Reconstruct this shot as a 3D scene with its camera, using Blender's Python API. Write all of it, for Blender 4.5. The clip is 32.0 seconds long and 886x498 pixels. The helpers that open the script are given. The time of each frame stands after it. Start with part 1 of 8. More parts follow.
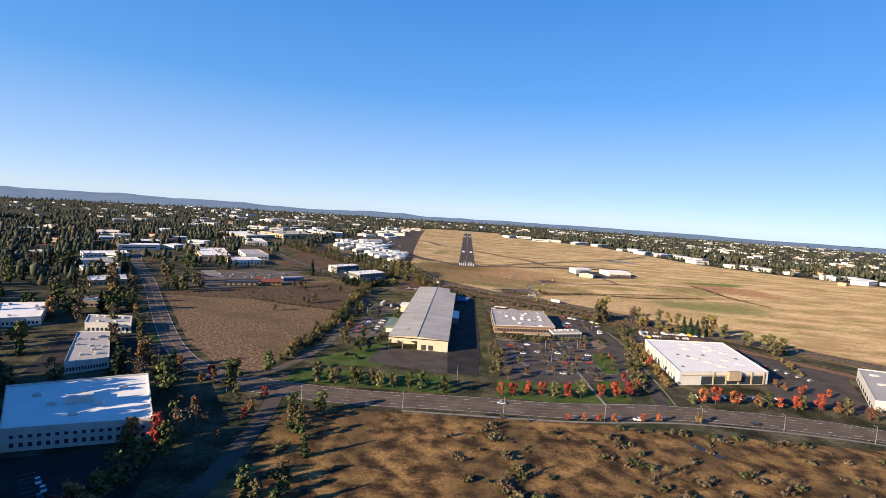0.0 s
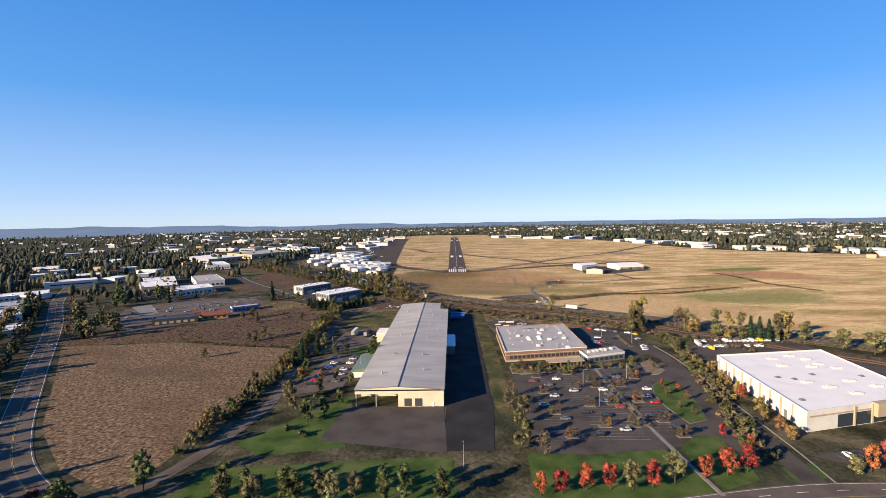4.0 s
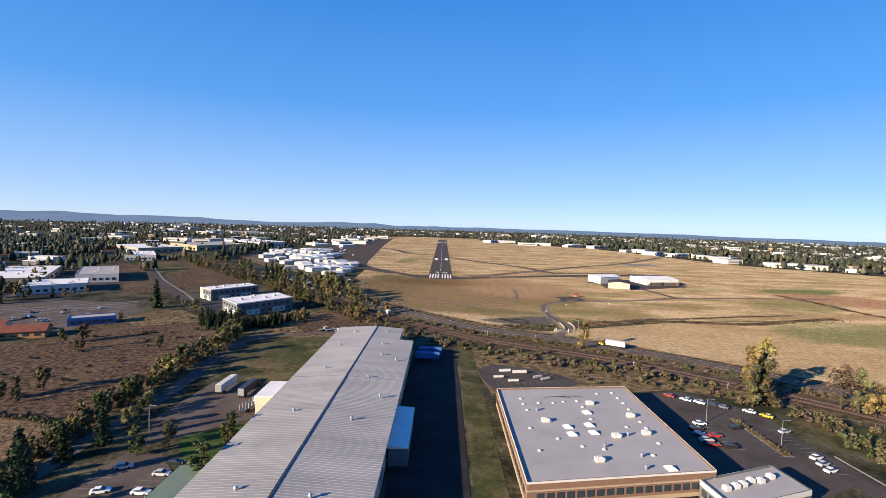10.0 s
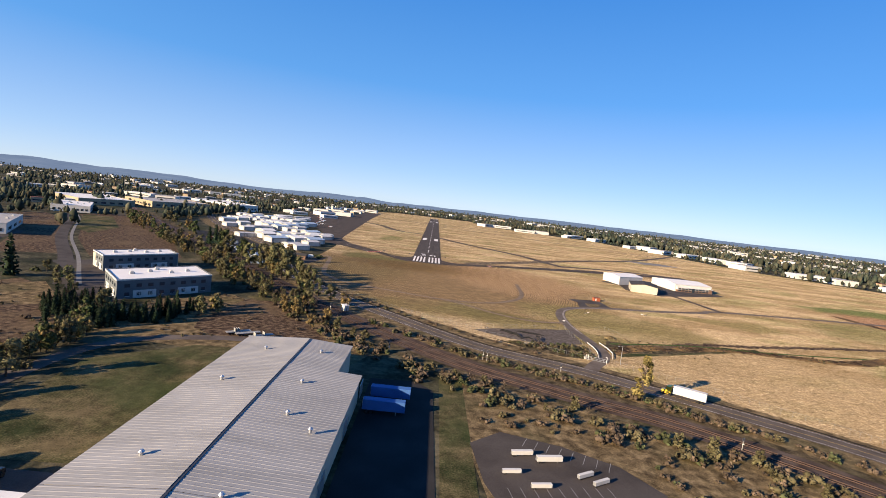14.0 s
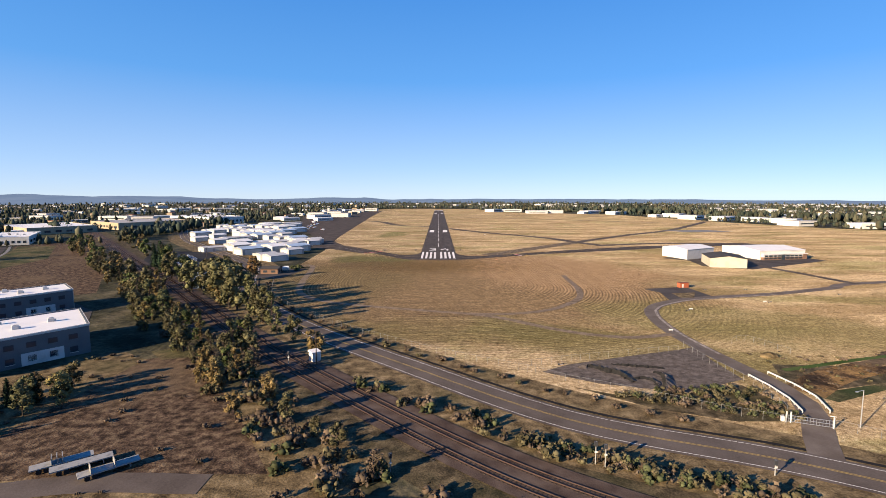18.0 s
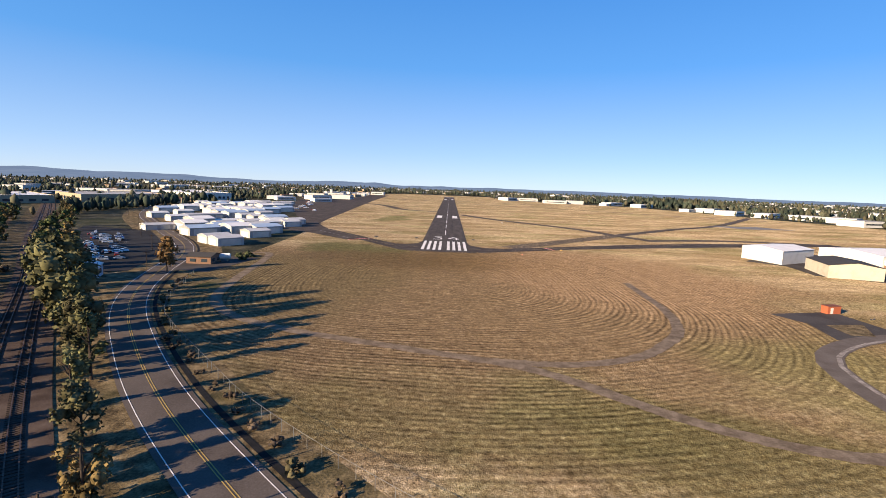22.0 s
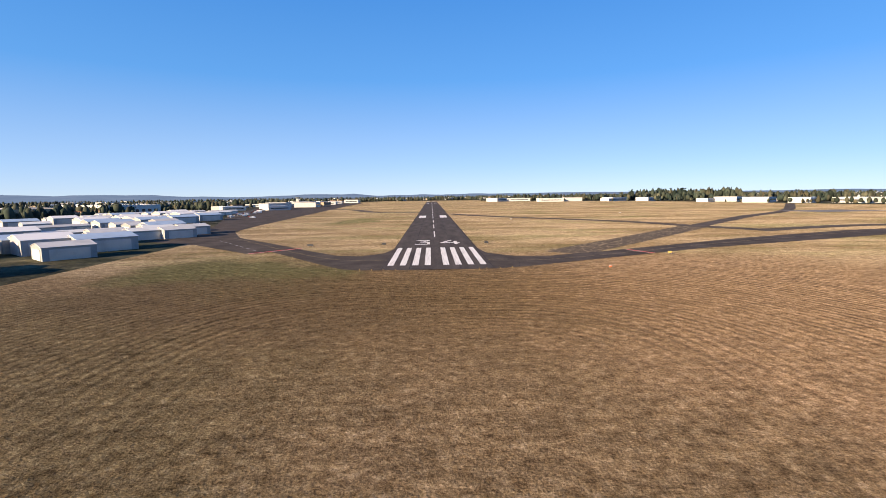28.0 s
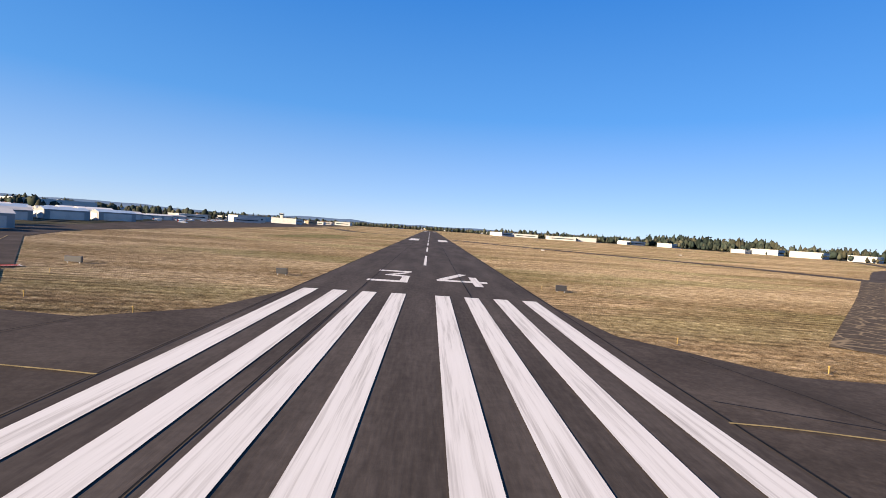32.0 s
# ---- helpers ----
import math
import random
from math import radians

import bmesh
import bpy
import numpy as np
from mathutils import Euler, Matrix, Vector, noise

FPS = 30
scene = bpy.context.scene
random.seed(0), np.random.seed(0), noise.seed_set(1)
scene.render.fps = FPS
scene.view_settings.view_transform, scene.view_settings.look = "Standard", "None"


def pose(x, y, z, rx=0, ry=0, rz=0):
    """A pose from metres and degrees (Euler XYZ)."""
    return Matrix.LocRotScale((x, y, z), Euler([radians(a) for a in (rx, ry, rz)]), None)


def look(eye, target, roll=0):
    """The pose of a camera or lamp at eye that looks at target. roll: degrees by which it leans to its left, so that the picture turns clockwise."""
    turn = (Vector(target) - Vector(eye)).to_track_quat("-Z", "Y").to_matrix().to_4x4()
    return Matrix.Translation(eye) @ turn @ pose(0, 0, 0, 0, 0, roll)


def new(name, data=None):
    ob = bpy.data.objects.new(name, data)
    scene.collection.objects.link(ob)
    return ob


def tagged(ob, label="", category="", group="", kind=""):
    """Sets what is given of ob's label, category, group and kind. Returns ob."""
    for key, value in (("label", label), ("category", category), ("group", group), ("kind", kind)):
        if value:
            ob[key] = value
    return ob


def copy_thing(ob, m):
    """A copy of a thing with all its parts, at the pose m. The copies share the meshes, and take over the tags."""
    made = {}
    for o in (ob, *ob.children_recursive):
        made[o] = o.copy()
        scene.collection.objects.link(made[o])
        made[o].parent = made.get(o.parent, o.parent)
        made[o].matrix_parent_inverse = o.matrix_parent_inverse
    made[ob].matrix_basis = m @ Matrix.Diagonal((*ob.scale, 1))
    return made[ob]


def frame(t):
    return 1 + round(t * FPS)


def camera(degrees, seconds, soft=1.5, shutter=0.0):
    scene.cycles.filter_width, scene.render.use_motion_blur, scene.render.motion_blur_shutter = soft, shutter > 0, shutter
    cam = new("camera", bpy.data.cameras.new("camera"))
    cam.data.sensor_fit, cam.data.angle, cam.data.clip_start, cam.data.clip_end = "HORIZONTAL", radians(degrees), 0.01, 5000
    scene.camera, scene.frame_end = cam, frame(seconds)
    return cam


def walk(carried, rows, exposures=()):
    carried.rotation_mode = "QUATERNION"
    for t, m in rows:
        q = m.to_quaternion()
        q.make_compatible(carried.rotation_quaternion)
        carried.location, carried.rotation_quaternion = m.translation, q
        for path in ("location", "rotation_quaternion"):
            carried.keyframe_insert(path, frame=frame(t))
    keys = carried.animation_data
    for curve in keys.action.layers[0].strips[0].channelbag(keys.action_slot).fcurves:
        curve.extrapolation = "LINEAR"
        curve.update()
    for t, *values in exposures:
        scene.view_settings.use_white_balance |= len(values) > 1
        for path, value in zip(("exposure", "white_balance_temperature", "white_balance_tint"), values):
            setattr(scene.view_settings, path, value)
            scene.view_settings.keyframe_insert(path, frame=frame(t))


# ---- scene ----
cam = camera(84.52, 32.0, soft=0.85)
EXPOSURE, KELVIN, TINT = 1.55, 6300, 10
# seconds, eye, heading, pitch, lean to the right
ROWS = [
    (0.0, -4.38, -890.63, 99.03, 2.639, -4.566, -3.763),
    (0.5, -5.44, -877.49, 98.05, 2.805, -4.733, -1.885),
    (1.0, -6.28, -864.49, 97.03, 3.288, -4.884, -0.194),
    (1.5, -6.80, -851.54, 95.90, 3.451, -4.711, 1.198),
    (2.0, -7.05, -838.41, 94.65, 3.540, -4.547, 1.841),
    (2.5, -7.19, -824.70, 93.33, 2.748, -4.224, 2.091),
    (3.0, -7.14, -810.48, 91.94, 2.085, -4.031, 1.760),
    (3.5, -6.87, -795.72, 90.49, 1.512, -3.881, 1.499),
    (5.5, -4.29, -731.90, 83.88, 0.676, -3.549, -0.066),
    (6.0, -3.42, -717.27, 82.22, 0.147, -3.473, 0.278),
    (6.5, -2.56, -703.01, 80.63, 0.025, -3.366, 0.760),
    (7.0, -1.73, -688.95, 79.05, 0.076, -3.152, 0.643),
    (7.5, -0.98, -674.80, 77.39, 0.189, -2.365, -0.477),
    (8.0, -0.19, -660.64, 75.72, -0.192, -1.882, -2.141),
    (8.5, 0.64, -646.46, 74.05, -0.491, -2.080, -3.478),
    (9.0, 1.35, -632.28, 72.45, -0.589, -2.542, -3.984),
    (9.5, 1.77, -618.16, 70.96, -0.469, -2.980, -3.267),
    (10.0, 1.94, -604.30, 69.64, -0.034, -3.138, -1.791),
    (10.5, 2.14, -590.82, 68.47, 0.586, -3.242, -0.617),
    (11.0, 2.44, -577.17, 67.47, 1.070, -3.300, -0.475),
    (11.5, 2.81, -563.29, 66.52, 1.016, -3.607, -0.974),
    (12.0, 3.27, -549.31, 65.55, 0.592, -4.029, -1.434),
    (12.5, 3.79, -535.53, 64.54, 0.097, -4.450, -2.732),
    (13.0, 4.23, -522.05, 63.41, -0.432, -4.610, -4.518),
    (13.5, 4.51, -508.89, 62.18, -0.680, -4.414, -5.586),
    (14.0, 4.64, -495.85, 60.88, -1.255, -5.237, -6.546),
    (14.5, 4.70, -482.62, 59.55, -0.867, -5.902, -6.402),
    (16.5, 2.55, -429.13, 55.40, 1.713, -7.499, -3.128),
    (17.0, 1.88, -415.76, 53.69, 1.130, -7.419, -1.687),
    (17.5, 1.23, -402.42, 51.77, 0.413, -6.782, -0.685),
    (18.0, 0.75, -389.11, 49.75, -0.473, -6.153, -0.047),
    (18.5, 0.64, -375.74, 47.80, -1.347, -5.665, 0.175),
    (19.0, 0.83, -362.85, 46.14, -1.909, -5.320, 0.204),
    (19.5, 1.08, -350.39, 44.86, -2.108, -5.650, -0.283),
    (20.0, 1.26, -338.14, 43.86, -1.703, -6.431, -0.928),
    (20.5, 1.41, -326.17, 42.86, -1.162, -7.242, -1.806),
    (21.0, 1.65, -314.41, 41.72, -0.624, -7.770, -2.120),
    (21.5, 2.10, -302.84, 40.40, 0.137, -7.786, -1.969),
    (22.0, 2.47, -291.22, 38.89, 0.586, -7.457, -2.128),
    (22.5, 2.61, -279.39, 37.23, 0.721, -7.003, -2.966),
    (23.0, 2.42, -267.35, 35.51, 0.512, -6.611, -3.570),
    (23.5, 1.90, -255.36, 33.86, 0.155, -6.412, -3.080),
    (24.0, 1.13, -243.27, 32.19, -0.014, -6.194, -2.218),
    (24.5, 0.30, -231.33, 30.41, -0.100, -6.079, -1.361),
    (25.0, -0.48, -219.29, 28.57, -0.267, -5.998, -0.637),
    (25.5, -1.09, -206.64, 26.86, -0.375, -5.930, -0.249),
    (27.5, -1.50, -150.52, 21.41, -1.063, -6.444, 0.546),
    (28.0, -1.37, -135.73, 19.69, -1.311, -6.324, 0.777),
    (28.5, -1.15, -120.47, 18.07, -1.958, -6.242, 0.465),
    (29.0, -0.81, -104.91, 16.44, -2.846, -5.839, 0.010),
    (29.5, -0.57, -89.14, 14.78, -3.471, -5.051, -0.282),
    (30.0, -0.10, -73.75, 13.25, -3.450, -4.060, -1.160),
    (30.5, 0.55, -57.20, 11.90, -3.030, -3.270, -2.720),
    (31.0, 0.76, -41.20, 10.68, -2.400, -2.840, -4.220),
    (31.5, 1.35, -26.80, 9.68, -1.450, -2.720, -4.360),
    (32.0, 0.66, -12.80, 8.25, -1.640, -2.350, -3.720),
]
walk(cam, [(t, pose(x, y, z, 90 + pitch, 0, yaw) @ pose(0, 0, 0, 0, 0, -lean)) for t, x, y, z, yaw, pitch, lean in ROWS], [(t, EXPOSURE + e, KELVIN + k, TINT) for t, e, k in ((0.0, 0.03, 0), (3.0, 0.0, 0), (6.0, -0.05, -480), (8.0, -0.11, -620), (10.0, -0.05, -400), (13.0, -0.03, -50), (19.0, 0.03, 0), (30.0, 0.0, 0), (31.0, -0.02, 0), (32.0, -0.10, -200))])
# ---- place ----
from mathutils.geometry import tessellate_polygon

# ---- world, sun ----
SUN_EL, SUN_AZ = 17.5, 217.0          # elevation; the way towards the sun, degrees from +x
world = bpy.data.worlds.new("sky")
scene.world = world
world.use_nodes = True
wn = world.node_tree.nodes
sky = wn.new("ShaderNodeTexSky")
sky.sky_type, sky.sun_disc = "NISHITA", False
sky.sun_elevation = radians(SUN_EL)
sky.sun_rotation = radians(90 - SUN_AZ)
sky.altitude, sky.air_density, sky.dust_density, sky.ozone_density = 50, 0.6, 0.0, 2.2
rich = wn.new("ShaderNodeHueSaturation")
rich.inputs["Saturation"].default_value = 1.2
world.node_tree.links.new(sky.outputs[0], rich.inputs["Color"])
clear = wn.new("ShaderNodeMix")
clear.data_type, clear.blend_type = "RGBA", "MULTIPLY"
clear.inputs[0].default_value, clear.inputs[7].default_value = 1.0, (0.80, 0.90, 1.20, 1)
world.node_tree.links.new(rich.outputs[0], clear.inputs[6])
wl_ = world.node_tree.links
gen_co = wn.new("ShaderNodeTexCoord")
sep = wn.new("ShaderNodeSeparateXYZ")
wl_.new(gen_co.outputs["Generated"], sep.inputs[0])
air = wn.new("ShaderNodeValToRGB")          # clear autumn air, paler towards the horizon
for i, (z, c) in enumerate(((0.0, (0.64, 0.73, 0.84)), (0.06, (0.47, 0.65, 0.87)), (0.22, (0.155, 0.43, 0.86)), (0.5, (0.035, 0.24, 0.74)), (1.0, (0.02, 0.15, 0.56)))):
    el_ = air.color_ramp.elements
    k = el_[i] if i < 2 else el_.new(z)
    k.position, k.color = z, (*c, 1)
wl_.new(sep.outputs[2], air.inputs[0])
lift = wn.new("ShaderNodeVectorMath")
lift.operation = "SCALE"
lift.inputs["Scale"].default_value = 5.0
wl_.new(air.outputs[0], lift.inputs[0])
haze = wn.new("ShaderNodeMix")
haze.data_type = "RGBA"
haze.inputs[0].default_value = 0.8
wl_.new(clear.outputs[2], haze.inputs[6])
wl_.new(lift.outputs[0], haze.inputs[7])
wl_.new(haze.outputs[2], wn["Background"].inputs[0])
wn["Background"].inputs[1].default_value = 0.067
sun = new("sun", bpy.data.lights.new("sun", "SUN"))
sun.data.energy, sun.data.angle, sun.data.color = 4.7, radians(0.55), (1.0, 0.775, 0.515)
az, el = radians(SUN_AZ), radians(SUN_EL)
sun.matrix_world = look((0, 0, 300), (-math.cos(az) * math.cos(el) * 100, -math.sin(az) * math.cos(el) * 100, 300 - math.sin(el) * 100))


# ---- materials ----
def node_math(nt, op, a, b=None, c=None):
    q = nt.nodes.new("ShaderNodeMath")
    q.operation = op
    for i, v in enumerate((a, b, c)):
        if v is None:
            continue
        if isinstance(v, (int, float)):
            q.inputs[i].default_value = v
        else:
            nt.links.new(v, q.inputs[i])
    return q.outputs[0]


def node_noise(nt, co, scale, detail=3, rough=0.5):
    q = nt.nodes.new("ShaderNodeTexNoise")
    q.inputs["Scale"].default_value, q.inputs["Detail"].default_value, q.inputs["Roughness"].default_value = scale, detail, rough
    nt.links.new(co, q.inputs[0])
    return q.outputs[0], q.outputs[1]


def node_range(nt, v, lo, hi, a=0.0, b=1.0):
    q = nt.nodes.new("ShaderNodeMapRange")
    nt.links.new(v, q.inputs[0])
    for i, w in enumerate((lo, hi, a, b)):
        q.inputs[i + 1].default_value = w
    return q.outputs[0]


def node_mix(nt, f, a, b):
    q = nt.nodes.new("ShaderNodeMix")
    q.data_type = "RGBA"
    for i, v in ((0, f), (6, a), (7, b)):
        if isinstance(v, tuple):
            q.inputs[i].default_value = (*v, 1)
        elif isinstance(v, (int, float)):
            q.inputs[i].default_value = v
        else:
            nt.links.new(v, q.inputs[i])
    return q.outputs[2]


def node_map(nt, co, loc=(0, 0, 0), rot=0.0, scale=(1, 1, 1), kind="POINT"):
    q = nt.nodes.new("ShaderNodeMapping")
    q.vector_type = kind
    q.inputs["Location"].default_value, q.inputs["Rotation"].default_value, q.inputs["Scale"].default_value = loc, (0, 0, radians(rot)), scale
    nt.links.new(co, q.inputs[0])
    return q.outputs[0]


def node_ramp(nt, v, cols, spread):
    q = nt.nodes.new("ShaderNodeValToRGB")
    e = q.color_ramp.elements
    while len(e) < len(cols):
        e.new(0.5)
    for i, c in enumerate(cols):
        e[i].position, e[i].color = 0.5 + spread * (i / (len(cols) - 1) - 0.5), (*c, 1)
    nt.links.new(v, q.inputs[0])
    return q.outputs[0]


def surf(name, cols, scale=1.0, fine=8.0, rough=0.85, bump=0.3, metal=0.0, spread=0.35, stretch=(1, 1, 1), rnd=0.0, spec=0.06, patch=0.0, pcol=None, pscale=0.02, mottle=0.0, depth=0.55):
    """Two noises, coarse and fine, mix the colours; patch: large stains of pcol; rnd: change from object to object."""
    m = bpy.data.materials.new(name)
    m.use_nodes = True
    nt = m.node_tree
    n, l = nt.nodes, nt.links
    bsdf = n["Principled BSDF"]
    geo = n.new("ShaderNodeNewGeometry")
    mp = n.new("ShaderNodeMapping")
    mp.inputs["Scale"].default_value = stretch
    l.new(geo.outputs["Position"], mp.inputs[0])
    a, b = n.new("ShaderNodeTexNoise"), n.new("ShaderNodeTexNoise")
    a.inputs["Scale"].default_value, b.inputs["Scale"].default_value = scale, fine
    a.inputs["Detail"].default_value, b.inputs["Detail"].default_value = 5, 3
    l.new(mp.outputs[0], a.inputs[0])
    l.new(mp.outputs[0], b.inputs[0])
    add = n.new("ShaderNodeMath")
    add.operation = "MULTIPLY_ADD"
    add.inputs[1].default_value = 0.45
    l.new(b.outputs[0], add.inputs[0])
    half = n.new("ShaderNodeMath")
    half.operation = "MULTIPLY_ADD"
    half.inputs[1].default_value, half.inputs[2].default_value = 1.0, -0.225
    l.new(a.outputs[0], half.inputs[0])
    l.new(half.outputs[0], add.inputs[2])
    ramp = n.new("ShaderNodeValToRGB")
    e = ramp.color_ramp.elements
    k = len(cols)
    while len(e) < k:
        e.new(0.5)
    for i, c in enumerate(cols):
        e[i].position = 0.5 + spread * ((i / max(1, k - 1)) - 0.5)
        e[i].color = (*c, 1)
    l.new(add.outputs[0], ramp.inputs[0])
    out = ramp.outputs[0]
    if mottle:
        mid, _ = node_noise(nt, geo.outputs["Position"], mottle, 6, 0.7)
        dark = node_mix(nt, 1.0, out, out)
        gain = n.new("ShaderNodeVectorMath")
        gain.operation = "SCALE"
        l.new(dark, gain.inputs[0])
        l.new(node_range(nt, mid, 0.3, 0.7, 1 - depth, 1 + depth), gain.inputs["Scale"])
        out = gain.outputs[0]
    if patch:
        p = n.new("ShaderNodeTexNoise")
        p.inputs["Scale"].default_value, p.inputs["Detail"].default_value = pscale, 4
        l.new(geo.outputs["Position"], p.inputs[0])
        r2 = n.new("ShaderNodeValToRGB")
        r2.color_ramp.elements[0].position, r2.color_ramp.elements[1].position = 0.5, 0.66
        l.new(p.outputs[0], r2.inputs[0])
        mul = n.new("ShaderNodeMath")
        mul.operation = "MULTIPLY"
        mul.inputs[1].default_value = patch
        l.new(r2.outputs[0], mul.inputs[0])
        mx = n.new("ShaderNodeMix")
        mx.data_type = "RGBA"
        l.new(mul.outputs[0], mx.inputs[0])
        l.new(out, mx.inputs[6])
        mx.inputs[7].default_value = (*pcol, 1)
        out = mx.outputs[2]
    if rnd:
        oi = n.new("ShaderNodeObjectInfo")
        hs = n.new("ShaderNodeHueSaturation")
        for src, dst, w, base in (("Random", 2, rnd, 1 - rnd / 2), ("Random", 0, rnd * 0.12, 0.5 - rnd * 0.06)):
            q = n.new("ShaderNodeMath")
            q.operation = "MULTIPLY_ADD"
            q.inputs[1].default_value, q.inputs[2].default_value = w, base
            l.new(oi.outputs[src], q.inputs[0])
            l.new(q.outputs[0], hs.inputs[dst])
        l.new(out, hs.inputs[4])
        out = hs.outputs[0]
    l.new(out, bsdf.inputs["Base Color"])
    bsdf.inputs["Roughness"].default_value, bsdf.inputs["Metallic"].default_value = rough, metal
    bsdf.inputs["Specular IOR Level"].default_value = spec
    if bump:
        bp = n.new("ShaderNodeBump")
        bp.inputs["Strength"].default_value, bp.inputs["Distance"].default_value = bump, 0.3 / fine
        l.new(b.outputs[0], bp.inputs["Height"])
        l.new(bp.outputs[0], bsdf.inputs["Normal"])
    return m


# greener, barer and scrubbier parts of the airfield, with the low sun's dull and bright sides of the approach painted
# in: x, y, half length, half width, turn, colour, strength
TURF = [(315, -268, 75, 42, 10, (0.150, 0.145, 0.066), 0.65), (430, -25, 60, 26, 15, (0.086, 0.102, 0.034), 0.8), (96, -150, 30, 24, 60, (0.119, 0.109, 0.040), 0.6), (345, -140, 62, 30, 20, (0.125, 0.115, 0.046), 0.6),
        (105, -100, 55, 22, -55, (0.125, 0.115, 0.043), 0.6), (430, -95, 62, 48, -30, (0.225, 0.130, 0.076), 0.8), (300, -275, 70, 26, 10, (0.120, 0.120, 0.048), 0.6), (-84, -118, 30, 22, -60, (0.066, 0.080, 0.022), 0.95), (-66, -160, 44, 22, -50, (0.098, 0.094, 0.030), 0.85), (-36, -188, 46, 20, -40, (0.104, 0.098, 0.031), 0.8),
        # painted sun effect: duller at (-38, -40), brighter at (80, -60)
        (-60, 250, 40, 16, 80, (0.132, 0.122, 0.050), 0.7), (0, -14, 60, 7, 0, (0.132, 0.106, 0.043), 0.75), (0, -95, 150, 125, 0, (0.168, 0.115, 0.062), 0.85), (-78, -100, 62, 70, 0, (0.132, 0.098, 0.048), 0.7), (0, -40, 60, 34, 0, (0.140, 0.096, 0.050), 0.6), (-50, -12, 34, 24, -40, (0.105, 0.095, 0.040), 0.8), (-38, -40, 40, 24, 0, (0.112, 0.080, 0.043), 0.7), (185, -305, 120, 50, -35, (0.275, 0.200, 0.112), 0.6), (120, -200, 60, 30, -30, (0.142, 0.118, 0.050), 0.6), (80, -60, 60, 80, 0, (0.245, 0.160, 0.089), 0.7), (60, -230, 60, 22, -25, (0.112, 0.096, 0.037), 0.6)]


def recolour(nt, base, c, mean=(0.235, 0.166, 0.088)):
    """The same grain in another hue."""
    q = nt.nodes.new("ShaderNodeVectorMath")
    q.operation = "MULTIPLY"
    q.inputs[1].default_value = tuple(a / b for a, b in zip(c, mean))
    nt.links.new(base, q.inputs[0])
    return q.outputs[0]


def airfield_grass(name):
    m = bpy.data.materials.new(name)
    m.use_nodes = True
    nt = m.node_tree
    bsdf = nt.nodes["Principled BSDF"]
    co = nt.nodes.new("ShaderNodeNewGeometry").outputs["Position"]
    grain, _ = node_noise(nt, co, 0.8, 8, 0.82)
    base = node_ramp(nt, grain, [(0.070, 0.044, 0.021), (0.185, 0.125, 0.062), (0.29, 0.208, 0.112), (0.46, 0.35, 0.21)], 0.32)
    mid, _ = node_noise(nt, node_map(nt, co, rot=-10, scale=(0.6, 1, 1)), 0.28, 6, 0.72)
    gain = nt.nodes.new("ShaderNodeVectorMath")
    gain.operation = "SCALE"
    nt.links.new(base, gain.inputs[0])
    near, _ = node_noise(nt, co, 4.5, 4, 0.7)
    nt.links.new(node_math(nt, "MULTIPLY", node_range(nt, mid, 0.3, 0.7, 0.72, 1.5), node_range(nt, near, 0.3, 0.7, 0.45, 1.45)), gain.inputs["Scale"])
    base = gain.outputs[0]
    streaks, _ = node_noise(nt, node_map(nt, co, rot=-12, scale=(0.35, 1, 1)), 0.035, 5, 0.6)
    base = node_mix(nt, node_range(nt, streaks, 0.44, 0.56, 0, 0.9), base, recolour(nt, base, (0.37, 0.275, 0.16)))
    streaks, _ = node_noise(nt, node_map(nt, co, loc=(300, 90, 0), rot=-6, scale=(0.4, 1, 1)), 0.03, 6, 0.65)
    base = node_mix(nt, node_range(nt, streaks, 0.50, 0.60, 0, 0.75), base, recolour(nt, base, (0.155, 0.128, 0.054)))
    grained = gain.outputs[0]
    _, wob = node_noise(nt, co, 0.03, 5, 0.65)
    shift = nt.nodes.new("ShaderNodeVectorMath")
    shift.operation = "MULTIPLY_ADD"
    shift.inputs[1].default_value = (60, 60, 0)
    nt.links.new(wob, shift.inputs[0])
    nt.links.new(co, shift.inputs[2])
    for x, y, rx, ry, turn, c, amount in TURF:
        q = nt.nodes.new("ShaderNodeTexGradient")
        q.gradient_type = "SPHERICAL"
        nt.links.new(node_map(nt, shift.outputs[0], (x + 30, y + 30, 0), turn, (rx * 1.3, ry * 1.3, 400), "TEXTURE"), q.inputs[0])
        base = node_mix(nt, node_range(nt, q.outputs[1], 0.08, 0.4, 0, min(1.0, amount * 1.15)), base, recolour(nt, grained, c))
    # mowing rows: loops that follow the rounded edge of the approach field
    _, bend = node_noise(nt, co, 0.012, 1, 0.3)
    flow = nt.nodes.new("ShaderNodeVectorMath")
    flow.operation = "MULTIPLY_ADD"
    flow.inputs[1].default_value = (14, 14, 0)
    nt.links.new(bend, flow.inputs[0])
    nt.links.new(co, flow.inputs[2])
    xyz = nt.nodes.new("ShaderNodeSeparateXYZ")
    nt.links.new(flow.outputs[0], xyz.inputs[0])
    u = node_math(nt, "ABSOLUTE", node_math(nt, "MULTIPLY_ADD", xyz.outputs[0], 1 / 78.0, -8 / 78.0))
    v = node_math(nt, "ABSOLUTE", node_math(nt, "MULTIPLY_ADD", xyz.outputs[1], 1 / 88.0, 84 / 88.0))
    ring = node_math(nt, "POWER", node_math(nt, "ADD", node_math(nt, "POWER", u, 3.0), node_math(nt, "POWER", v, 3.0)), 1 / 3.0)
    breaks, _ = node_noise(nt, co, 0.7, 4, 0.65)
    gate, _ = node_noise(nt, co, 0.018, 3, 0.55)
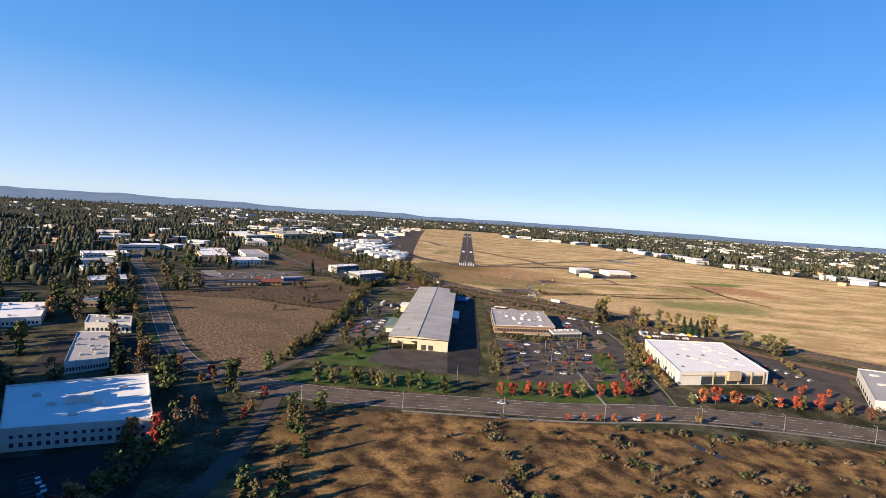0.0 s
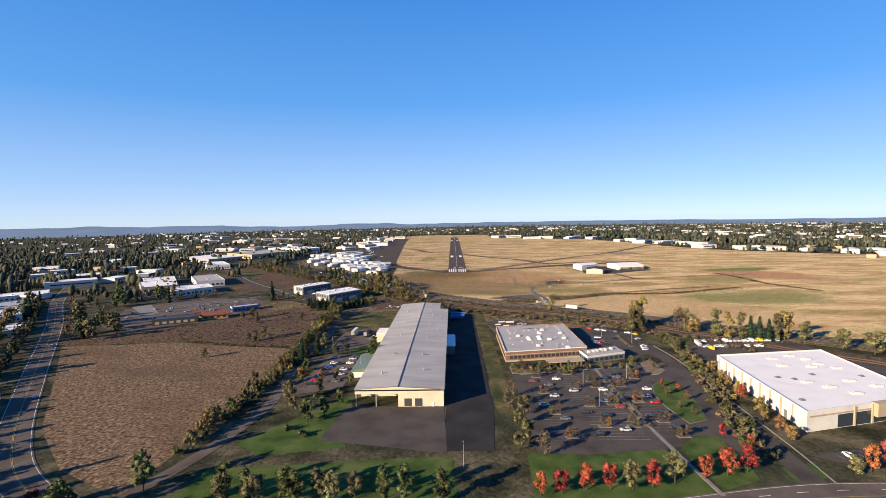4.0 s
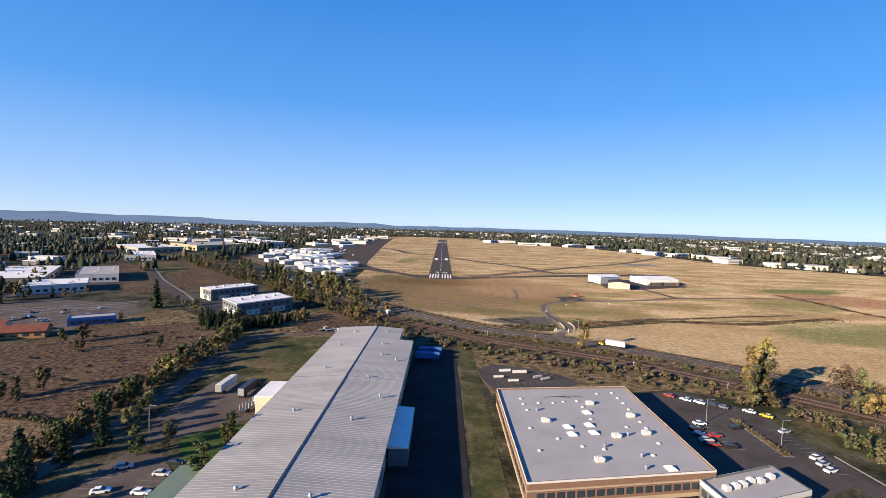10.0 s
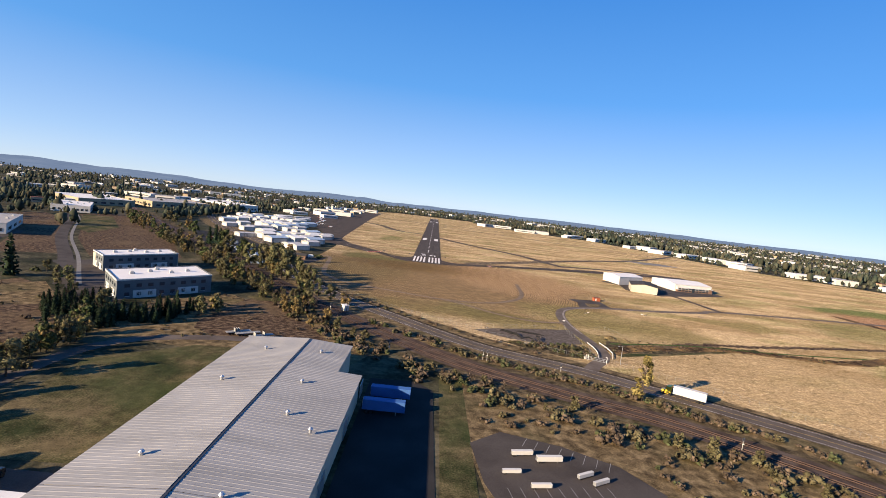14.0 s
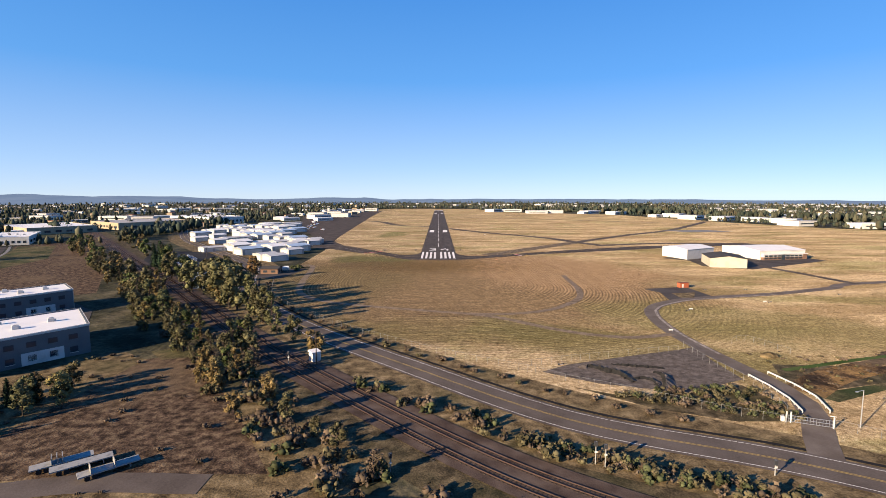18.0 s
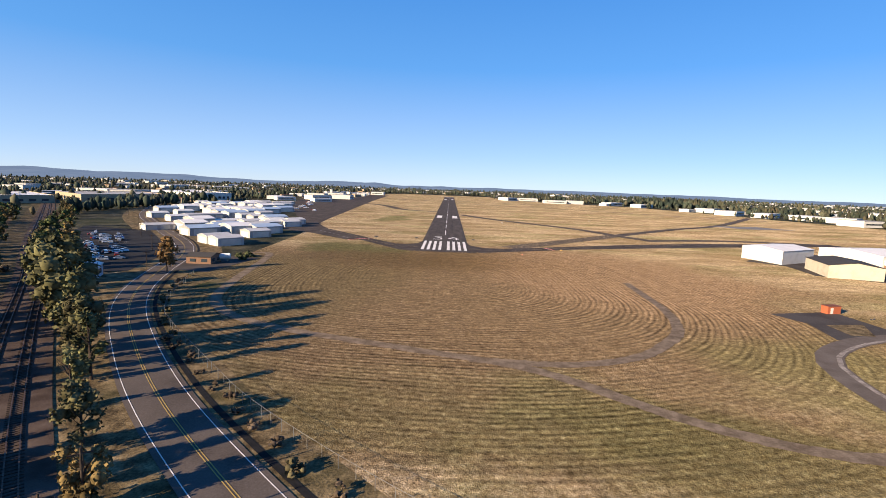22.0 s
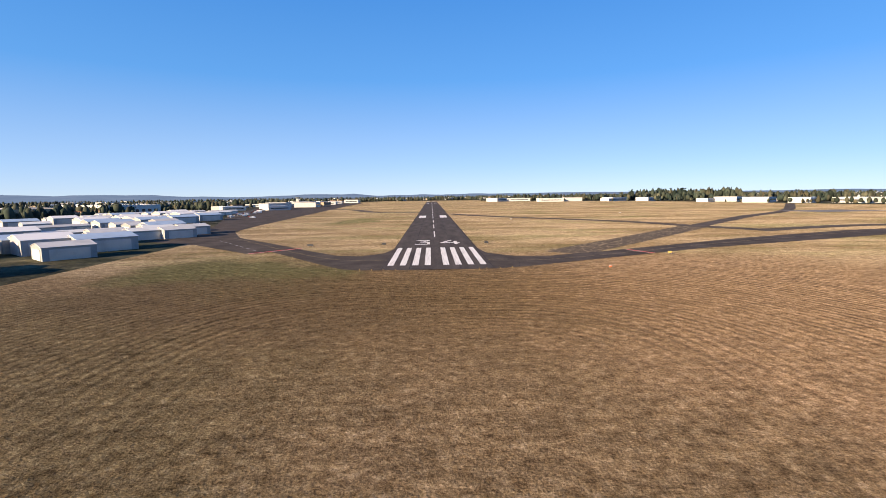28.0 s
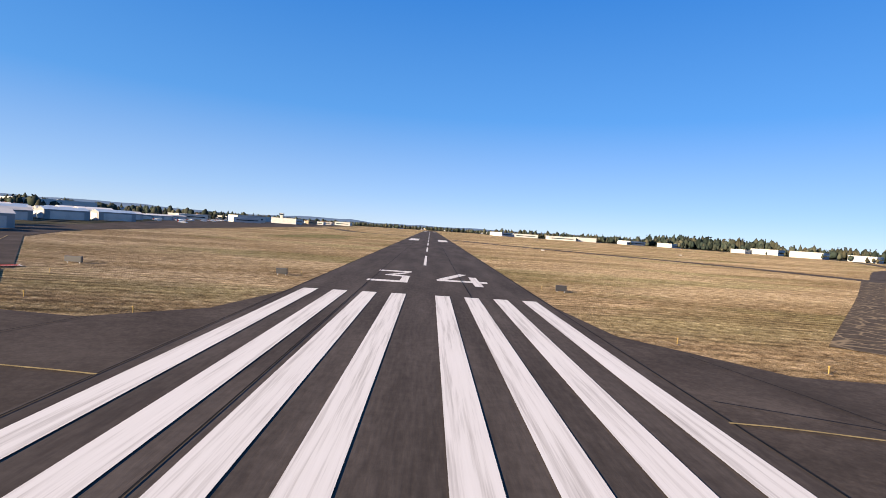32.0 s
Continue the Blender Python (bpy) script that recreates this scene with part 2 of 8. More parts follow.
    wob, _ = node_noise(nt, co, 0.08, 2, 0.5)
    phase = node_math(nt, "MULTIPLY_ADD", ring, 78.0 * math.tau / 1.6, node_math(nt, "MULTIPLY", wob, 3.0))
    other = node_math(nt, "SINE", node_math(nt, "MULTIPLY_ADD", ring, 78.0 * math.tau / 2.5, node_math(nt, "MULTIPLY", gate, 30.0)))
    row = node_math(nt, "MULTIPLY_ADD", other, 0.35, node_math(nt, "MULTIPLY", node_math(nt, "SINE", phase), 0.8))
    inside_rows = node_math(nt, "MULTIPLY", node_range(nt, ring, 0.12, 0.45), node_range(nt, ring, 2.1, 1.35))
    force = node_math(nt, "MULTIPLY", inside_rows, node_range(nt, gate, 0.38, 0.58, 0.25, 1.0))
    force = node_math(nt, "MULTIPLY", force, node_range(nt, breaks, 0.34, 0.56, 0.35, 1.0))
    dark = node_math(nt, "MULTIPLY", node_range(nt, row, -0.15, -0.9), force)
    pale = node_math(nt, "MULTIPLY", node_range(nt, row, 0.25, 0.95), force)
    swath = node_math(nt, "SINE", node_math(nt, "MULTIPLY", ring, 78.0 * math.tau / 11.0))
    swath = node_math(nt, "MULTIPLY", node_math(nt, "MULTIPLY", swath, force), 0.08)
    shade = node_math(nt, "ADD", node_math(nt, "MULTIPLY_ADD", dark, -0.54, 1.0), node_math(nt, "MULTIPLY_ADD", pale, 0.46, swath))
    rows = nt.nodes.new("ShaderNodeVectorMath")
    rows.operation = "SCALE"
    nt.links.new(recolour(nt, base, (0.88, 0.885, 0.88), (1, 1, 1)), rows.inputs[0])
    nt.links.new(shade, rows.inputs["Scale"])
    base = rows.outputs[0]
    nt.links.new(base, bsdf.inputs["Base Color"])
    bsdf.inputs["Roughness"].default_value, bsdf.inputs["Specular IOR Level"].default_value, bsdf.inputs["Diffuse Roughness"].default_value = 0.97, 0.03, 0.3
    lump, _ = node_noise(nt, co, 2.2, 6, 0.65)
    bp = nt.nodes.new("ShaderNodeBump")
    bp.inputs["Strength"].default_value, bp.inputs["Distance"].default_value = 0.9, 0.3
    nt.links.new(lump, bp.inputs["Height"])
    nt.links.new(bp.outputs[0], bsdf.inputs["Normal"])
    return m


def cracked(name):
    m = bpy.data.materials.new(name)
    m.use_nodes = True
    nt = m.node_tree
    bsdf = nt.nodes["Principled BSDF"]
    co = nt.nodes.new("ShaderNodeNewGeometry").outputs["Position"]
    n1, wob = node_noise(nt, co, 0.25, 4, 0.6)
    v = nt.nodes.new("ShaderNodeTexVoronoi")
    v.feature = "DISTANCE_TO_EDGE"
    v.inputs["Scale"].default_value = 0.30
    mv = nt.nodes.new("ShaderNodeVectorMath")
    mv.operation = "MULTIPLY_ADD"
    mv.inputs[1].default_value = (2.2, 2.2, 0)
    nt.links.new(wob, mv.inputs[0])
    nt.links.new(co, mv.inputs[2])
    nt.links.new(mv.outputs[0], v.inputs[0])
    fine, _ = node_noise(nt, co, 1.6, 5, 0.6)
    base = node_ramp(nt, fine, [(0.055, 0.043, 0.032), (0.090, 0.070, 0.050), (0.13, 0.100, 0.070)], 0.4)
    base = node_mix(nt, node_range(nt, v.outputs["Distance"], 0.06, 0.015), base, (0.27, 0.20, 0.115))
    base = node_mix(nt, node_range(nt, n1, 0.56, 0.72, 0, 0.75), base, (0.17, 0.122, 0.066))
    nt.links.new(base, bsdf.inputs["Base Color"])
    bsdf.inputs["Roughness"].default_value, bsdf.inputs["Specular IOR Level"].default_value = 0.95, 0.05
    return m


def leafy(m, lo, hi):
    """Each spray of leaves a little lighter or darker than its neighbours."""
    nt = m.node_tree
    bsdf = nt.nodes["Principled BSDF"]
    src = bsdf.inputs["Base Color"].links[0].from_socket
    isle = nt.nodes.new("ShaderNodeNewGeometry").outputs["Random Per Island"]
    gain = nt.nodes.new("ShaderNodeVectorMath")
    gain.operation = "SCALE"
    nt.links.new(src, gain.inputs[0])
    nt.links.new(node_range(nt, isle, 0, 1, lo, hi), gain.inputs["Scale"])
    nt.links.new(gain.outputs[0], bsdf.inputs["Base Color"])
    return m


def tint(c, f):
    return tuple(min(1, x * f) for x in c)


def paint(name, c, rough=0.6, metal=0.0, rnd=0.0, dirt=0.82, scale=0.25):
    return surf(name, [tint(c, dirt), c, tint(c, 1.05)], scale, 3.0, rough, 0.05, metal, 0.5, rnd=rnd, spec=0.5 if rough < 0.55 else 0.15)


M = {}
M["ground"] = surf("scrubland", [(0.018, 0.019, 0.010), (0.050, 0.046, 0.026), (0.10, 0.084, 0.050)], 0.05, 0.6, 0.95, 0.6, spread=0.3, patch=0.6, pcol=(0.030, 0.040, 0.020), pscale=0.006, mottle=0.12)
M["field"] = surf("pale_brown_meadow", [(0.048, 0.030, 0.016), (0.135, 0.090, 0.052), (0.235, 0.165, 0.100)], 0.7, 3.5, 0.97, 1.0, spread=0.32, patch=0.5, pcol=(0.078, 0.052, 0.032), pscale=0.025, mottle=0.3)
M["bramble"] = surf("dark_bramble_meadow", [(0.024, 0.016, 0.011), (0.078, 0.050, 0.031), (0.15, 0.105, 0.062)], 0.5, 2.4, 0.97, 1.0, spread=0.32, patch=0.6, pcol=(0.14, 0.098, 0.055), pscale=0.025, mottle=0.3)
M["scrub"] = surf("ochre_scrub", [(0.030, 0.020, 0.012), (0.115, 0.068, 0.030), (0.25, 0.150, 0.056)], 0.12, 2.0, 0.97, 1.0, spread=0.26, patch=0.75, pcol=(0.075, 0.052, 0.026), pscale=0.03, mottle=0.7)
M["airfield"] = airfield_grass("airfield_straw")
M["lawn"] = surf("mown_lawn", [(0.030, 0.050, 0.012), (0.050, 0.080, 0.019), (0.082, 0.100, 0.033)], 0.12, 2.0, 0.95, 0.4)
M["dry_lawn"] = surf("half_dry_lawn", [(0.030, 0.036, 0.013), (0.070, 0.062, 0.027), (0.125, 0.096, 0.048)], 0.06, 2.4, 0.95, 0.5, spread=0.28, patch=0.55, pcol=(0.036, 0.052, 0.016), pscale=0.04, mottle=0.3)
M["verge"] = surf("dry_verge", [(0.055, 0.039, 0.020), (0.135, 0.096, 0.048), (0.22, 0.160, 0.084)], 0.3, 2.4, 0.95, 0.8, spread=0.36, patch=0.4, pcol=(0.055, 0.055, 0.022), pscale=0.05, mottle=0.35)
M["trackside"] = surf("trackside_weeds", [(0.03, 0.024, 0.014), (0.08, 0.060, 0.033), (0.14, 0.105, 0.058)], 0.3, 2.4, 0.95, 0.8, spread=0.36, patch=0.5, pcol=(0.035, 0.037, 0.016), pscale=0.06, mottle=0.4)
M["concrete"] = surf("grey_concrete", [(0.15, 0.14, 0.128), (0.205, 0.195, 0.178)], 0.4, 5, 0.9, 0.1)
M["asphalt"] = surf("asphalt", [(0.045, 0.038, 0.033), (0.067, 0.057, 0.050), (0.095, 0.081, 0.070)], 0.08, 4.0, 0.9, 0.15, spread=0.4, patch=0.4, pcol=(0.045, 0.041, 0.039), pscale=0.08)
# near-black for dark yards; also carries the shade of the shaded lots
M["yard"] = surf("dark_and_shaded_asphalt", [(0.018, 0.0175, 0.0175), (0.028, 0.0265, 0.026), (0.042, 0.039, 0.037)], 0.08, 4.0, 0.9, 0.15, spread=0.5)
M["road"] = surf("worn_road_asphalt", [(0.070, 0.056, 0.046), (0.100, 0.081, 0.067), (0.136, 0.111, 0.092)], 0.1, 4.0, 0.9, 0.15, spread=0.4, patch=0.4, pcol=(0.06, 0.05, 0.045), pscale=0.05)
M["runway"] = surf("runway_asphalt", [(0.049, 0.040, 0.034), (0.072, 0.059, 0.050), (0.097, 0.080, 0.068)], 0.3, 5.0, 0.9, 0.2, spread=0.42, stretch=(1, 0.14, 1), patch=0.45, pcol=(0.053, 0.043, 0.037), pscale=0.06, mottle=1.5, depth=0.16)
M["taxi"] = surf("taxiway_asphalt", [(0.045, 0.036, 0.029), (0.068, 0.054, 0.044), (0.095, 0.077, 0.063)], 0.12, 4.0, 0.92, 0.2, spread=0.42, patch=0.4, pcol=(0.050, 0.040, 0.033), pscale=0.05, mottle=1.2, depth=0.2)
M["old_road"] = surf("bleached_road_asphalt", [(0.090, 0.071, 0.056), (0.122, 0.098, 0.079), (0.155, 0.128, 0.104)], 0.2, 4.0, 0.92, 0.2, spread=0.5)
M["old_taxi"] = surf("bleached_taxiway_asphalt", [(0.052, 0.041, 0.033), (0.080, 0.064, 0.051), (0.115, 0.092, 0.072)], 0.12, 4.0, 0.92, 0.2, spread=0.4, patch=0.4, pcol=(0.12, 0.092, 0.058), pscale=0.05, mottle=0.8, depth=0.25)
M["worn"] = cracked("cracked_overgrown_asphalt")
M["pale_gravel"] = surf("pale_gravel", [(0.16, 0.135, 0.11), (0.24, 0.20, 0.165), (0.31, 0.265, 0.22)], 0.5, 4.0, 0.95, 0.5, spread=0.35, mottle=0.5, depth=0.25)
M["dirt"] = surf("dirt_track", [(0.112, 0.082, 0.053), (0.165, 0.123, 0.083), (0.220, 0.166, 0.115)], 0.35, 3.0, 0.95, 0.5, spread=0.4, mottle=0.5, depth=0.25)
M["gravel"] = surf("rail_ballast", [(0.045, 0.031, 0.024), (0.076, 0.054, 0.042), (0.108, 0.08, 0.062)], 0.2, 5.0, 0.95, 0.6)
M["white_line"] = surf("white_marking", [(0.46, 0.42, 0.37), (0.68, 0.635, 0.57), (0.72, 0.675, 0.61)], 1.6, 6.0, 0.8, 0.05, spread=0.5, stretch=(2.2, 0.06, 1), spec=0.15)
M["bay_line"] = paint("worn_bay_marking", (0.27, 0.26, 0.25), 0.8, dirt=0.5, scale=0.8)
M["yellow_line"] = paint("yellow_marking", (0.38, 0.26, 0.075), 0.7, dirt=0.7, scale=0.6)
M["white_roof"] = paint("white_membrane_roof", (0.66, 0.632, 0.595), 0.7, dirt=0.9, scale=0.12)
M["grey_roof"] = paint("grey_membrane_roof", (0.32, 0.302, 0.28), 0.75, dirt=0.85, scale=0.1)
M["metal_roof"] = surf("grey_metal_roof", [(0.235, 0.225, 0.208), (0.29, 0.277, 0.256), (0.33, 0.315, 0.292)], 0.12, 2.5, 0.62, 0.03, spread=0.36, stretch=(0.3, 1, 1), patch=0.4, pcol=(0.235, 0.225, 0.21), pscale=0.03, spec=0.2)
M["cream"] = paint("cream_wall", (0.45, 0.395, 0.30), 0.8)
M["white_wall"] = paint("white_wall", (0.52, 0.50, 0.46), 0.75)
M["grey_wall"] = paint("dark_grey_wall", (0.115, 0.125, 0.13), 0.75)
M["glass"] = paint("dark_window_glass", (0.03, 0.04, 0.05), 0.08, dirt=0.9)
M["brick"] = paint("brown_brick", (0.18, 0.108, 0.074), 0.9, dirt=0.75, scale=1.5)
M["tan_wall"] = paint("tan_wall", (0.33, 0.26, 0.175), 0.85)
M["blue"] = paint("blue_wall", (0.05, 0.12, 0.30), 0.6)
M["orange"] = paint("orange_tan_wall", (0.34, 0.19, 0.085), 0.8)
M["red_roof"] = paint("red_brown_tile", (0.16, 0.06, 0.04), 0.85, dirt=0.6)
M["dark"] = paint("dark_metal", (0.035, 0.035, 0.038), 0.5)
M["worn_steel"] = paint("worn_painted_steel", (0.26, 0.255, 0.24), 0.7, dirt=0.6, scale=1.0)
M["dark_roof"] = paint("dark_grey_roofing", (0.05, 0.046, 0.042), 0.9)
M["steel"] = paint("galvanised_steel", (0.42, 0.43, 0.44), 0.4, 0.7)
M["tar"] = surf("black_joint_tar", [(0.012, 0.012, 0.012), (0.022, 0.021, 0.021)], 1.0, 6.0, 0.95, 0.0)
M["taxi_paint"] = paint("faded_taxi_yellow", (0.34, 0.25, 0.10), 0.8, dirt=0.6, scale=0.8)
M["rust"] = paint("rusty_rail_steel", (0.11, 0.07, 0.05), 0.55, 0.6, dirt=0.6, scale=1.0)
M["bark"] = surf("bark", [(0.035, 0.026, 0.02), (0.075, 0.058, 0.045)], 2.0, 20.0, 0.95, 0.5)
for nm, cc in dict(green=(0.056, 0.066, 0.024), olive=(0.094, 0.088, 0.042), brush=(0.078, 0.064, 0.036), dark_brush=(0.050, 0.052, 0.024), yellow=(0.17, 0.133, 0.05), orange_leaf=(0.14, 0.075, 0.036), red=(0.215, 0.055, 0.03), conifer=(0.018, 0.030, 0.016), brown_leaf=(0.086, 0.065, 0.044)).items():
    M[nm] = leafy(surf("foliage_" + nm, [tint(cc, 0.5), cc, tint(cc, 1.45)], 0.25, 1.2, 0.9, 0.0, rnd=0.35, spec=0.08), 0.62, 1.34)
# base colour cooled towards blue-grey to paint in some distance haze
M["woods"] = leafy(surf("far_woodland_hazed", [(0.022, 0.031, 0.025), (0.040, 0.049, 0.036), (0.078, 0.076, 0.049)], 0.02, 0.12, 0.95, 0.0, spread=0.3, patch=0.55, pcol=(0.085, 0.064, 0.036), pscale=0.03, spec=0.04), 0.6, 1.45)


# ---- builders ----
def link(name, bm, material, parent=None, label=""):
    me = bpy.data.meshes.new(name)
    bm.to_mesh(me)
    bm.free()
    for mm in material if isinstance(material, (list, tuple)) else [material]:
        me.materials.append(mm)
    ob = new(name, me)
    if parent:
        ob.parent = parent
    if label:
        ob["label"] = label
    return ob


part = link


def empty(name, m=None):
    ob = new(name)
    ob.empty_display_size = 1
    if m is not None:
        ob.matrix_world = m
    return ob


def prism_into(bm, pts, z0, z1, mat_i=0):
    """A block over the corners pts (any order of turning), from z0 to z1 (a number, or one a corner)."""
    area = sum(pts[i - 1][0] * pts[i][1] - pts[i][0] * pts[i - 1][1] for i in range(len(pts)))
    if not isinstance(z1, (list, tuple)):
        z1 = [z1] * len(pts)
    if area < 0:
        pts, z1 = pts[::-1], z1[::-1]
    lo = [bm.verts.new((p[0], p[1], z0)) for p in pts]
    hi = [bm.verts.new((p[0], p[1], z)) for p, z in zip(pts, z1)]
    fs = [bm.faces.new(hi), bm.faces.new(lo[::-1])]
    for i in range(len(pts)):
        j = (i + 1) % len(pts)
        fs.append(bm.faces.new((lo[i], lo[j], hi[j], hi[i])))
    for f in fs:
        f.material_index = mat_i
    return fs


def prism(pts, z0, z1):
    bm = bmesh.new()
    prism_into(bm, [tuple(p) for p in pts], z0, z1)
    return bm


def box(cx, cy, cz, sx, sy, sz, rot=0.0):
    c, s = math.cos(radians(rot)), math.sin(radians(rot))
    pts = [(cx + c * x * sx / 2 - s * y * sy / 2, cy + s * x * sx / 2 + c * y * sy / 2) for x, y in ((-1, -1), (1, -1), (1, 1), (-1, 1))]
    return prism(pts, cz - sz / 2, cz + sz / 2)


def box_into(bm, cx, cy, cz, sx, sy, sz, rot=0.0):
    c, s = math.cos(radians(rot)), math.sin(radians(rot))
    pts = [(cx + c * x * sx / 2 - s * y * sy / 2, cy + s * x * sx / 2 + c * y * sy / 2) for x, y in ((-1, -1), (1, -1), (1, 1), (-1, 1))]
    prism_into(bm, pts, cz - sz / 2, cz + sz / 2)


def smooth(pts, step=6.0):
    """A flowing line through pts."""
    P = [Vector(p) for p in pts]
    P = [P[0] * 2 - P[1]] + P + [P[-1] * 2 - P[-2]]
    out = []
    for i in range(1, len(P) - 2):
        p0, p1, p2, p3 = P[i - 1:i + 3]
        n = max(1, int((p2 - p1).length / step))
        for j in range(n):
            t = j / n
            out.append(0.5 * (2 * p1 + (p2 - p0) * t + (2 * p0 - 5 * p1 + 4 * p2 - p3) * t * t + (3 * p1 - p0 - 3 * p2 + p3) * t ** 3))
    out.append(P[-2])
    return out


def strip(pts, width, z, offset=0.0, step=6.0, thick=0.0):
    """A band of that width along a flowing line, offset to its left."""
    line = smooth(pts, step)
    bm = bmesh.new()
    z += level() if not thick else 0
    rows = []
    for i, p in enumerate(line):
        d = (line[min(i + 1, len(line) - 1)] - line[max(i - 1, 0)]).normalized()
        nrm = Vector((-d.y, d.x))
        w = width[0] + (width[1] - width[0]) * i / (len(line) - 1) if isinstance(width, tuple) else width
        a, b = p + nrm * (offset + w / 2), p + nrm * (offset - w / 2)
        rows.append((bm.verts.new((a.x, a.y, z)), bm.verts.new((b.x, b.y, z))))
    for (a, b), (c, d) in zip(rows, rows[1:]):
        bm.faces.new((a, b, d, c))
    if thick:
        g = bmesh.ops.extrude_face_region(bm, geom=bm.faces[:])
        bmesh.ops.translate(bm, vec=(0, 0, -thick), verts=[v for v in g["geom"] if isinstance(v, bmesh.types.BMVert)])
        bmesh.ops.recalc_face_normals(bm, faces=bm.faces[:])
    return bm


LEVEL = [0]


def level():
    """A hair's breadth more for each paved sheet, so that no two lie in one plane."""
    LEVEL[0] += 1
    return LEVEL[0] * 0.0004


def flat(pts, z):
    bm = bmesh.new()
    z += level()
    vs = [bm.verts.new((x, y, z)) for x, y in pts]
    for tri in tessellate_polygon([[Vector((x, y, 0)) for x, y in pts]]):
        f = bm.faces.new([vs[i] for i in tri])
        f.normal_update()
        if f.normal.z < 0:
            f.normal_flip()
    return bm


def setting(name, bm, material, label, category):
    return tagged(link(name, bm, material), label, category, kind="structure")


# ---- ground and paved surfaces ----
bm = bmesh.new()
prev = None
for r in (0, 600, 1200, 2000, 3000, 4000, 5200, 7000):
    if r == 0:
        ring = [bm.verts.new((0, 200, 0))]
    else:
        ring = [bm.verts.new((r * math.cos(a * math.tau / 48), 200 + r * math.sin(a * math.tau / 48), 0)) for a in range(48)]
    if prev:
        for i in range(48):
            j = (i + 1) % 48
            bm.faces.new((prev[0], ring[i], ring[j]) if len(prev) == 1 else (prev[i], ring[i], ring[j], prev[j]))
    prev = ring
setting("ground", bm, M["ground"], "scrubby brown and green land reaching to the horizon", "ground")

AIRFIELD = [(-104, -90), (-92, -122), (-75, -152), (-50, -186), (-26, -214), (10, -248), (40, -272), (75, -292), (112, -316), (150, -346), (200, -392), (250, -432), (420, -572), (1100, -420), (950, 60), (720, 260), (610, 390), (560, 560), (540, 700), (480, 960), (300, 1090), (180, 1180), (150, 1560), (-170, 1600), (-300, 1300), (-330, 800), (-160, 400), (-105, 60), (-100, -60)]
MEADOW = [(-262, -440), (-186, -590), (-148, -618), (-112, -628), (-112, -540), (-108, -478), (-112, -420), (-118, -340), (-140, -290), (-178, -262), (-200, -250), (-218, -270), (-200, -345), (-255, -385)]
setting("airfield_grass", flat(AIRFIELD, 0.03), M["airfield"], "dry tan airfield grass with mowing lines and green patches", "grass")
MEADOW_S = [(-207, -430), (-292, -437), (-250, -492), (-186, -578), (-150, -612), (-116, -630), (-112, -540), (-108, -478), (-109, -456), (-120, -450), (-144, -445), (-175, -438)]
MEADOW_N = [(-207, -427), (-175, -436), (-144, -443), (-120, -448), (-109, -454), (-112, -420), (-118, -340), (-140, -290), (-178, -262), (-200, -250), (-212, -290), (-208, -340), (-230, -372), (-262, -385), (-300, -424), (-291, -435)]
setting("meadow", flat(MEADOW_S, 0.03), M["field"], "pale brown unmown meadow beside the avenue", "field")
setting("meadow", flat(MEADOW_N, 0.03), M["bramble"], "darker bramble meadow beside the office park", "field")
setting("ditch", strip([(-214, -424), (-175, -437), (-144, -444), (-120, -449), (-105, -457)], 3.2, 0.04), M["trackside"], "dark overgrown ditch across the meadow", "ditch")
setting("meadow_path", strip([(-112, -600), (-116, -560), (-118, -520), (-116, -470)], 1.2, 0.04), M["trackside"], "narrow trodden path along the meadow edge", "path")
setting("scrub_field", flat([(-84, -668), (-30, -662), (60, -657), (200, -660), (420, -725), (420, -980), (-86, -980)], 0.03), M["scrub"], "rough ochre scrub field with bushes and puddles", "field")
setting("bramble_patch", flat([(-88, -301), (-91, -290), (-89, -243), (-74, -238), (-40, -290), (-30, -306), (-51, -306), (-78, -308)], 0.035), M["bramble"], "brown bramble patch behind the long hall", "field")
setting("waste_ground", flat([(-128, -318), (-124, -262), (-100, -236), (-62, -262), (-10, -300), (-20, -326), (-60, -328)], 0.03), M["verge"], "tan waste ground round the brambles", "field")
setting("vacant_field", flat([(-440, 70), (-390, 30), (-292, -108), (-240, -172), (-270, -190), (-330, -100), (-450, 20)], 0.03), M["bramble"], "vacant brown building plot beside the access road", "field")
setting("vacant_field", flat([(-418, 92), (-375, 40), (-282, -98), (-222, -170), (-176, -140), (-250, -20), (-340, 86), (-400, 150)], 0.03), M["bramble"], "vacant brown plot between access road and railway", "field")
setting("office_verge", flat([(-212, -282), (-186, -252), (-150, -288), (-186, -310)], 0.036), M["verge"], "dry tan grass before the offices", "grass")
RUNWAY_END = 1370

# lawns and verges
for pts in ([(-95, -592), (-58, -540), (-50, -596), (-80, -603)], [(-78, -455), (-58, -440), (-57, -480), (-67, -478)], [(20, -602), (43, -604), (72, -600), (75.5, -616), (75.5, -630), (50, -633), (18, -632)], [(79, -598), (89, -589), (97, -590), (96, -612), (94, -622), (79, -628), (78, -605)],
            [(-96, -612), (-8, -604), (-6, -634), (-100, -634)], [(-217, -574), (-212, -566), (-180, -608), (-190, -614)], [(106, -614), (119, -611), (117, -621), (105, -624)]):
    setting("lawn", flat(pts, 0.05), M["lawn"], "short green lawn with tree shadows", "lawn")
setting("dry_lawn", flat([(-100, -345), (-77, -322), (-60, -320), (-58, -400), (-92, -402)], 0.05), M["dry_lawn"], "half dry lawn behind the long hall", "lawn")
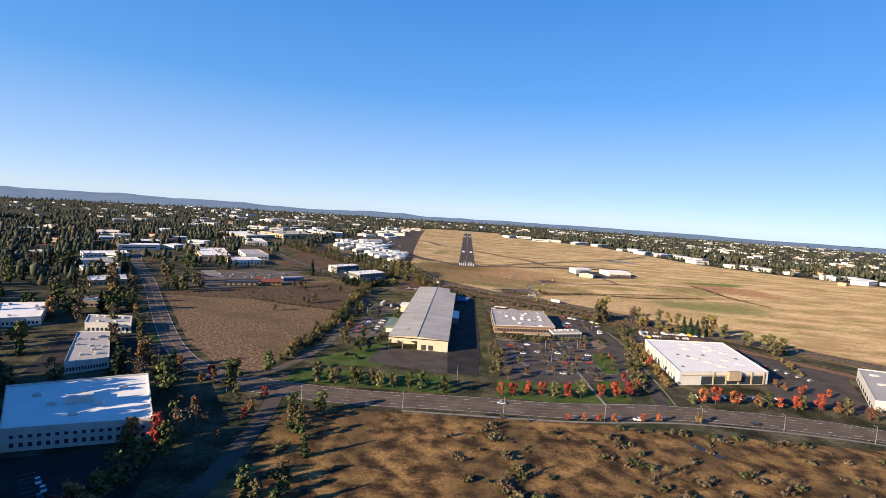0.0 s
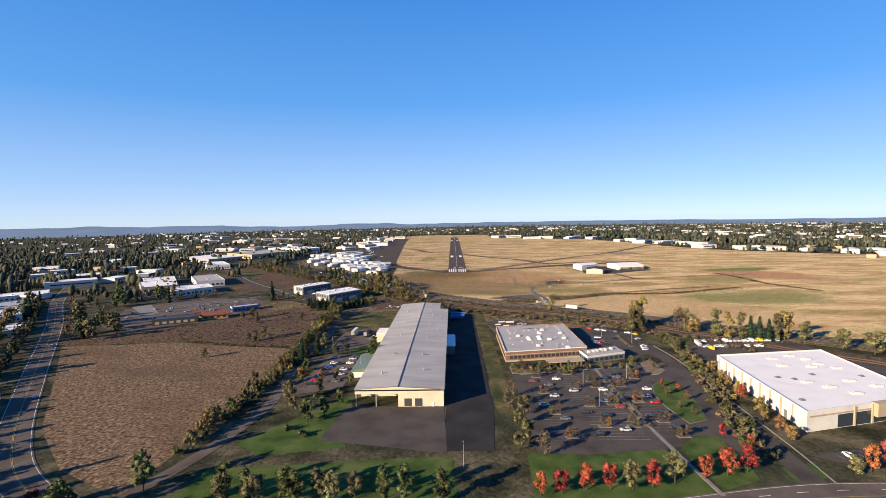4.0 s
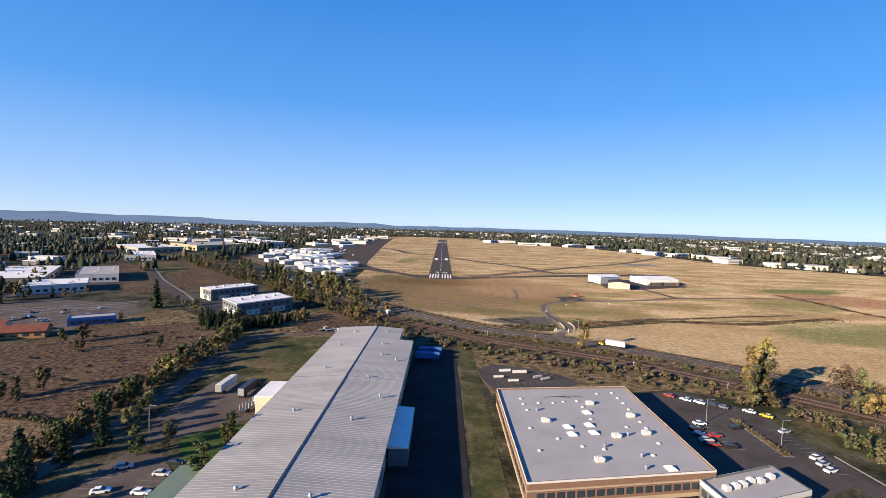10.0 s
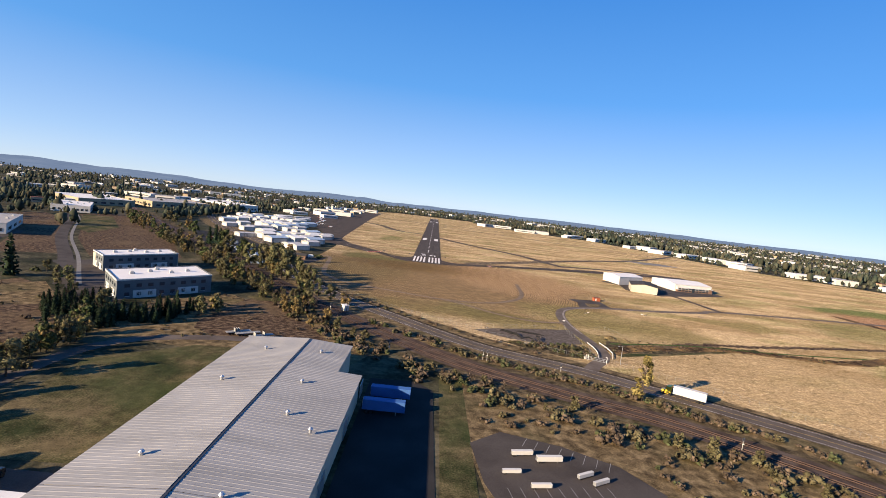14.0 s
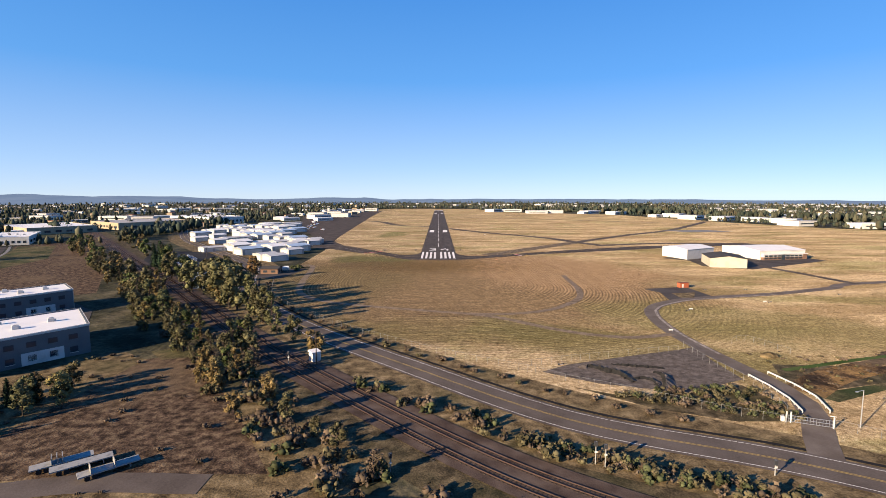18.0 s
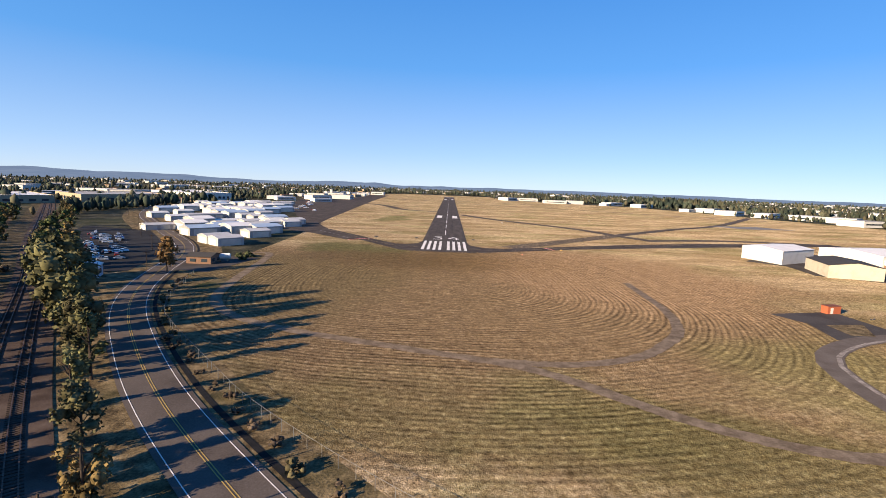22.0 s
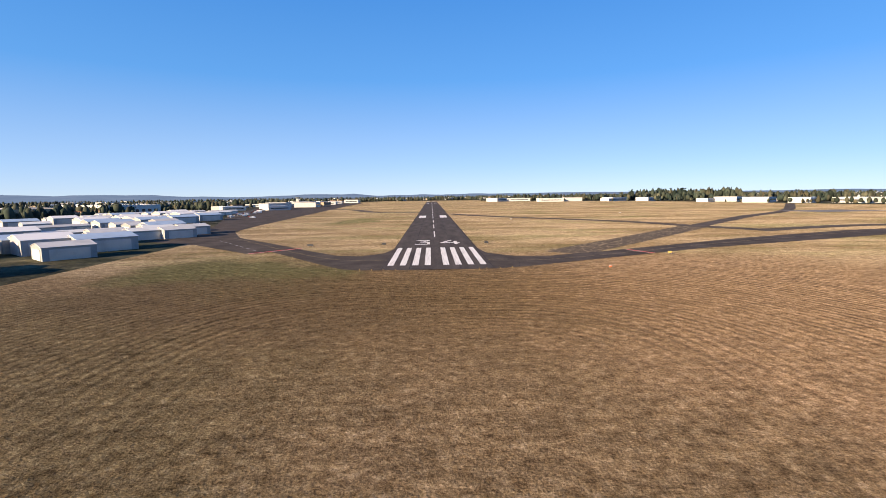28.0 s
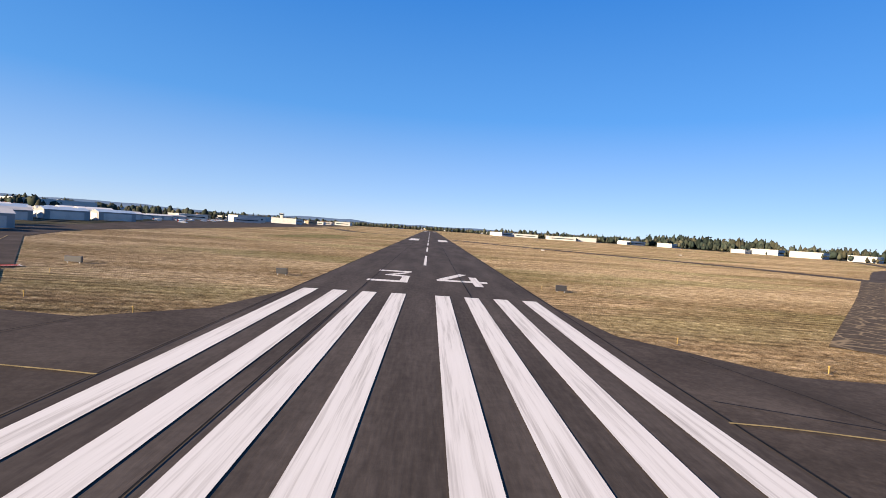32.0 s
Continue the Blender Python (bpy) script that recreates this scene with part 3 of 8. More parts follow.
setting("lawn", flat([(251, -500), (273, -509), (243, -563), (232, -556)], 0.085), M["dry_lawn"], "mown green lawn beside the warehouse lot", "lawn")
setting("pavement", strip([(-30, -660.5), (53, -656.5), (114, -647), (185, -650), (230, -661), (300, -682)], 1.8, 0.12), M["concrete"], "pale concrete pavement along the avenue", "pavement")
setting("dry_lawn", flat([(148, -431), (176, -434), (200, -446), (176, -450), (154, -459), (146, -448)], 0.05), M["dry_lawn"], "half dry lawn behind the van lot", "lawn")
for pts in ([(122, -424), (150, -430), (152, -448), (140, -460), (128, -440)], [(-92, -236), (-78, -226), (-72, -240), (-84, -244)], [(-88, -125), (-74, -124), (-77, -106), (-85, -108)], [(-412, 90), (-386, 104), (-312, 0), (-300, -60), (-332, -34), (-372, 30)]):
    setting("lawn", flat(pts, 0.06), M["dry_lawn"], "green lawn patch", "lawn")
setting("dry_lawn", flat([(12, -330), (20, -330), (21, -490), (20, -575), (12, -560)], 0.05), M["dry_lawn"], "half dry grass strip beside the hall's yard", "lawn")
setting("grass_strip", flat([(24, -410), (80, -402), (104, -396), (150, -416), (118, -372), (70, -350), (30, -330), (12, -324)], 0.032), M["verge"], "tan rough grass between brick building and railway", "grass")

# roads
ROAD_AIR = [(-420, 420), (-300, 190), (-205, 58), (-152, -12), (-128, -56), (-117, -90), (-105, -124), (-91, -152), (-71, -181), (-44, -214), (-8, -250), (30, -285), (70, -304), (107, -328), (148, -358), (197, -408), (250, -450), (420, -590)]
MAIN = [(-560, -90), (-460, -236), (-357, -365), (-257, -500), (-192, -585), (-155, -622), (-118, -642), (-62, -648), (0, -645), (53, -643), (114, -634), (185, -637), (230, -648), (400, -700)]
RAIL = [(-520, 340), (-361, 143), (-229, -21), (-152, -113), (-99, -180), (-60, -228), (-33, -258), (6, -298), (30, -317), (60, -334), (90, -350), (130, -382), (170, -420), (210, -470), (330, -590)]
setting("brush_patch", flat([(36, -266), (47, -272), (63, -270.4), (81, -265), (83.3, -276), (79, -286), (67, -286), (52, -279.5)], 0.05), M["trackside"], "olive and brown brush outside the gravel yard", "brush")
setting("brush_patch", flat([(95, -261), (100, -249), (122, -251), (150, -244), (148, -252), (120, -264), (104, -268)], 0.05), M["trackside"], "brown brush along the field drain", "brush")
setting("drain", flat([(95, -272), (104, -268.5), (120, -264), (148, -252), (150, -246), (190, -232), (190, -236), (150, -254), (118, -268), (98, -276)], 0.055), M["dry_lawn"], "green grass along the field drain", "grass")
setting("road_verge", strip(ROAD_AIR, 36, 0.004), M["verge"], "rough golden verge along the airport road", "verge")
setting("rail_verge", strip(RAIL, 30, 0.002), M["trackside"], "weedy brown strip along the railway", "verge")
setting("roadside_ditch", strip(ROAD_AIR, 1.1, 0.05, 6.6), M["tar"], "narrow dark ditch along the airport road", "ditch")
air_road = setting("airport_road", strip(ROAD_AIR, 10.5, 0.10), M["road"], "two-lane asphalt road curving along the airfield fence", "road")
west_road = setting("avenue_west", strip(MAIN[:7], 13, 0.10), M["road"], "straight asphalt avenue running into the town", "road")
main_road = setting("main_road", strip(MAIN[6:], 20, 0.10), M["road"], "wide asphalt avenue with white lane lines", "road")
SIDE_ST = [(-96, -650), (-90, -690), (-88, -760), (-94, -920)]
setting("side_street", strip(SIDE_ST, 8, 0.09), M["asphalt"], "dark side street leading off the avenue", "road")
for off, mt in ((4.3, "white_line"), (-4.3, "white_line"), (0.2, "yellow_line"), (-0.2, "yellow_line")):
    part("lane_line", strip(ROAD_AIR, 0.15, 0.135, off), M[mt], air_road)
for off, mt in ((9.2, "white_line"), (-9.2, "white_line"), (2.0, "yellow_line"), (-2.0, "yellow_line")):
    part("lane_line", strip(MAIN[6:], 0.15, 0.135, off), M[mt], main_road)
for off, mt in ((5.8, "white_line"), (-5.8, "white_line"), (0.2, "yellow_line"), (-0.2, "yellow_line")):
    part("lane_line", strip(MAIN[:7], 0.14, 0.135, off), M[mt], west_road)
bm = bmesh.new()
line = smooth(MAIN[6:], 12)
for off in (5.6, -5.6):
    for a, b in zip(line, line[1:]):
        d = (b - a).normalized()
        nn = Vector((-d.y, d.x))
        p, q = a + nn * off, a + nn * off + d * 4
        bm.faces.new([bm.verts.new((*(w), 0.136)) for w in (p - nn * 0.1, q - nn * 0.1, q + nn * 0.1, p + nn * 0.1)])
part("lane_dashes", bm, M["white_line"], main_road)["kind"] = "stuff"
PAVE = [("access_road", [(-430, 92), (-385, 35), (-338, -36), (-290, -105), (-231, -179), (-192, -232), (-176, -254)], 8, "asphalt", "new black access road past the offices"),
        ("side_drive", [(-118, -640), (-104, -600), (-97, -560), (-98, -535), (-102, -500), (-104, -465), (-103, -414), (-108, -360), (-105, -333), (-92, -318), (-64, -309), (-40, -309)], 6.0, "road", "narrow drive beside the hall's car park"),
        ("lot_drive", [(110, -628), (113, -598), (118, -540), (122, -490), (121, -455), (112, -425), (96, -402)], 8, "asphalt", "dark drive between car park and hedge"),
        ("perimeter_road", [(74.5, -302), (79, -294.5), (85.5, -285), (89.6, -276), (90.4, -266), (89.2, -254), (87.8, -240), (87, -214), (91, -188), (99, -172), (117, -159), (138, -152), (172, -144), (215, -128), (250, -112), (420, -85)], 6, "old_road", "narrow asphalt perimeter road with a pale edge"),
        ("perimeter_road", [(240, -116), (236, -75), (232, -40), (236, -12)], 6, "old_taxi", "asphalt spur to the white hangars"),
        ("dirt_track", [(-104, -42), (-90, -42), (-79, -108), (-72, -138), (-58, -157), (-37, -169), (-5, -180), (22, -190), (43, -209), (57, -218), (70, -221), (86, -217)], 3.6, "dirt", "bare dirt track around the runway's approach"),
        ("dirt_track", [(79.5, -84), (78, -104), (76, -130), (70, -153), (60, -168), (47, -180), (30, -186), (8, -185)], 3.4, "dirt", "bare worn track curving through mown grass")]
edge = random.Random(8)


def ragged(bm, amp):
    for v in bm.verts:
        v.co.x += edge.uniform(-amp, amp)
        v.co.y += edge.uniform(-amp, amp)
    return bm


for nm, pts, w, mt, lb in PAVE:
    setting(nm, ragged(strip(pts, w, 0.08, step=1.5), 0.22) if mt == "dirt" else strip(pts, w, 0.08), M[mt], lb, "road")
setting("edge_line", strip([(87.8, -240), (87, -214), (91, -188), (99, -172), (117, -159), (138, -152), (172, -144)], 1.1, 0.12, -1.9), M["pale_gravel"], "pale gravel edge of the perimeter road", "road edge")
setting("footpath", strip([(-430, 92), (-385, 35), (-338, -36), (-290, -105), (-231, -179), (-192, -232), (-176, -254)], 2.2, 0.1, 6.5), M["concrete"], "pale concrete footpath beside the access road", "footpath")
setting("gravel_lot", flat([(30, -255), (39, -249), (58, -242), (79, -235), (86, -232), (84, -246), (84, -261), (64, -270), (44, -264)], 0.06), surf("dark_gravel", [(0.068, 0.054, 0.044), (0.105, 0.085, 0.069), (0.15, 0.122, 0.10)], 0.5, 4.0, 0.95, 0.6, spread=0.34, patch=0.4, pcol=(0.07, 0.06, 0.053), pscale=0.12, mottle=0.8, depth=0.25), "dark gravel yard inside a chain-link fence", "yard")
# car parks and yards
LOTS = [("hall_yard", [(-11, -336), (4, -335), (10, -342), (11, -400), (11, -560), (8, -600), (-11, -600)], "dark asphalt truck yard beside the long hall"),
        ("front_yard", [(-58, -555), (-12, -555), (-10, -602), (-62, -590)], "asphalt forecourt of the long hall"),
        ("car_park", [(26, -502), (60, -500), (100, -493), (118, -500), (112, -600), (98, -606), (97, -590), (89, -589), (79, -598), (72, -600), (43, -604), (24, -602)], "large asphalt car park with planted islands"),
        ("brick_car_park", [(80, -404), (104, -398), (126, -420), (124, -470), (100, -482), (78, -486)], "asphalt car park behind the brick building"),
        ("van_lot", [(146, -462), (158, -446), (222, -446), (226, -470), (205, -494), (140, -502)], "asphalt lot with parked vans"),
        ("warehouse_lot", [(122, -606), (130, -612), (200, -602), (226, -520), (226, -470), (205, -494), (190, -592)], "asphalt lot round the white warehouse"),
        ("visitor_lot", [(-86, -462), (-58, -436), (-58, -404), (-92, -404), (-94, -440)], "asphalt truck yard behind the hedge"),
        ("visitor_lot", [(-88, -466), (-76, -468), (-66, -480), (-66, -530), (-92, -540)], "asphalt visitor car park with parked cars"),
        ("office_lot", [(-226, -200), (-186, -150), (-150, -180), (-118, -232), (-140, -282), (-170, -262), (-196, -216)], "asphalt lot around two office blocks"),
        ("shop_lot", [(-345, -290), (-300, -225), (-235, -235), (-206, -262), (-214, -330), (-262, -390), (-300, -380)], "wide worn car park in front of shops"),
        ("store_lot", [(-440, -160), (-390, -90), (-330, -90), (-290, -180), (-330, -225), (-400, -215)], "asphalt lot round the white stores"),
        ("storage_lot", [(-126, -100), (-136, -60), (-160, -16), (-205, 44), (-262, 60), (-230, -10), (-150, -112)], "dark asphalt lot filled with cars and equipment"),
        ("west_lot", [(-230, -655), (-196, -640), (-180, -600), (-225, -570), (-262, -590)], "shaded asphalt car park"),
        ("south_lot", [(-190, -740), (-118, -712), (-100, -760), (-60, -840), (-240, -840)], "shaded car park with white bay lines"),
        ("east_lot", [(206, -500), (236, -492), (270, -540), (232, -612), (200, -604)], "asphalt lot with empty bays"),
        ("hangar_apron", [(182, 2), (196, -14), (190, -44), (216, -60), (304, -14), (300, 10), (292, 56), (222, 44)], "asphalt apron round three white hangars"),
        ("fuel_yard", [(-118, -92), (-96, -96), (-90, -56), (-112, -50)], "asphalt yard with a white fuel tank"),
        ("radio_pad", [(111, -130), (136, -124), (137, -128), (138, -150), (112, -158), (116, -141)], "dark asphalt pad beside the perimeter road")]
# west_lot and south_lot have their shade put into the asphalt colour
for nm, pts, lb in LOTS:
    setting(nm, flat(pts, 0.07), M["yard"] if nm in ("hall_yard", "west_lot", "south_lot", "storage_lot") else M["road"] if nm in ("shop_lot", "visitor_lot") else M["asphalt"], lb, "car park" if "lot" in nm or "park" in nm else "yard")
setting("grass_island", flat([(121, -142), (134, -140), (127, -153), (120, -153)], 0.1), M["verge"], "grass island in the asphalt pad", "grass")

setting("ditch", strip([(94, -270), (112, -258), (140, -248), (172, -240), (234, -241), (280, -222), (330, -206)], 9, 0.045), M["scrub"], "brown scrubby ditch across the airfield", "ditch")
setting("dry_bank", ragged(strip([(126, -250), (160, -234), (200, -224), (258, -206), (300, -196)], 5, 0.048, step=2), 1.4), M["bramble"], "rust brown strip of dead weeds", "bank")
setting("ditch_bank", strip([(100, -254), (150, -240), (200, -236), (260, -226)], 2.0, 0.05), M["lawn"], "thin green line along the ditch", "grass")
setting("scrape", ragged(strip([(372, -62), (376, -78), (380, -121), (378, -158), (382, -192), (400, -240)], 8, 0.045, step=2), 1.6), M["scrub"], "dark scraped bank with weeds", "bank")
setting("box_truck_pad", flat([(20, -374), (29, -366), (45, -371), (58, -379), (65, -390), (58, -398), (26, -404), (22, -392)], 0.06), M["asphalt"], "small asphalt parking pad for small trucks", "yard")

# taxiways and aprons
setting("apron", flat([(-96, 106), (-50, 48), (-66, 35), (-100, 70), (-135, 92), (-150, 200), (-250, 480), (-330, 820), (-300, 1250), (-190, 1250), (-165, 800), (-122, 210), (-116, 150)], 0.06), M["taxi"], "wide grey asphalt apron beside the hangars", "apron")
setting("taxiway", flat([(-50.5, 47), (-32, 24.5), (-24.7, 23.5), (-18, 30), (-15.2, 44), (-15.2, -8), (-20, -7.5), (-26, -5), (-32, 2.5), (-55.5, 35), (-60, 41)], 0.07), M["taxi"], "asphalt taxiway curving from apron to runway", "taxiway")
setting("taxiway", flat([(15.2, 44), (17, 28), (25, 18), (36, 17), (60, 28.5), (128, 65), (200, 96), (330, 130), (334, 116), (210, 76), (92, 30.6), (72, 20), (45, 6), (26, -4), (18, -7), (15.2, -8)], 0.07), M["taxi"], "asphalt taxiway leading away from the threshold", "taxiway")
for pts, w in (([(15, 372), (60, 290), (127, 200), (152, 136), (170, 100)], 13), ([(152, 142), (243, 238), (355, 346), (540, 590)], 11), ([(-15, 420), (-70, 455), (-110, 560), (-160, 620)], 15), ([(15, 800), (200, 700), (420, 540), (540, 480)], 10), ([(-15, 900), (-160, 930)], 14), ([(15, 930), (250, 880), (420, 820)], 10), ([(160, 104), (240, 128), (330, 124)], 12)):
    setting("taxiway", ragged(strip(pts, w, 0.06, step=3), 0.5), M["old_taxi"], "worn asphalt taxiway across dry grass", "taxiway")
setting("old_taxiway", strip([(42, 24), (95, 80), (152, 142)], 15, 0.055), M["worn"], "cracked disused taxiway half overgrown by grass", "taxiway")
setting("concrete_pad", flat([(330, 330), (400, 340), (420, 300), (350, 290)], 0.07), M["concrete"], "pale concrete pad in the grass", "pad")

# runway with its markings
runway = setting("runway", flat([(-15.3, -8), (15.3, -8), (15.3, RUNWAY_END), (-15.3, RUNWAY_END)], 0.10), M["runway"], "long grey asphalt runway numbered 34 with white markings", "runway")
K = 1.7526
for end in (0, 1):
    for s in (-1, 1):
        for i in range(4):
            x0 = K * (1 + 2 * i)
            y0, y1 = (0, 45.72) if not end else (RUNWAY_END - 54, RUNWAY_END - 8)
            part("threshold_stripe", flat([(s * x0, y0), (s * (x0 + K), y0), (s * (x0 + K), y1), (s * x0, y1)], 0.14), M["white_line"], runway)
        y0 = 289 if not end else RUNWAY_END - 335
        part("aiming_mark", flat([(s * 6.3, y0), (s * 12.4, y0), (s * 12.4, y0 + 45), (s * 6.3, y0 + 45)], 0.14), M["white_line"], runway)
y = 92
while y < RUNWAY_END - 120:
    part("centreline_dash", flat([(-0.3, y), (0.3, y), (0.3, y + 36.6), (-0.3, y + 36.6)], 0.14), M["white_line"], runway)
    y += 61


def strokes(lines, w, z, ox, oy):
    bm = bmesh.new()
    for k, ((ax, ay), (bx, by), ww) in enumerate(lines):
        a, b = Vector((ox + ax, oy + ay)), Vector((ox + bx, oy + by))
        d = (b - a).normalized()
        nn = Vector((-d.y, d.x)) * ww / 2
        bm.faces.new([bm.verts.new((*p, z + 0.002 * k)) for p in (a - nn, b - nn, b + nn, a + nn)])
    bmesh.ops.recalc_face_normals(bm, faces=bm.faces[:])
    for f in bm.faces:
        if f.normal.z < 0:
            f.normal_flip()
    return bm


# digits: start, end, stroke width
part("number_three", strokes([((0, 1.1), (6.0, 1.1), 2.2), ((5.4, 0.2), (5.4, 9.0), 1.2), ((5.8, 8.6), (2.2, 10.2), 2.0), ((2.3, 9.6), (5.6, 15.6), 1.1), ((0.3, 17.0), (6.0, 17.0), 2.2)], 1, 0.14, -8.2, 58), M["white_line"], runway)
part("number_four", strokes([((0, 6.0), (8.0, 6.0), 2.2), ((6.2, 0), (6.2, 13.4), 1.3), ((0.6, 6.6), (4.9, 18.0), 1.5)], 1, 0.14, 2.2, 58), M["white_line"], runway)
for x in (-7.6, 6.2, -15.1, 15.1):
    part("sealed_joint", strip([(x + 0.1, -7), (x, 40), (x - 0.1, 90), (x, 160), (x + 0.15, 500), (x, RUNWAY_END - 2)], 0.09, 0.125), M["tar"], runway)
tar_seams = setting("tar_seams", strip([(-24, 24), (-28, 8), (-30, -2)], 0.09, 0.125), M["tar"], "black tar seams across the taxiway", "marking")
for pts in ([(-52, 46), (-38, 27), (-20, 26)], [(-60, 38), (-40, 14), (-24, -4)], [(-44, 36), (-52, 30)], [(-36, 24), (-43, 18)], [(20, 22), (24, 6), (22, -6)], [(30, 17), (33, 1)], [(50, 23), (54, 12)], [(16, 12), (40, 4), (70, 20)], [(-16, 4), (-30, 6), (-46, 26)]):
    part("tar_seam", strip(pts, 0.08, 0.126), M["tar"], tar_seams)
YL = [([(-15, 10.9), (-26, 12.8), (-36, 19.5), (-54, 42), (-75, 72), (-98, 104)], 0.17), ([(15, 9), (33, 8), (65, 23), (108, 46), (200, 88)], 0.17)]
for u in range(7):
    a, b = Vector((-66 - 5.0 * u, 44 + 7.0 * u)), Vector((-68.4 - 5.0 * u, 47.4 + 7.0 * u))
    setting("taxi_dash", strip([a, a.lerp(b, 0.5), b], 0.5, 0.12), M["bay_line"], "pale dash beside the taxiway centreline", "marking")
for pts, w in YL:
    setting("taxi_line", strip(pts, w, 0.12, step=2), M["taxi_paint"], "yellow taxiway centreline", "marking")
hold_red = paint("red_ground_paint", (0.45, 0.075, 0.05), 0.8)
for a, b, turn in ((Vector((-65.5, 35)), Vector((-51, 50.5)), 0), (Vector((66, 29.5)), Vector((70.2, 19)), math.pi)):
    d = (b - a).normalized()
    setting("hold_line", strip([a, a.lerp(b, 0.5), b], 1.7, 0.12), M["white_line"], "white edged hold line across the taxiway", "marking")
    panel = setting("hold_panel", strip([a.lerp(b, 0.01), a.lerp(b, 0.5), b.lerp(a, 0.01)], 1.3, 0.14), hold_red, "red painted hold panel lettered with the runway's numbers", "marking")
    for at in (0.3, 0.75) if turn == 0 else (0.55,):
        words = bpy.data.curves.new("hold_lettering", "FONT")
        words.body, words.size, words.align_x, words.align_y = "16-34", 1.5, "CENTER", "CENTER"
        ob = bpy.data.objects.new("hold_lettering", words)
        data = bpy.data.meshes.new_from_object(ob)
        bpy.data.objects.remove(ob)
        c = a.lerp(b, at)
        data.transform(Matrix.Translation((c.x, c.y, 0.165)) @ Matrix.Rotation(math.atan2(d.y, d.x) + math.pi + turn, 4, "Z"))
        ob = new("hold_lettering", data)
        ob.data.materials.append(M["white_line"])
        ob.parent = panel

# parking bay lines
def bays(p, q, n, depth, side=1):
    p, q = Vector(p), Vector(q)
    d = (q - p) / n
    nn = Vector((-d.y, d.x)).normalized() * depth * side
    w = d.normalized() * 0.06
    bm = bmesh.new()
    for i in range(n + 1):
        a = p + d * i
        f = bm.faces.new([bm.verts.new((*v, 0.105)) for v in (a - w, a + w, a + nn + w, a + nn - w)])
        if f.normal.z < 0:
            f.normal_flip()
    ob = link("bay_lines", bm, M["bay_line"])
    return tagged(ob, "white painted parking bay lines on asphalt", "marking", kind="structure")


for x0, y0, y1 in ((38, -516, -592), (56, -516, -592), (66, -530, -592), (82, -512, -584)):
    for s in (1, -1):
        bays((x0, y0), (x0 - 1, y1), int((y0 - y1) / 2.8), 5, s)
bays((40, -511), (64, -507), 8, -5)
bays((72, -505), (100, -497), 10, -5)
for a, b, n in (((98, -404), (124, -424), 11), ((110, -428), (109, -456), 10), ((96, -430), (96, -452), 8), ((119, -436), (117, -466), 11), ((150, -462), (200, -462), 18), ((160, -449), (218, -449), 21), ((-75, -470), (-74, -520), 18), ((-88, -480), (-88, -530), 18), ((208, -505), (240, -560), 22), ((132, -609), (196, -600), 24), ((-150, -740), (-100, -790), 22), ((-200, -745), (-150, -800), 22), ((-240, -590), (-205, -640), 20), ((-120, -20), (-120, 0), 3)):
    bays(a, b, n, 5)
for a, b, n in (((-330, -300), (-296, -250), 22), ((-300, -330), (-262, -280), 22), ((-290, -275), (-240, -250), 20), ((-160, -60), (-190, -10), 20), ((-180, -60), (-215, -5), 22)):
    bays(a, b, n, 5)
    bays(a, b, n, 5, -1)
# kerbed islands
ISLES = [(66, -533), (79, -532), (66, -524), (90, -520), (67, -556), (56, -558), (80, -553), (92, -511), (55, -535), (56, -512), (38, -516), (38, -540), (38, -566), (56, -580), (68, -580), (82, -576), (40, -590), (84, -590)]
for x0, y0 in ISLES:
    isl = setting("kerbed_island", strip([(x0 - 2.6, y0), (x0, y0 + 0.3), (x0 + 2.6, y0)], 2.6, 0.22, thick=0.22), M["concrete"], "kerbed planting island in the car park", "kerb")
    part("soil", strip([(x0 - 2.2, y0), (x0, y0 + 0.3), (x0 + 2.2, y0)], 1.9, 0.28, thick=0.1), M["verge"], isl)


def bed(name, pts, material, label):
    """A planted bed with a raised concrete kerb round it."""
    kb = setting(name, prism(grow_pts(pts, 0.35), 0.0, 0.20), M["concrete"], label, "bed")
    part("planting", prism(pts, 0.1, 0.25), material, kb)


def grow_pts(pts, d):
    cx, cy = sum(q[0] for q in pts) / len(pts), sum(q[1] for q in pts) / len(pts)
    return [(x + (x - cx) * d / math.hypot(x - cx, y - cy), y + (y - cy) * d / math.hypot(x - cx, y - cy)) for x, y in pts]


bed("kerbed_lawn", [(95, -532), (100, -527), (105, -525), (109, -528), (108, -542), (105, -560), (101, -574), (92, -578), (90, -560), (91, -545)], M["lawn"], "kerbed green lawn in the car park")
bed("planting_bed", [(104, -490), (108, -487), (112, -489), (112, -507), (105, -515), (100, -513)], M["dirt"], "kerbed bed of bare brown earth")
bed("planting_bed", [(110.5, -427), (113.5, -428), (113.5, -456), (110.5, -456)], M["verge"], "long bed of yellow shrubs between parking bays")
bed("planting_bed", [(26, -497), (60, -498), (66, -503), (62, -506), (26, -510)], M["verge"], "planted bed before the brick building")
setting("kerb", strip([(74, -504), (73.5, -530), (74, -553), (74, -575), (75, -600), (77, -631)], 1.5, 0.2, thick=0.2), M["concrete"], "pale concrete walk through the car park", "kerb")
setting("kerb", strip([(73.9, -524), (73.4, -540), (73.9, -560), (74, -580)], 3.4, 0.17, thick=0.17), M["dirt"], "planted strip along the concrete walk", "kerb")
setting("kerb", strip([(30, -511), (45, -508), (66, -505), (99, -496), (107, -489)], 1.8, 0.2, thick=0.2), M["concrete"], "pale concrete walk before the brick building", "kerb")
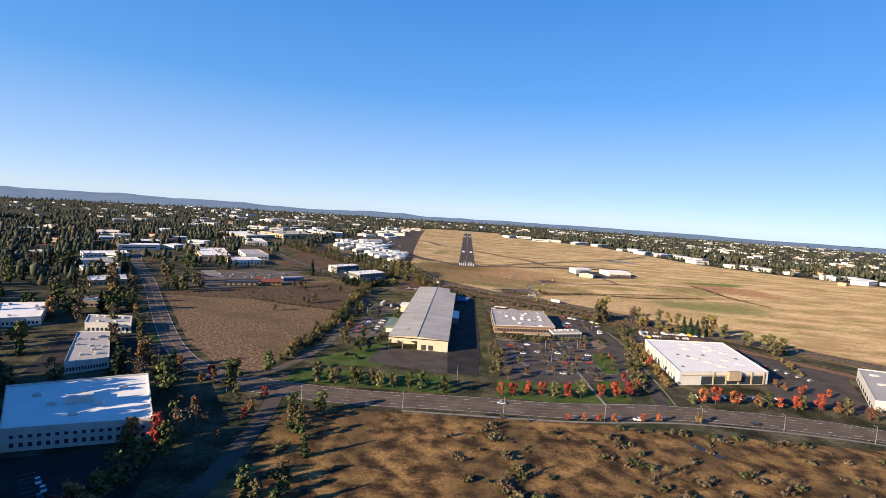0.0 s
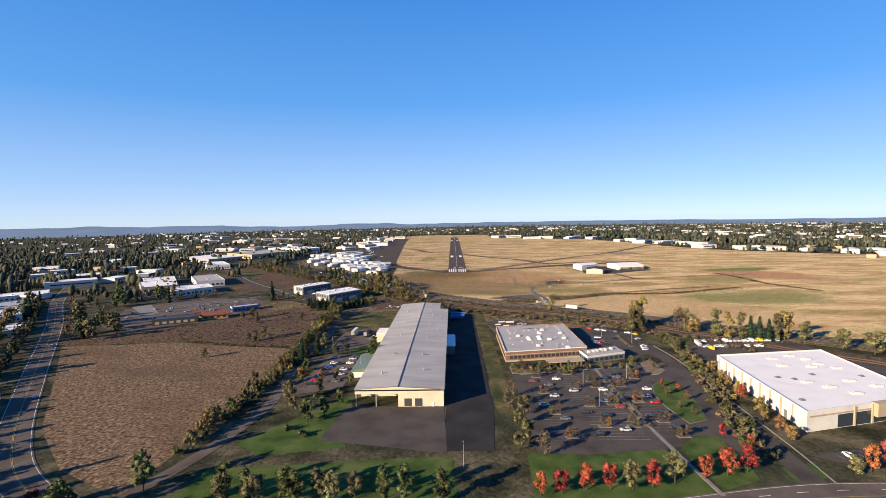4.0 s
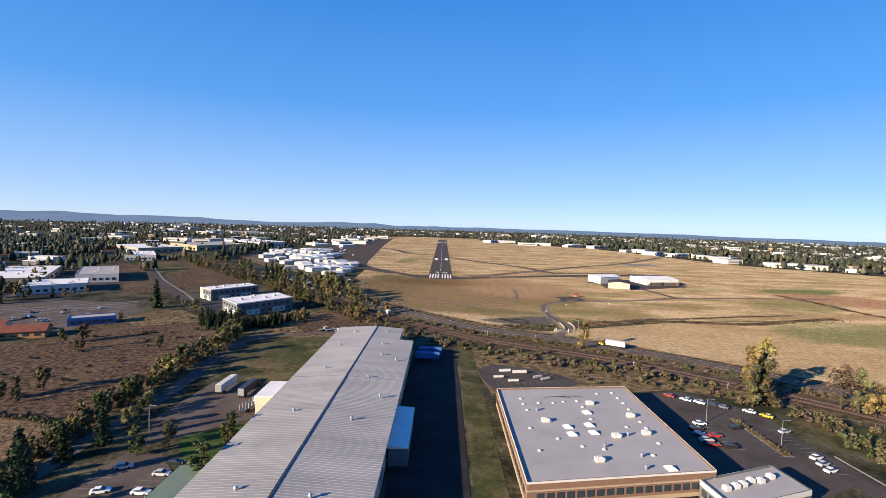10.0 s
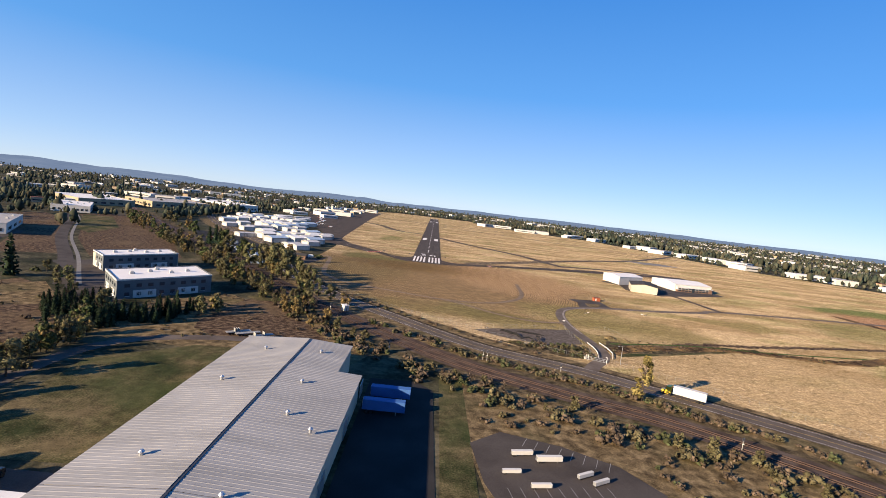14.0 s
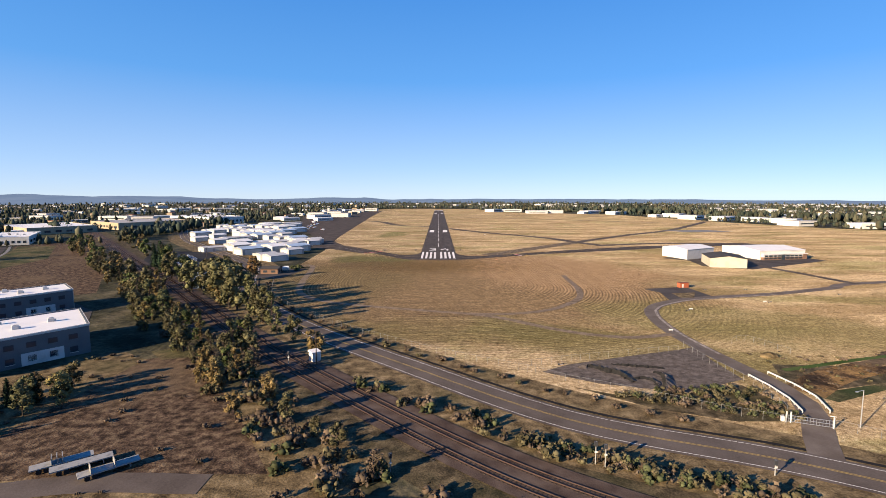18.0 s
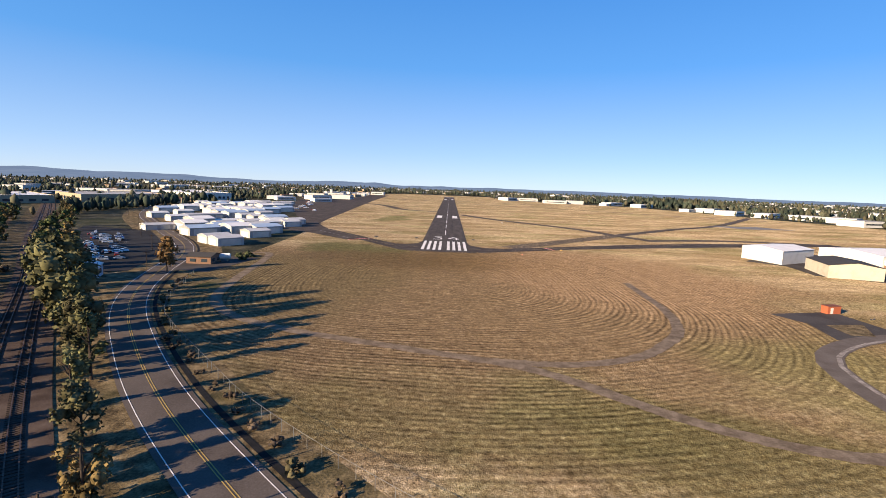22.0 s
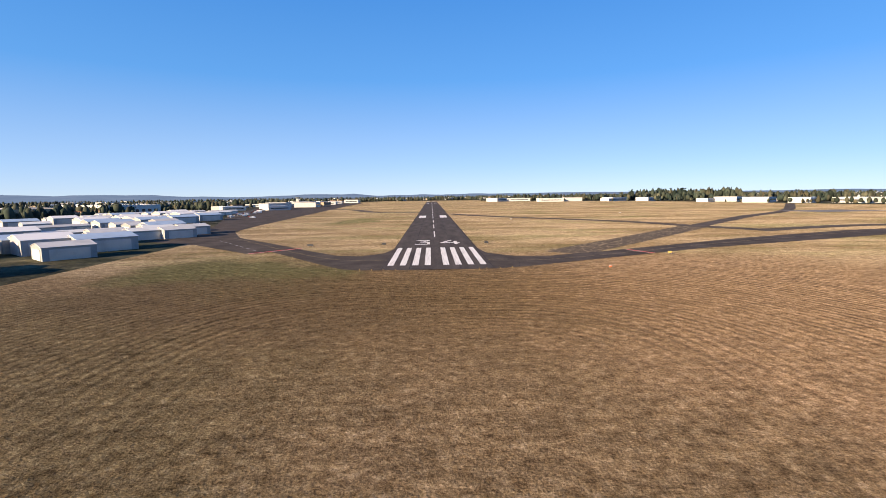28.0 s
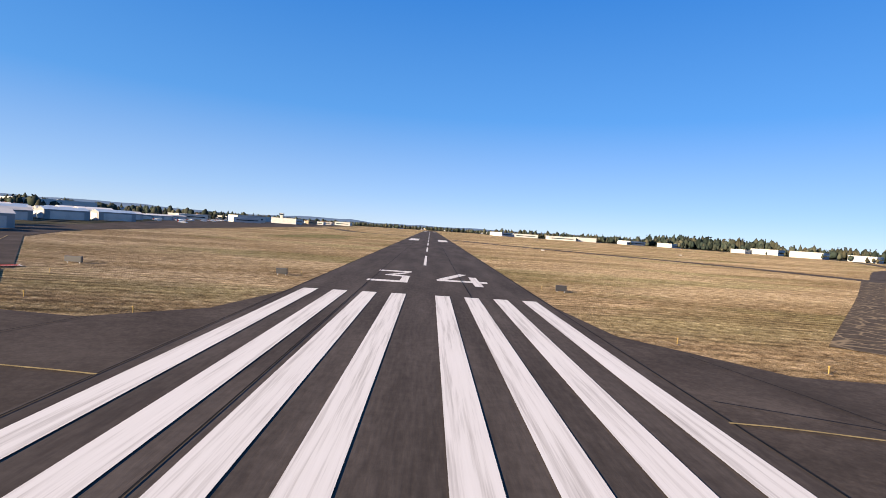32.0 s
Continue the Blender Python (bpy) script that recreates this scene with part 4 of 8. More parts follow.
# pale kerbed beds and slabs on the shop lot
d = Vector((0.79, 0.61))
nn = Vector((-d.y, d.x))
for i, (u, v, ln) in enumerate(((0, 0, 34), (44, 1, 30), (4, -7, 22), (32, -8, 40), (-6, 8, 26), (26, 9, 20), (54, 8, 26), (6, -15, 30), (42, -16, 24), (-16, -4, 12))):
    c = Vector((-290, -276)) + d * u + nn * v
    setting("kerbed_bed", strip([c, c + d * ln / 2, c + d * ln], 2.2, 0.22, thick=0.22), M["concrete"], "long pale concrete kerbed bed on the shop lot", "kerb")
setting("concrete_slab", flat([(-346, -278), (-334, -264), (-295, -314), (-304, -325)], 0.09), M["concrete"], "pale bare concrete slab with stripes", "slab")
setting("kerb", strip([(117, -624), (120, -598), (124, -540), (128, -490), (127, -455)], 0.5, 0.22, thick=0.22), M["concrete"], "pale concrete kerb along the drive", "kerb")

for a, b, n in (((28, -398), (52, -394), 8), ((34, -373), (54, -382), 7)):
    bays(a, b, n, 5)
# railway
setting("rail_bed", strip(RAIL, 13, 0.12), M["gravel"], "brown ballast bed of the railway line", "railway")
rails = []
for off in (-3.2, 2.0):
    track = tagged(empty("railway_track"), "steel railway track on dark wooden sleepers", "railway", "railway tracks")
    for g in (-0.75, 0.75):
        part("rail", strip(RAIL, 0.16, 0.42, off + g, 5, 0.16), M["rust"], track)
    line = smooth(RAIL, 0.9)
    proto = None
    rest = bmesh.new()
    for p, q in zip(line, line[1:]):
        d = (q - p).normalized()
        nn = Vector((-d.y, d.x))
        c = p + nn * off
        ang = math.degrees(math.atan2(nn.y, nn.x))
        if -75 < c.x < 75 and len(track.children) < 200:
            if proto is None:
                proto = link("sleeper", box(0, 0, 0, 2.6, 0.26, 0.2), M["bark"], track)
                ob = proto
            else:
                ob = new("sleeper", proto.data)
                ob.parent = track
            ob.matrix_basis = pose(c.x, c.y, 0.18, 0, 0, ang)
        elif -260 < c.x < 220:
            box_into(rest, c.x, c.y, 0.18, 2.6, 0.26, 0.2, ang)
    part("sleeper_run", rest, M["bark"], track)["kind"] = "stuff"

# ---- buildings ----
def grow(loc, d):
    """Corners moved outwards by d from the middle."""
    cx, cy = sum(p[0] for p in loc) / len(loc), sum(p[1] for p in loc) / len(loc)
    out = []
    for x, y in loc:
        v = Vector((x - cx, y - cy))
        v = v * (1 + d / max(v.length, 1e-6))
        out.append((cx + v.x, cy + v.y))
    return out


def building(name, pts, h, wall, roof, label, category="building", parapet=0.6, wall_label=""):
    cx, cy = sum(p[0] for p in pts) / len(pts), sum(p[1] for p in pts) / len(pts)
    root = empty(name, Matrix.Translation((cx, cy, 0)))
    loc = [(p[0] - cx, p[1] - cy) for p in pts]
    area = sum(loc[i - 1][0] * loc[i][1] - loc[i][0] * loc[i - 1][1] for i in range(len(loc)))
    if area < 0:
        loc = loc[::-1]
    part("wall", prism(loc, 0, h), wall, root, wall_label)
    part("roof", prism(grow(loc, -0.5), h - 0.2, h + 0.05), roof, root)
    inn = grow(loc, -0.55)
    bm = bmesh.new()
    n = len(loc)
    o0, o1 = [bm.verts.new((*p, h)) for p in grow(loc, 0.06)], [bm.verts.new((*p, h + parapet)) for p in grow(loc, 0.06)]
    i0, i1 = [bm.verts.new((*p, h)) for p in inn], [bm.verts.new((*p, h + parapet)) for p in inn]
    for i in range(n):
        j = (i + 1) % n
        bm.faces.new((o0[i], o0[j], o1[j], o1[i]))
        bm.faces.new((i0[j], i0[i], i1[i], i1[j]))
        bm.faces.new((o1[i], o1[j], i1[j], i1[i]))
    part("parapet", bm, wall if parapet > 0.3 else roof, root)
    tagged(root, label, category)
    return root, loc


def panel(root, a, b, t0, t1, z0, z1, material, name="window", depth=0.12, out=1):
    """A panel on the wall from a to b (counter-clockwise), between shares t0 and t1 of its length; it stands a little proud."""
    a, b = Vector(a), Vector(b)
    d = (b - a).normalized()
    nn = Vector((d.y, -d.x)) * depth * out
    p, q = a.lerp(b, t0), a.lerp(b, t1)
    return part(name, prism([p - nn * 0.3, q - nn * 0.3, q + nn, p + nn], z0, z1), material, root)


def windows(root, a, b, n, z0, z1, share=0.6, t0=0.04, t1=0.96, material=None, name="window", sill=False):
    st = (t1 - t0) / n
    for i in range(n):
        w = panel(root, a, b, t0 + st * (i + 0.5 - share / 2), t0 + st * (i + 0.5 + share / 2), z0, z1, material or M["glass"], name)
        if sill:
            s = panel(root, a, b, t0 + st * (i + 0.5 - share / 2) - 0.002, t0 + st * (i + 0.5 + share / 2) + 0.002, z0 - 0.15, z0, M["white_wall"], "sill", 0.2)
            s.parent = w


def unit_mesh(sx, sy, sz):
    bm = bmesh.new()
    box_into(bm, 0, 0, sz / 2, sx, sy, sz)
    bmesh.ops.bevel(bm, geom=bm.edges[:], offset=0.08, segments=1, affect="EDGES")
    box_into(bm, 0, 0, sz + 0.1, sx * 0.55, sy * 0.55, 0.2)
    box_into(bm, sx * 0.62, 0, sz * 0.3, sx * 0.3, sy * 0.5, sz * 0.6)
    return bm


def skylight_mesh(s):
    bm = bmesh.new()
    box_into(bm, 0, 0, 0.15, s, s, 0.3)
    v = [bm.verts.new((x * s / 2, y * s / 2, 0.31)) for x, y in ((-1, -1), (1, -1), (1, 1), (-1, 1))]
    t = bm.verts.new((0, 0, 0.31 + s * 0.3))
    for i in range(4):
        bm.faces.new((v[i], v[(i + 1) % 4], t))
    return bm


def vent_mesh():
    bm = bmesh.new()
    bmesh.ops.create_cone(bm, cap_ends=True, segments=10, radius1=0.35, radius2=0.35, depth=0.9, matrix=pose(0, 0, 0.45))
    bmesh.ops.create_cone(bm, cap_ends=True, segments=10, radius1=0.6, radius2=0.25, depth=0.4, matrix=pose(0, 0, 1.05))
    return bm


UNIT = {}


def fit_roof(root, name, make, key, spots, z, material, rot=0):
    """Copies of one small mesh at spots on the roof."""
    if key not in UNIT:
        me = bpy.data.meshes.new(name)
        b = make()
        b.to_mesh(me)
        b.free()
        me.materials.append(material)
        UNIT[key] = me
    for x, y in spots:
        ob = new(name, UNIT[key])
        ob.parent = root
        ob.matrix_basis = pose(x - root.location.x, y - root.location.y, z, 0, 0, rot)


def quad_spot(pts, u, v):
    a, b, c, d = [Vector(p) for p in pts[:4]]
    return tuple(a.lerp(b, u).lerp(d.lerp(c, u), v))


rng = random.Random(5)

# the long metal-roofed hall: two low roof slopes, each of ribbed sheets
hx0, hxr, hx1, hy0, hy1 = -54.0, -33.5, -12.0, -556.0, -331.0
hall = empty("long_hall", Matrix.Translation((-33, -443, 0)))
ox, oy = -33, -443
part("wall", prism([(hx0 - ox + 0.3, hy0 - oy + 14), (hxr - ox, hy0 - oy + 14), (hxr - ox, hy0 - oy + 0.3), (hx1 - ox - 0.3, hy0 - oy + 0.3), (hx1 - ox - 0.3, -357 - oy), (-19.3 - ox, -357 - oy), (-19.3 - ox, hy1 - oy - 0.3), (hx0 - ox + 0.3, hy1 - oy - 0.3)], 0, 8.2), M["cream"], hall)


def ribbed(x0, x1, y0, y1, z0, z1, rib=1.15):
    """A sloping sheet from x0 (height z0) to x1 (height z1), its ribs running down the slope."""
    bm = bmesh.new()
    n = int((y1 - y0) / rib)
    prof = []
    for i in range(n):
        yy = y0 + i * rib
        prof += [(yy, 0), (yy + rib * 0.72, 0), (yy + rib * 0.80, 0.04), (yy + rib * 0.92, 0.04)]
    prof.append((y1, 0))
    a = [bm.verts.new((x0, yy, z0 + r)) for yy, r in prof]
    b = [bm.verts.new((x1, yy, z1 + r)) for yy, r in prof]
    for i in range(len(prof) - 1):
        bm.faces.new((a[i], b[i], b[i + 1], a[i + 1]))
    bmesh.ops.recalc_face_normals(bm, faces=bm.faces[:])
    if bm.faces[0].normal.z < 0:
        bmesh.ops.reverse_faces(bm, faces=bm.faces[:])
    return bm


for x0, x1, y0, y1, z0, z1 in ((hx0 - 0.4, hxr - 0.25, hy0, -420, 8.5, 9.9), (hx0 - 0.4, hxr - 0.25, -420, -360, 8.55, 9.95), (hx0 - 0.4, hxr - 0.25, -360, hy1 + 0.4, 8.5, 9.9), (hxr + 0.25, hx1 + 0.4, hy0, -420, 9.7, 8.3), (hxr + 0.25, hx1 + 0.4, -420, -356.5, 9.75, 8.35), (hxr + 0.25, -18.8, -356.5, hy1 + 0.4, 9.7, 8.7)):
    part("roof_sheet", ribbed(x0 - ox, x1 - ox, y0 - oy, y1 - oy, z0, z1), M["metal_roof"], hall)
part("roof_deck", prism([(hx0 - ox, hy0 - oy), (hx1 - ox, hy0 - oy), (hx1 - ox, -357 - oy), (-19.2 - ox, -357 - oy), (-19.2 - ox, hy1 - oy), (hx0 - ox, hy1 - oy)], 7.6, 8.25), M["cream"], hall)
part("ridge_gutter", box(hxr - ox, (hy0 + hy1) / 2 - oy, 9.72, 0.6, hy1 - hy0, 0.3), M["dark"], hall, "dark gutter along the ridge")
part("left_gable", prism([(hxr - ox, hy0 - oy + 0.25), (hx1 - ox, hy0 - oy + 0.25), (hx1 - ox, hy0 - oy), (hxr - ox, hy0 - oy)], 0, [9.5, 8.1, 8.1, 9.5]), M["cream"], hall)
part("canopy_beam", prism([(hx0 - ox, hy0 - oy + 0.5), (hxr - ox, hy0 - oy + 0.5), (hxr - ox, hy0 - oy), (hx0 - ox, hy0 - oy)], 6.2, [8.3, 9.6, 9.6, 8.3]), M["cream"], hall)
part("rear_gable", prism([(hx0 - ox, hy1 - oy + 0.2), (hxr - ox, hy1 - oy + 0.2), (-19 - ox, hy1 - oy + 0.2), (-19 - ox, hy1 - oy), (hxr - ox, hy1 - oy), (hx0 - ox, hy1 - oy)], 7.5, [8.4, 9.6, 8.6, 8.6, 9.6, 8.4]), M["cream"], hall)
for x in (hx0 + 0.5, -44):
    part("post", box(x - ox, hy0 - oy + 0.6, 3.1, 0.5, 0.5, 6.2), M["steel"], hall)
for x in (-29, -24):
    part("dock_door", box(x - ox, hy0 - oy - 0.1, 2.2, 3.2, 0.3, 3.6), M["dark"], hall)
part("door", box(-17 - ox, hy0 - oy - 0.1, 1.1, 1.1, 0.2, 2.2), M["white_wall"], hall)
for y in range(-540, -340, 26):
    panel(hall, (hx1 - ox - 0.25, y - oy), (hx1 - ox - 0.25, y - oy + 20), 0.2, 0.5, 0.1, 4.2, M["steel"], "roller_door")
fit_roof(hall, "roof_vent", vent_mesh, "vent", [(-44, -345), (-27, -343), (-46, -372), (-26, -369), (-24, -388), (-44, -410), (-25, -420), (-43, -455), (-24, -460), (-42, -500), (-25, -502), (-44, -535), (-23, -530), (-17, -395), (-18, -440)], 9.1, M["steel"])
part("lower_roof", prism([(hx1 - ox, -470 - oy), (-6 - ox, -470 - oy), (-6 - ox, -440 - oy), (hx1 - ox, -440 - oy)], 5.4, [6.3, 5.8, 5.8, 6.3]), M["white_roof"], hall, "lower white lean-to roof")
part("lower_wall", box(-9 - ox, -455 - oy, 2.7, 5.6, 29, 5.4), M["grey_wall"], hall)
part("side_block", box(-58.2 - ox, -428 - oy, 3.2, 8.4, 16, 6.4), M["cream"], hall, "cream side block with a flat white top")
part("side_block_roof", box(-58.2 - ox, -428 - oy, 6.55, 8.8, 16.4, 0.3), M["white_roof"], hall)
green_roof = paint("dull_green_metal_roof", (0.10, 0.13, 0.085), 0.5)
part("office_wing", box(-59 - ox, -497 - oy, 1.9, 10, 32, 3.8), M["white_wall"], hall)
part("office_wing_roof", prism([(-65 - ox, -514 - oy), (-53.5 - ox, -514 - oy), (-53.5 - ox, -480 - oy), (-65 - ox, -480 - oy)], 3.6, [4.0, 6.2, 6.2, 4.0]), green_roof, hall, "dull green sloping metal roof")
for a, b, n in (((-64 - ox, -481 - oy), (-64 - ox, -513 - oy), 7),):
    windows(hall, a, b, n, 1.0, 2.6)
tagged(hall, "long hall with ribbed grey metal roof and cream walls", "industrial building")

# brick building with its roof units, and the annexe
BR = [(24.5, -420), (76, -413), (76, -479), (24.5, -488)]
brick, bl = building("brick_building", BR, 6, M["brick"], M["grey_roof"], "low red brick building with grey roof and many roof units", "building", 0.5)
for i in range(4):
    a, b = bl[i], bl[(i + 1) % 4]
    panel(brick, a, b, 0.005, 0.995, 0.05, 1.1, M["tan_wall"], "plinth", 0.15)
    windows(brick, a, b, 18, 1.9, 3.6, 0.7)
    panel(brick, a, b, 0.0, 1.0, 4.1, 4.5, M["tan_wall"], "band", 0.14)
    panel(brick, a, b, 0.0, 1.0, 6.1, 6.6, M["white_wall"], "coping", 0.1)
fit_roof(brick, "roof_unit", lambda: unit_mesh(2.5, 1.7, 1.2), "unit_big", [(56.4, -432.6), (67.1, -442.9), (56.5, -459.4), (66.7, -456.6), (46.4, -474.9), (37.1, -449.2)], 6.05, M["white_wall"], 8)
fit_roof(brick, "skylight", lambda: skylight_mesh(2.6), "sky_big", [(43.3, -453.2), (43.3, -458.4), (50.7, -451.2), (50.4, -456.9), (53, -440.7), (64.4, -478)], 6.05, M["white_roof"], 8)
fit_roof(brick, "roof_vent", lambda: skylight_mesh(0.8), "sky_small", [(32, -429.3), (32.1, -434.8), (32.6, -440), (37.8, -433.2), (43.2, -432.7), (47.2, -431.2), (52.4, -430.2), (52.9, -435.6), (62.3, -421.6), (68.5, -420.4), (68.8, -425.8), (69, -430.9), (68.8, -436.8), (68.5, -447.5), (62.4, -451.9), (68.5, -452.3), (52.6, -446.5), (44.1, -466.7), (49.9, -468), (67.7, -463.1), (62.8, -470.8), (31, -455), (31, -470), (38, -462)], 6.05, M["white_wall"], 8)
fit_roof(brick, "roof_vent", vent_mesh, "vent_pipe", [(50.6, -466.5), (57.6, -478.6), (59.2, -471.7), (60.5, -458), (36, -440)], 6.05, M["steel"], 8)
for x, y in ((46, -427), (51, -426)):
    part("roof_stain", strip([(x - brick.location.x - 5, y - brick.location.y), (x - brick.location.x, y - brick.location.y + 1.2), (x - brick.location.x + 5, y - brick.location.y + 0.6)], 0.5, 6.07), M["asphalt"], brick, "dark rain stain")
AN = [(71, -480.5), (95.6, -471.5), (97.5, -484), (72.5, -493)]
annexe, al = building("annexe", AN, 4.3, M["grey_wall"], M["grey_roof"], "low grey annexe with a row of white roof units", "building", 0.5)
for i in range(4):
    a, b = al[i], al[(i + 1) % 4]
    windows(annexe, a, b, 7 if i % 2 == 0 else 4, 1.0, 2.8, 0.7)
    panel(annexe, a, b, 0, 1, 3.4, 4.8, M["white_wall"], "fascia", 0.1)
fit_roof(annexe, "roof_unit", lambda: unit_mesh(1.7, 1.6, 1.2), "unit_small", [(75.5, -484.6), (78.6, -483.4), (81, -482.4), (84.2, -480.4), (86.8, -480.4), (91, -478)], 4.35, M["white_wall"], 14)
porch = empty("entrance_canopy", Matrix.Translation((58, -497, 0)))
part("canopy", box(0, 0, 3.6, 22, 7, 0.4, 8), M["tan_wall"], porch)
for x in (-9.5, -3, 3, 9.5):
    part("column", box(x, -2.2 + x * 0.14, 1.7, 0.6, 0.6, 3.4, 8), M["brick"], porch)
tagged(porch, "tan entrance canopy on brick columns by the brick building", "canopy")

# white warehouse
WB = [(141, -507), (204.5, -499), (197, -571), (134, -587)]
wbh, wl = building("white_warehouse", WB, 8, M["white_wall"], M["white_roof"], "large white flat-roofed warehouse with glass entrance front", "warehouse", 0.7)
front = (wl[0], wl[1]) if wl[0][1] < 0 and wl[1][1] < 0 else None
edges = [(wl[i], wl[(i + 1) % 4]) for i in range(4)]
edges.sort(key=lambda e: e[0][1] + e[1][1])
fa, fb = edges[0]
for i in range(5):
    panel(wbh, fa, fb, 0.24 + 0.145 * i, 0.36 + 0.145 * i, 0.3, 5.6, M["glass"], "glazing", 0.15)
    panel(wbh, fa, fb, 0.365 + 0.145 * i, 0.378 + 0.145 * i, 0.0, 8.2, M["tan_wall"], "pilaster", 0.5)
panel(wbh, fa, fb, 0.52, 0.66, 3.2, 8.9, M["tan_wall"], "entrance_gable", 2.2)
panel(wbh, fa, fb, 0.02, 0.98, 5.9, 6.5, M["tan_wall"], "band", 0.1)
west = min(edges, key=lambda e: e[0][0] + e[1][0])
for i in range(9):
    panel(wbh, *west, 0.04 + 0.105 * i, 0.05 + 0.105 * i, 0, 8.1, M["tan_wall"], "pilaster", 0.35)
    if i % 2:
        panel(wbh, *west, 0.07 + 0.105 * i, 0.10 + 0.105 * i, 0.1, 3.6, M["steel"], "roller_door", 0.12)
fit_roof(wbh, "skylight", lambda: unit_mesh(5, 2.4, 0.7), "wb_unit", [quad_spot(WB, u, v) for u, v in ((0.42, 0.14), (0.62, 0.1), (0.7, 0.2), (0.4, 0.3), (0.62, 0.36), (0.72, 0.32), (0.8, 0.42), (0.35, 0.62), (0.45, 0.72), (0.68, 0.66), (0.8, 0.78), (0.55, 0.85))], 8.05, M["white_wall"], 8)
fit_roof(wbh, "roof_hatch", lambda: skylight_mesh(2.0), "hatch", [quad_spot(WB, u, v) for u, v in ((0.2, 0.5), (0.3, 0.55), (0.1, 0.85), (0.5, 0.5), (0.85, 0.6))], 8.05, M["grey_wall"], 8)

WB2 = [(273, -545), (305, -553), (290, -618), (231, -612)]
w2, l2 = building("grey_warehouse", WB2, 8, M["white_wall"], M["grey_roof"], "white walled warehouse with pale grey roof and skylights", "warehouse", 0.6)
fit_roof(w2, "skylight", None, "wb_unit", [quad_spot(WB2, u, v) for u in (0.2, 0.5, 0.8) for v in (0.2, 0.5, 0.8)], 8.05, M["white_wall"], 8)
for i in range(4):
    windows(w2, l2[i], l2[(i + 1) % 4], 8, 1.0, 3.4, 0.5)

# distribution building in the shaded corner
LW = [(-203, -690), (-157, -662), (-124, -708), (-169, -727)]
lw, ll = building("distribution_building", LW, 8.2, M["white_wall"], M["white_roof"], "white flat-roofed distribution building with rows of square windows", "warehouse", 0.9)
for i in range(4):
    a, b = ll[i], ll[(i + 1) % 4]
    windows(lw, a, b, 16, 5.0, 6.2, 0.45, sill=True)
    windows(lw, a, b, 16, 1.6, 3.2, 0.45)
    panel(lw, a, b, 0, 1, 8.3, 9.1, M["white_wall"], "coping", 0.12)
fit_roof(lw, "roof_unit", None, "unit_big", [quad_spot(LW, u, v) for u, v in ((0.55, 0.35), (0.3, 0.55), (0.62, 0.62), (0.8, 0.3), (0.2, 0.3), (0.45, 0.8))], 8.25, M["white_wall"], 30)
part("stair_house", box(0, 0, 9.6, 9, 6, 2.6, 34), M["white_wall"], lw)

SIDE = [("workshop", [(-248, -596), (-231, -590), (-196, -637), (-210, -651)], 6, "white_wall", "grey_roof", "workshop with pale roof and many small roof units", 14),
        ("supply_store", [(-357, -539), (-330, -526), (-298, -568), (-318, -582)], 6, "white_wall", "white_roof", "low building with long white roof", 10),
        ("clinic", [(-272, -557), (-243, -552), (-231, -570), (-258, -578)], 7, "white_wall", "grey_roof", "two storey white building with bands of windows", 10),
        ("clinic", [(-326, -497), (-306, -487), (-296, -500), (-318, -511)], 5, "tan_wall", "grey_roof", "low tan building among trees", 7),
        ("row_building", [(-462, -336), (-442, -300), (-406, -342), (-432, -366)], 6, "white_wall", "white_roof", "long white roofed row building", 12),
        ("row_building", [(-505, -290), (-480, -255), (-446, -296), (-470, -322)], 6, "white_wall", "grey_roof", "long grey roofed row building", 12),
        ("row_building", [(-560, -215), (-520, -175), (-500, -200), (-535, -240)], 6, "white_wall", "white_roof", "low row building by the trees", 10),
        ("row_building", [(-400, -400), (-378, -372), (-356, -400), (-378, -424)], 5, "tan_wall", "white_roof", "small white roofed building by the avenue", 6),
        ("white_store", [(-400, -178), (-366, -156), (-430, -52), (-470, -78)], 7, "tan_wall", "white_roof", "large white roofed store", 8),
        ("white_store", [(-340, -216), (-307, -181), (-330, -148), (-366, -176)], 7, "white_wall", "white_roof", "white store with tall front", 9),
        ("blue_roof_store", [(-352, -136), (-322, -118), (-368, -48), (-396, -68)], 8, "white_wall", "grey_roof", "store building with pale blue grey roof", 6),
        ("white_depot", [(-456, 96), (-421, 114), (-470, 190), (-502, 172)], 8, "white_wall", "white_roof", "white depot building with a blue base", 8),
        ("long_warehouse", [(-560, 400), (-470, 330), (-420, 430), (-500, 500)], 10, "tan_wall", "grey_roof", "long low warehouse with pale roof", 16),
        ("long_warehouse", [(-520, 560), (-400, 470), (-370, 540), (-480, 640)], 12, "white_wall", "white_roof", "huge white warehouse far behind the hangars", 16),
        ("long_warehouse", [(-620, 300), (-520, 230), (-480, 300), (-580, 380)], 9, "tan_wall", "white_roof", "tan warehouse with white roof", 12),
        ("grey_store", [(-640, -20), (-600, 20), (-570, -10), (-610, -50)], 7, "grey_wall", "white_roof", "grey walled store with white roof", 8)]
for nm, pts, h, w, r, lb, n in SIDE:
    ob, lc = building(nm, pts, h, M[w], M[r], lb, "building", 0.5)
    for i in range(4):
        windows(ob, lc[i], lc[(i + 1) % 4], n if i % 2 == 0 else n // 2, h * 0.25, h * 0.55, 0.55)
    fit_roof(ob, "roof_unit", None, "unit_small", [quad_spot(pts, rng.uniform(0.12, 0.88), rng.uniform(0.12, 0.88)) for _ in range(12 if nm == "workshop" else 5)], h + 0.05, M["white_wall"], rng.uniform(0, 60))

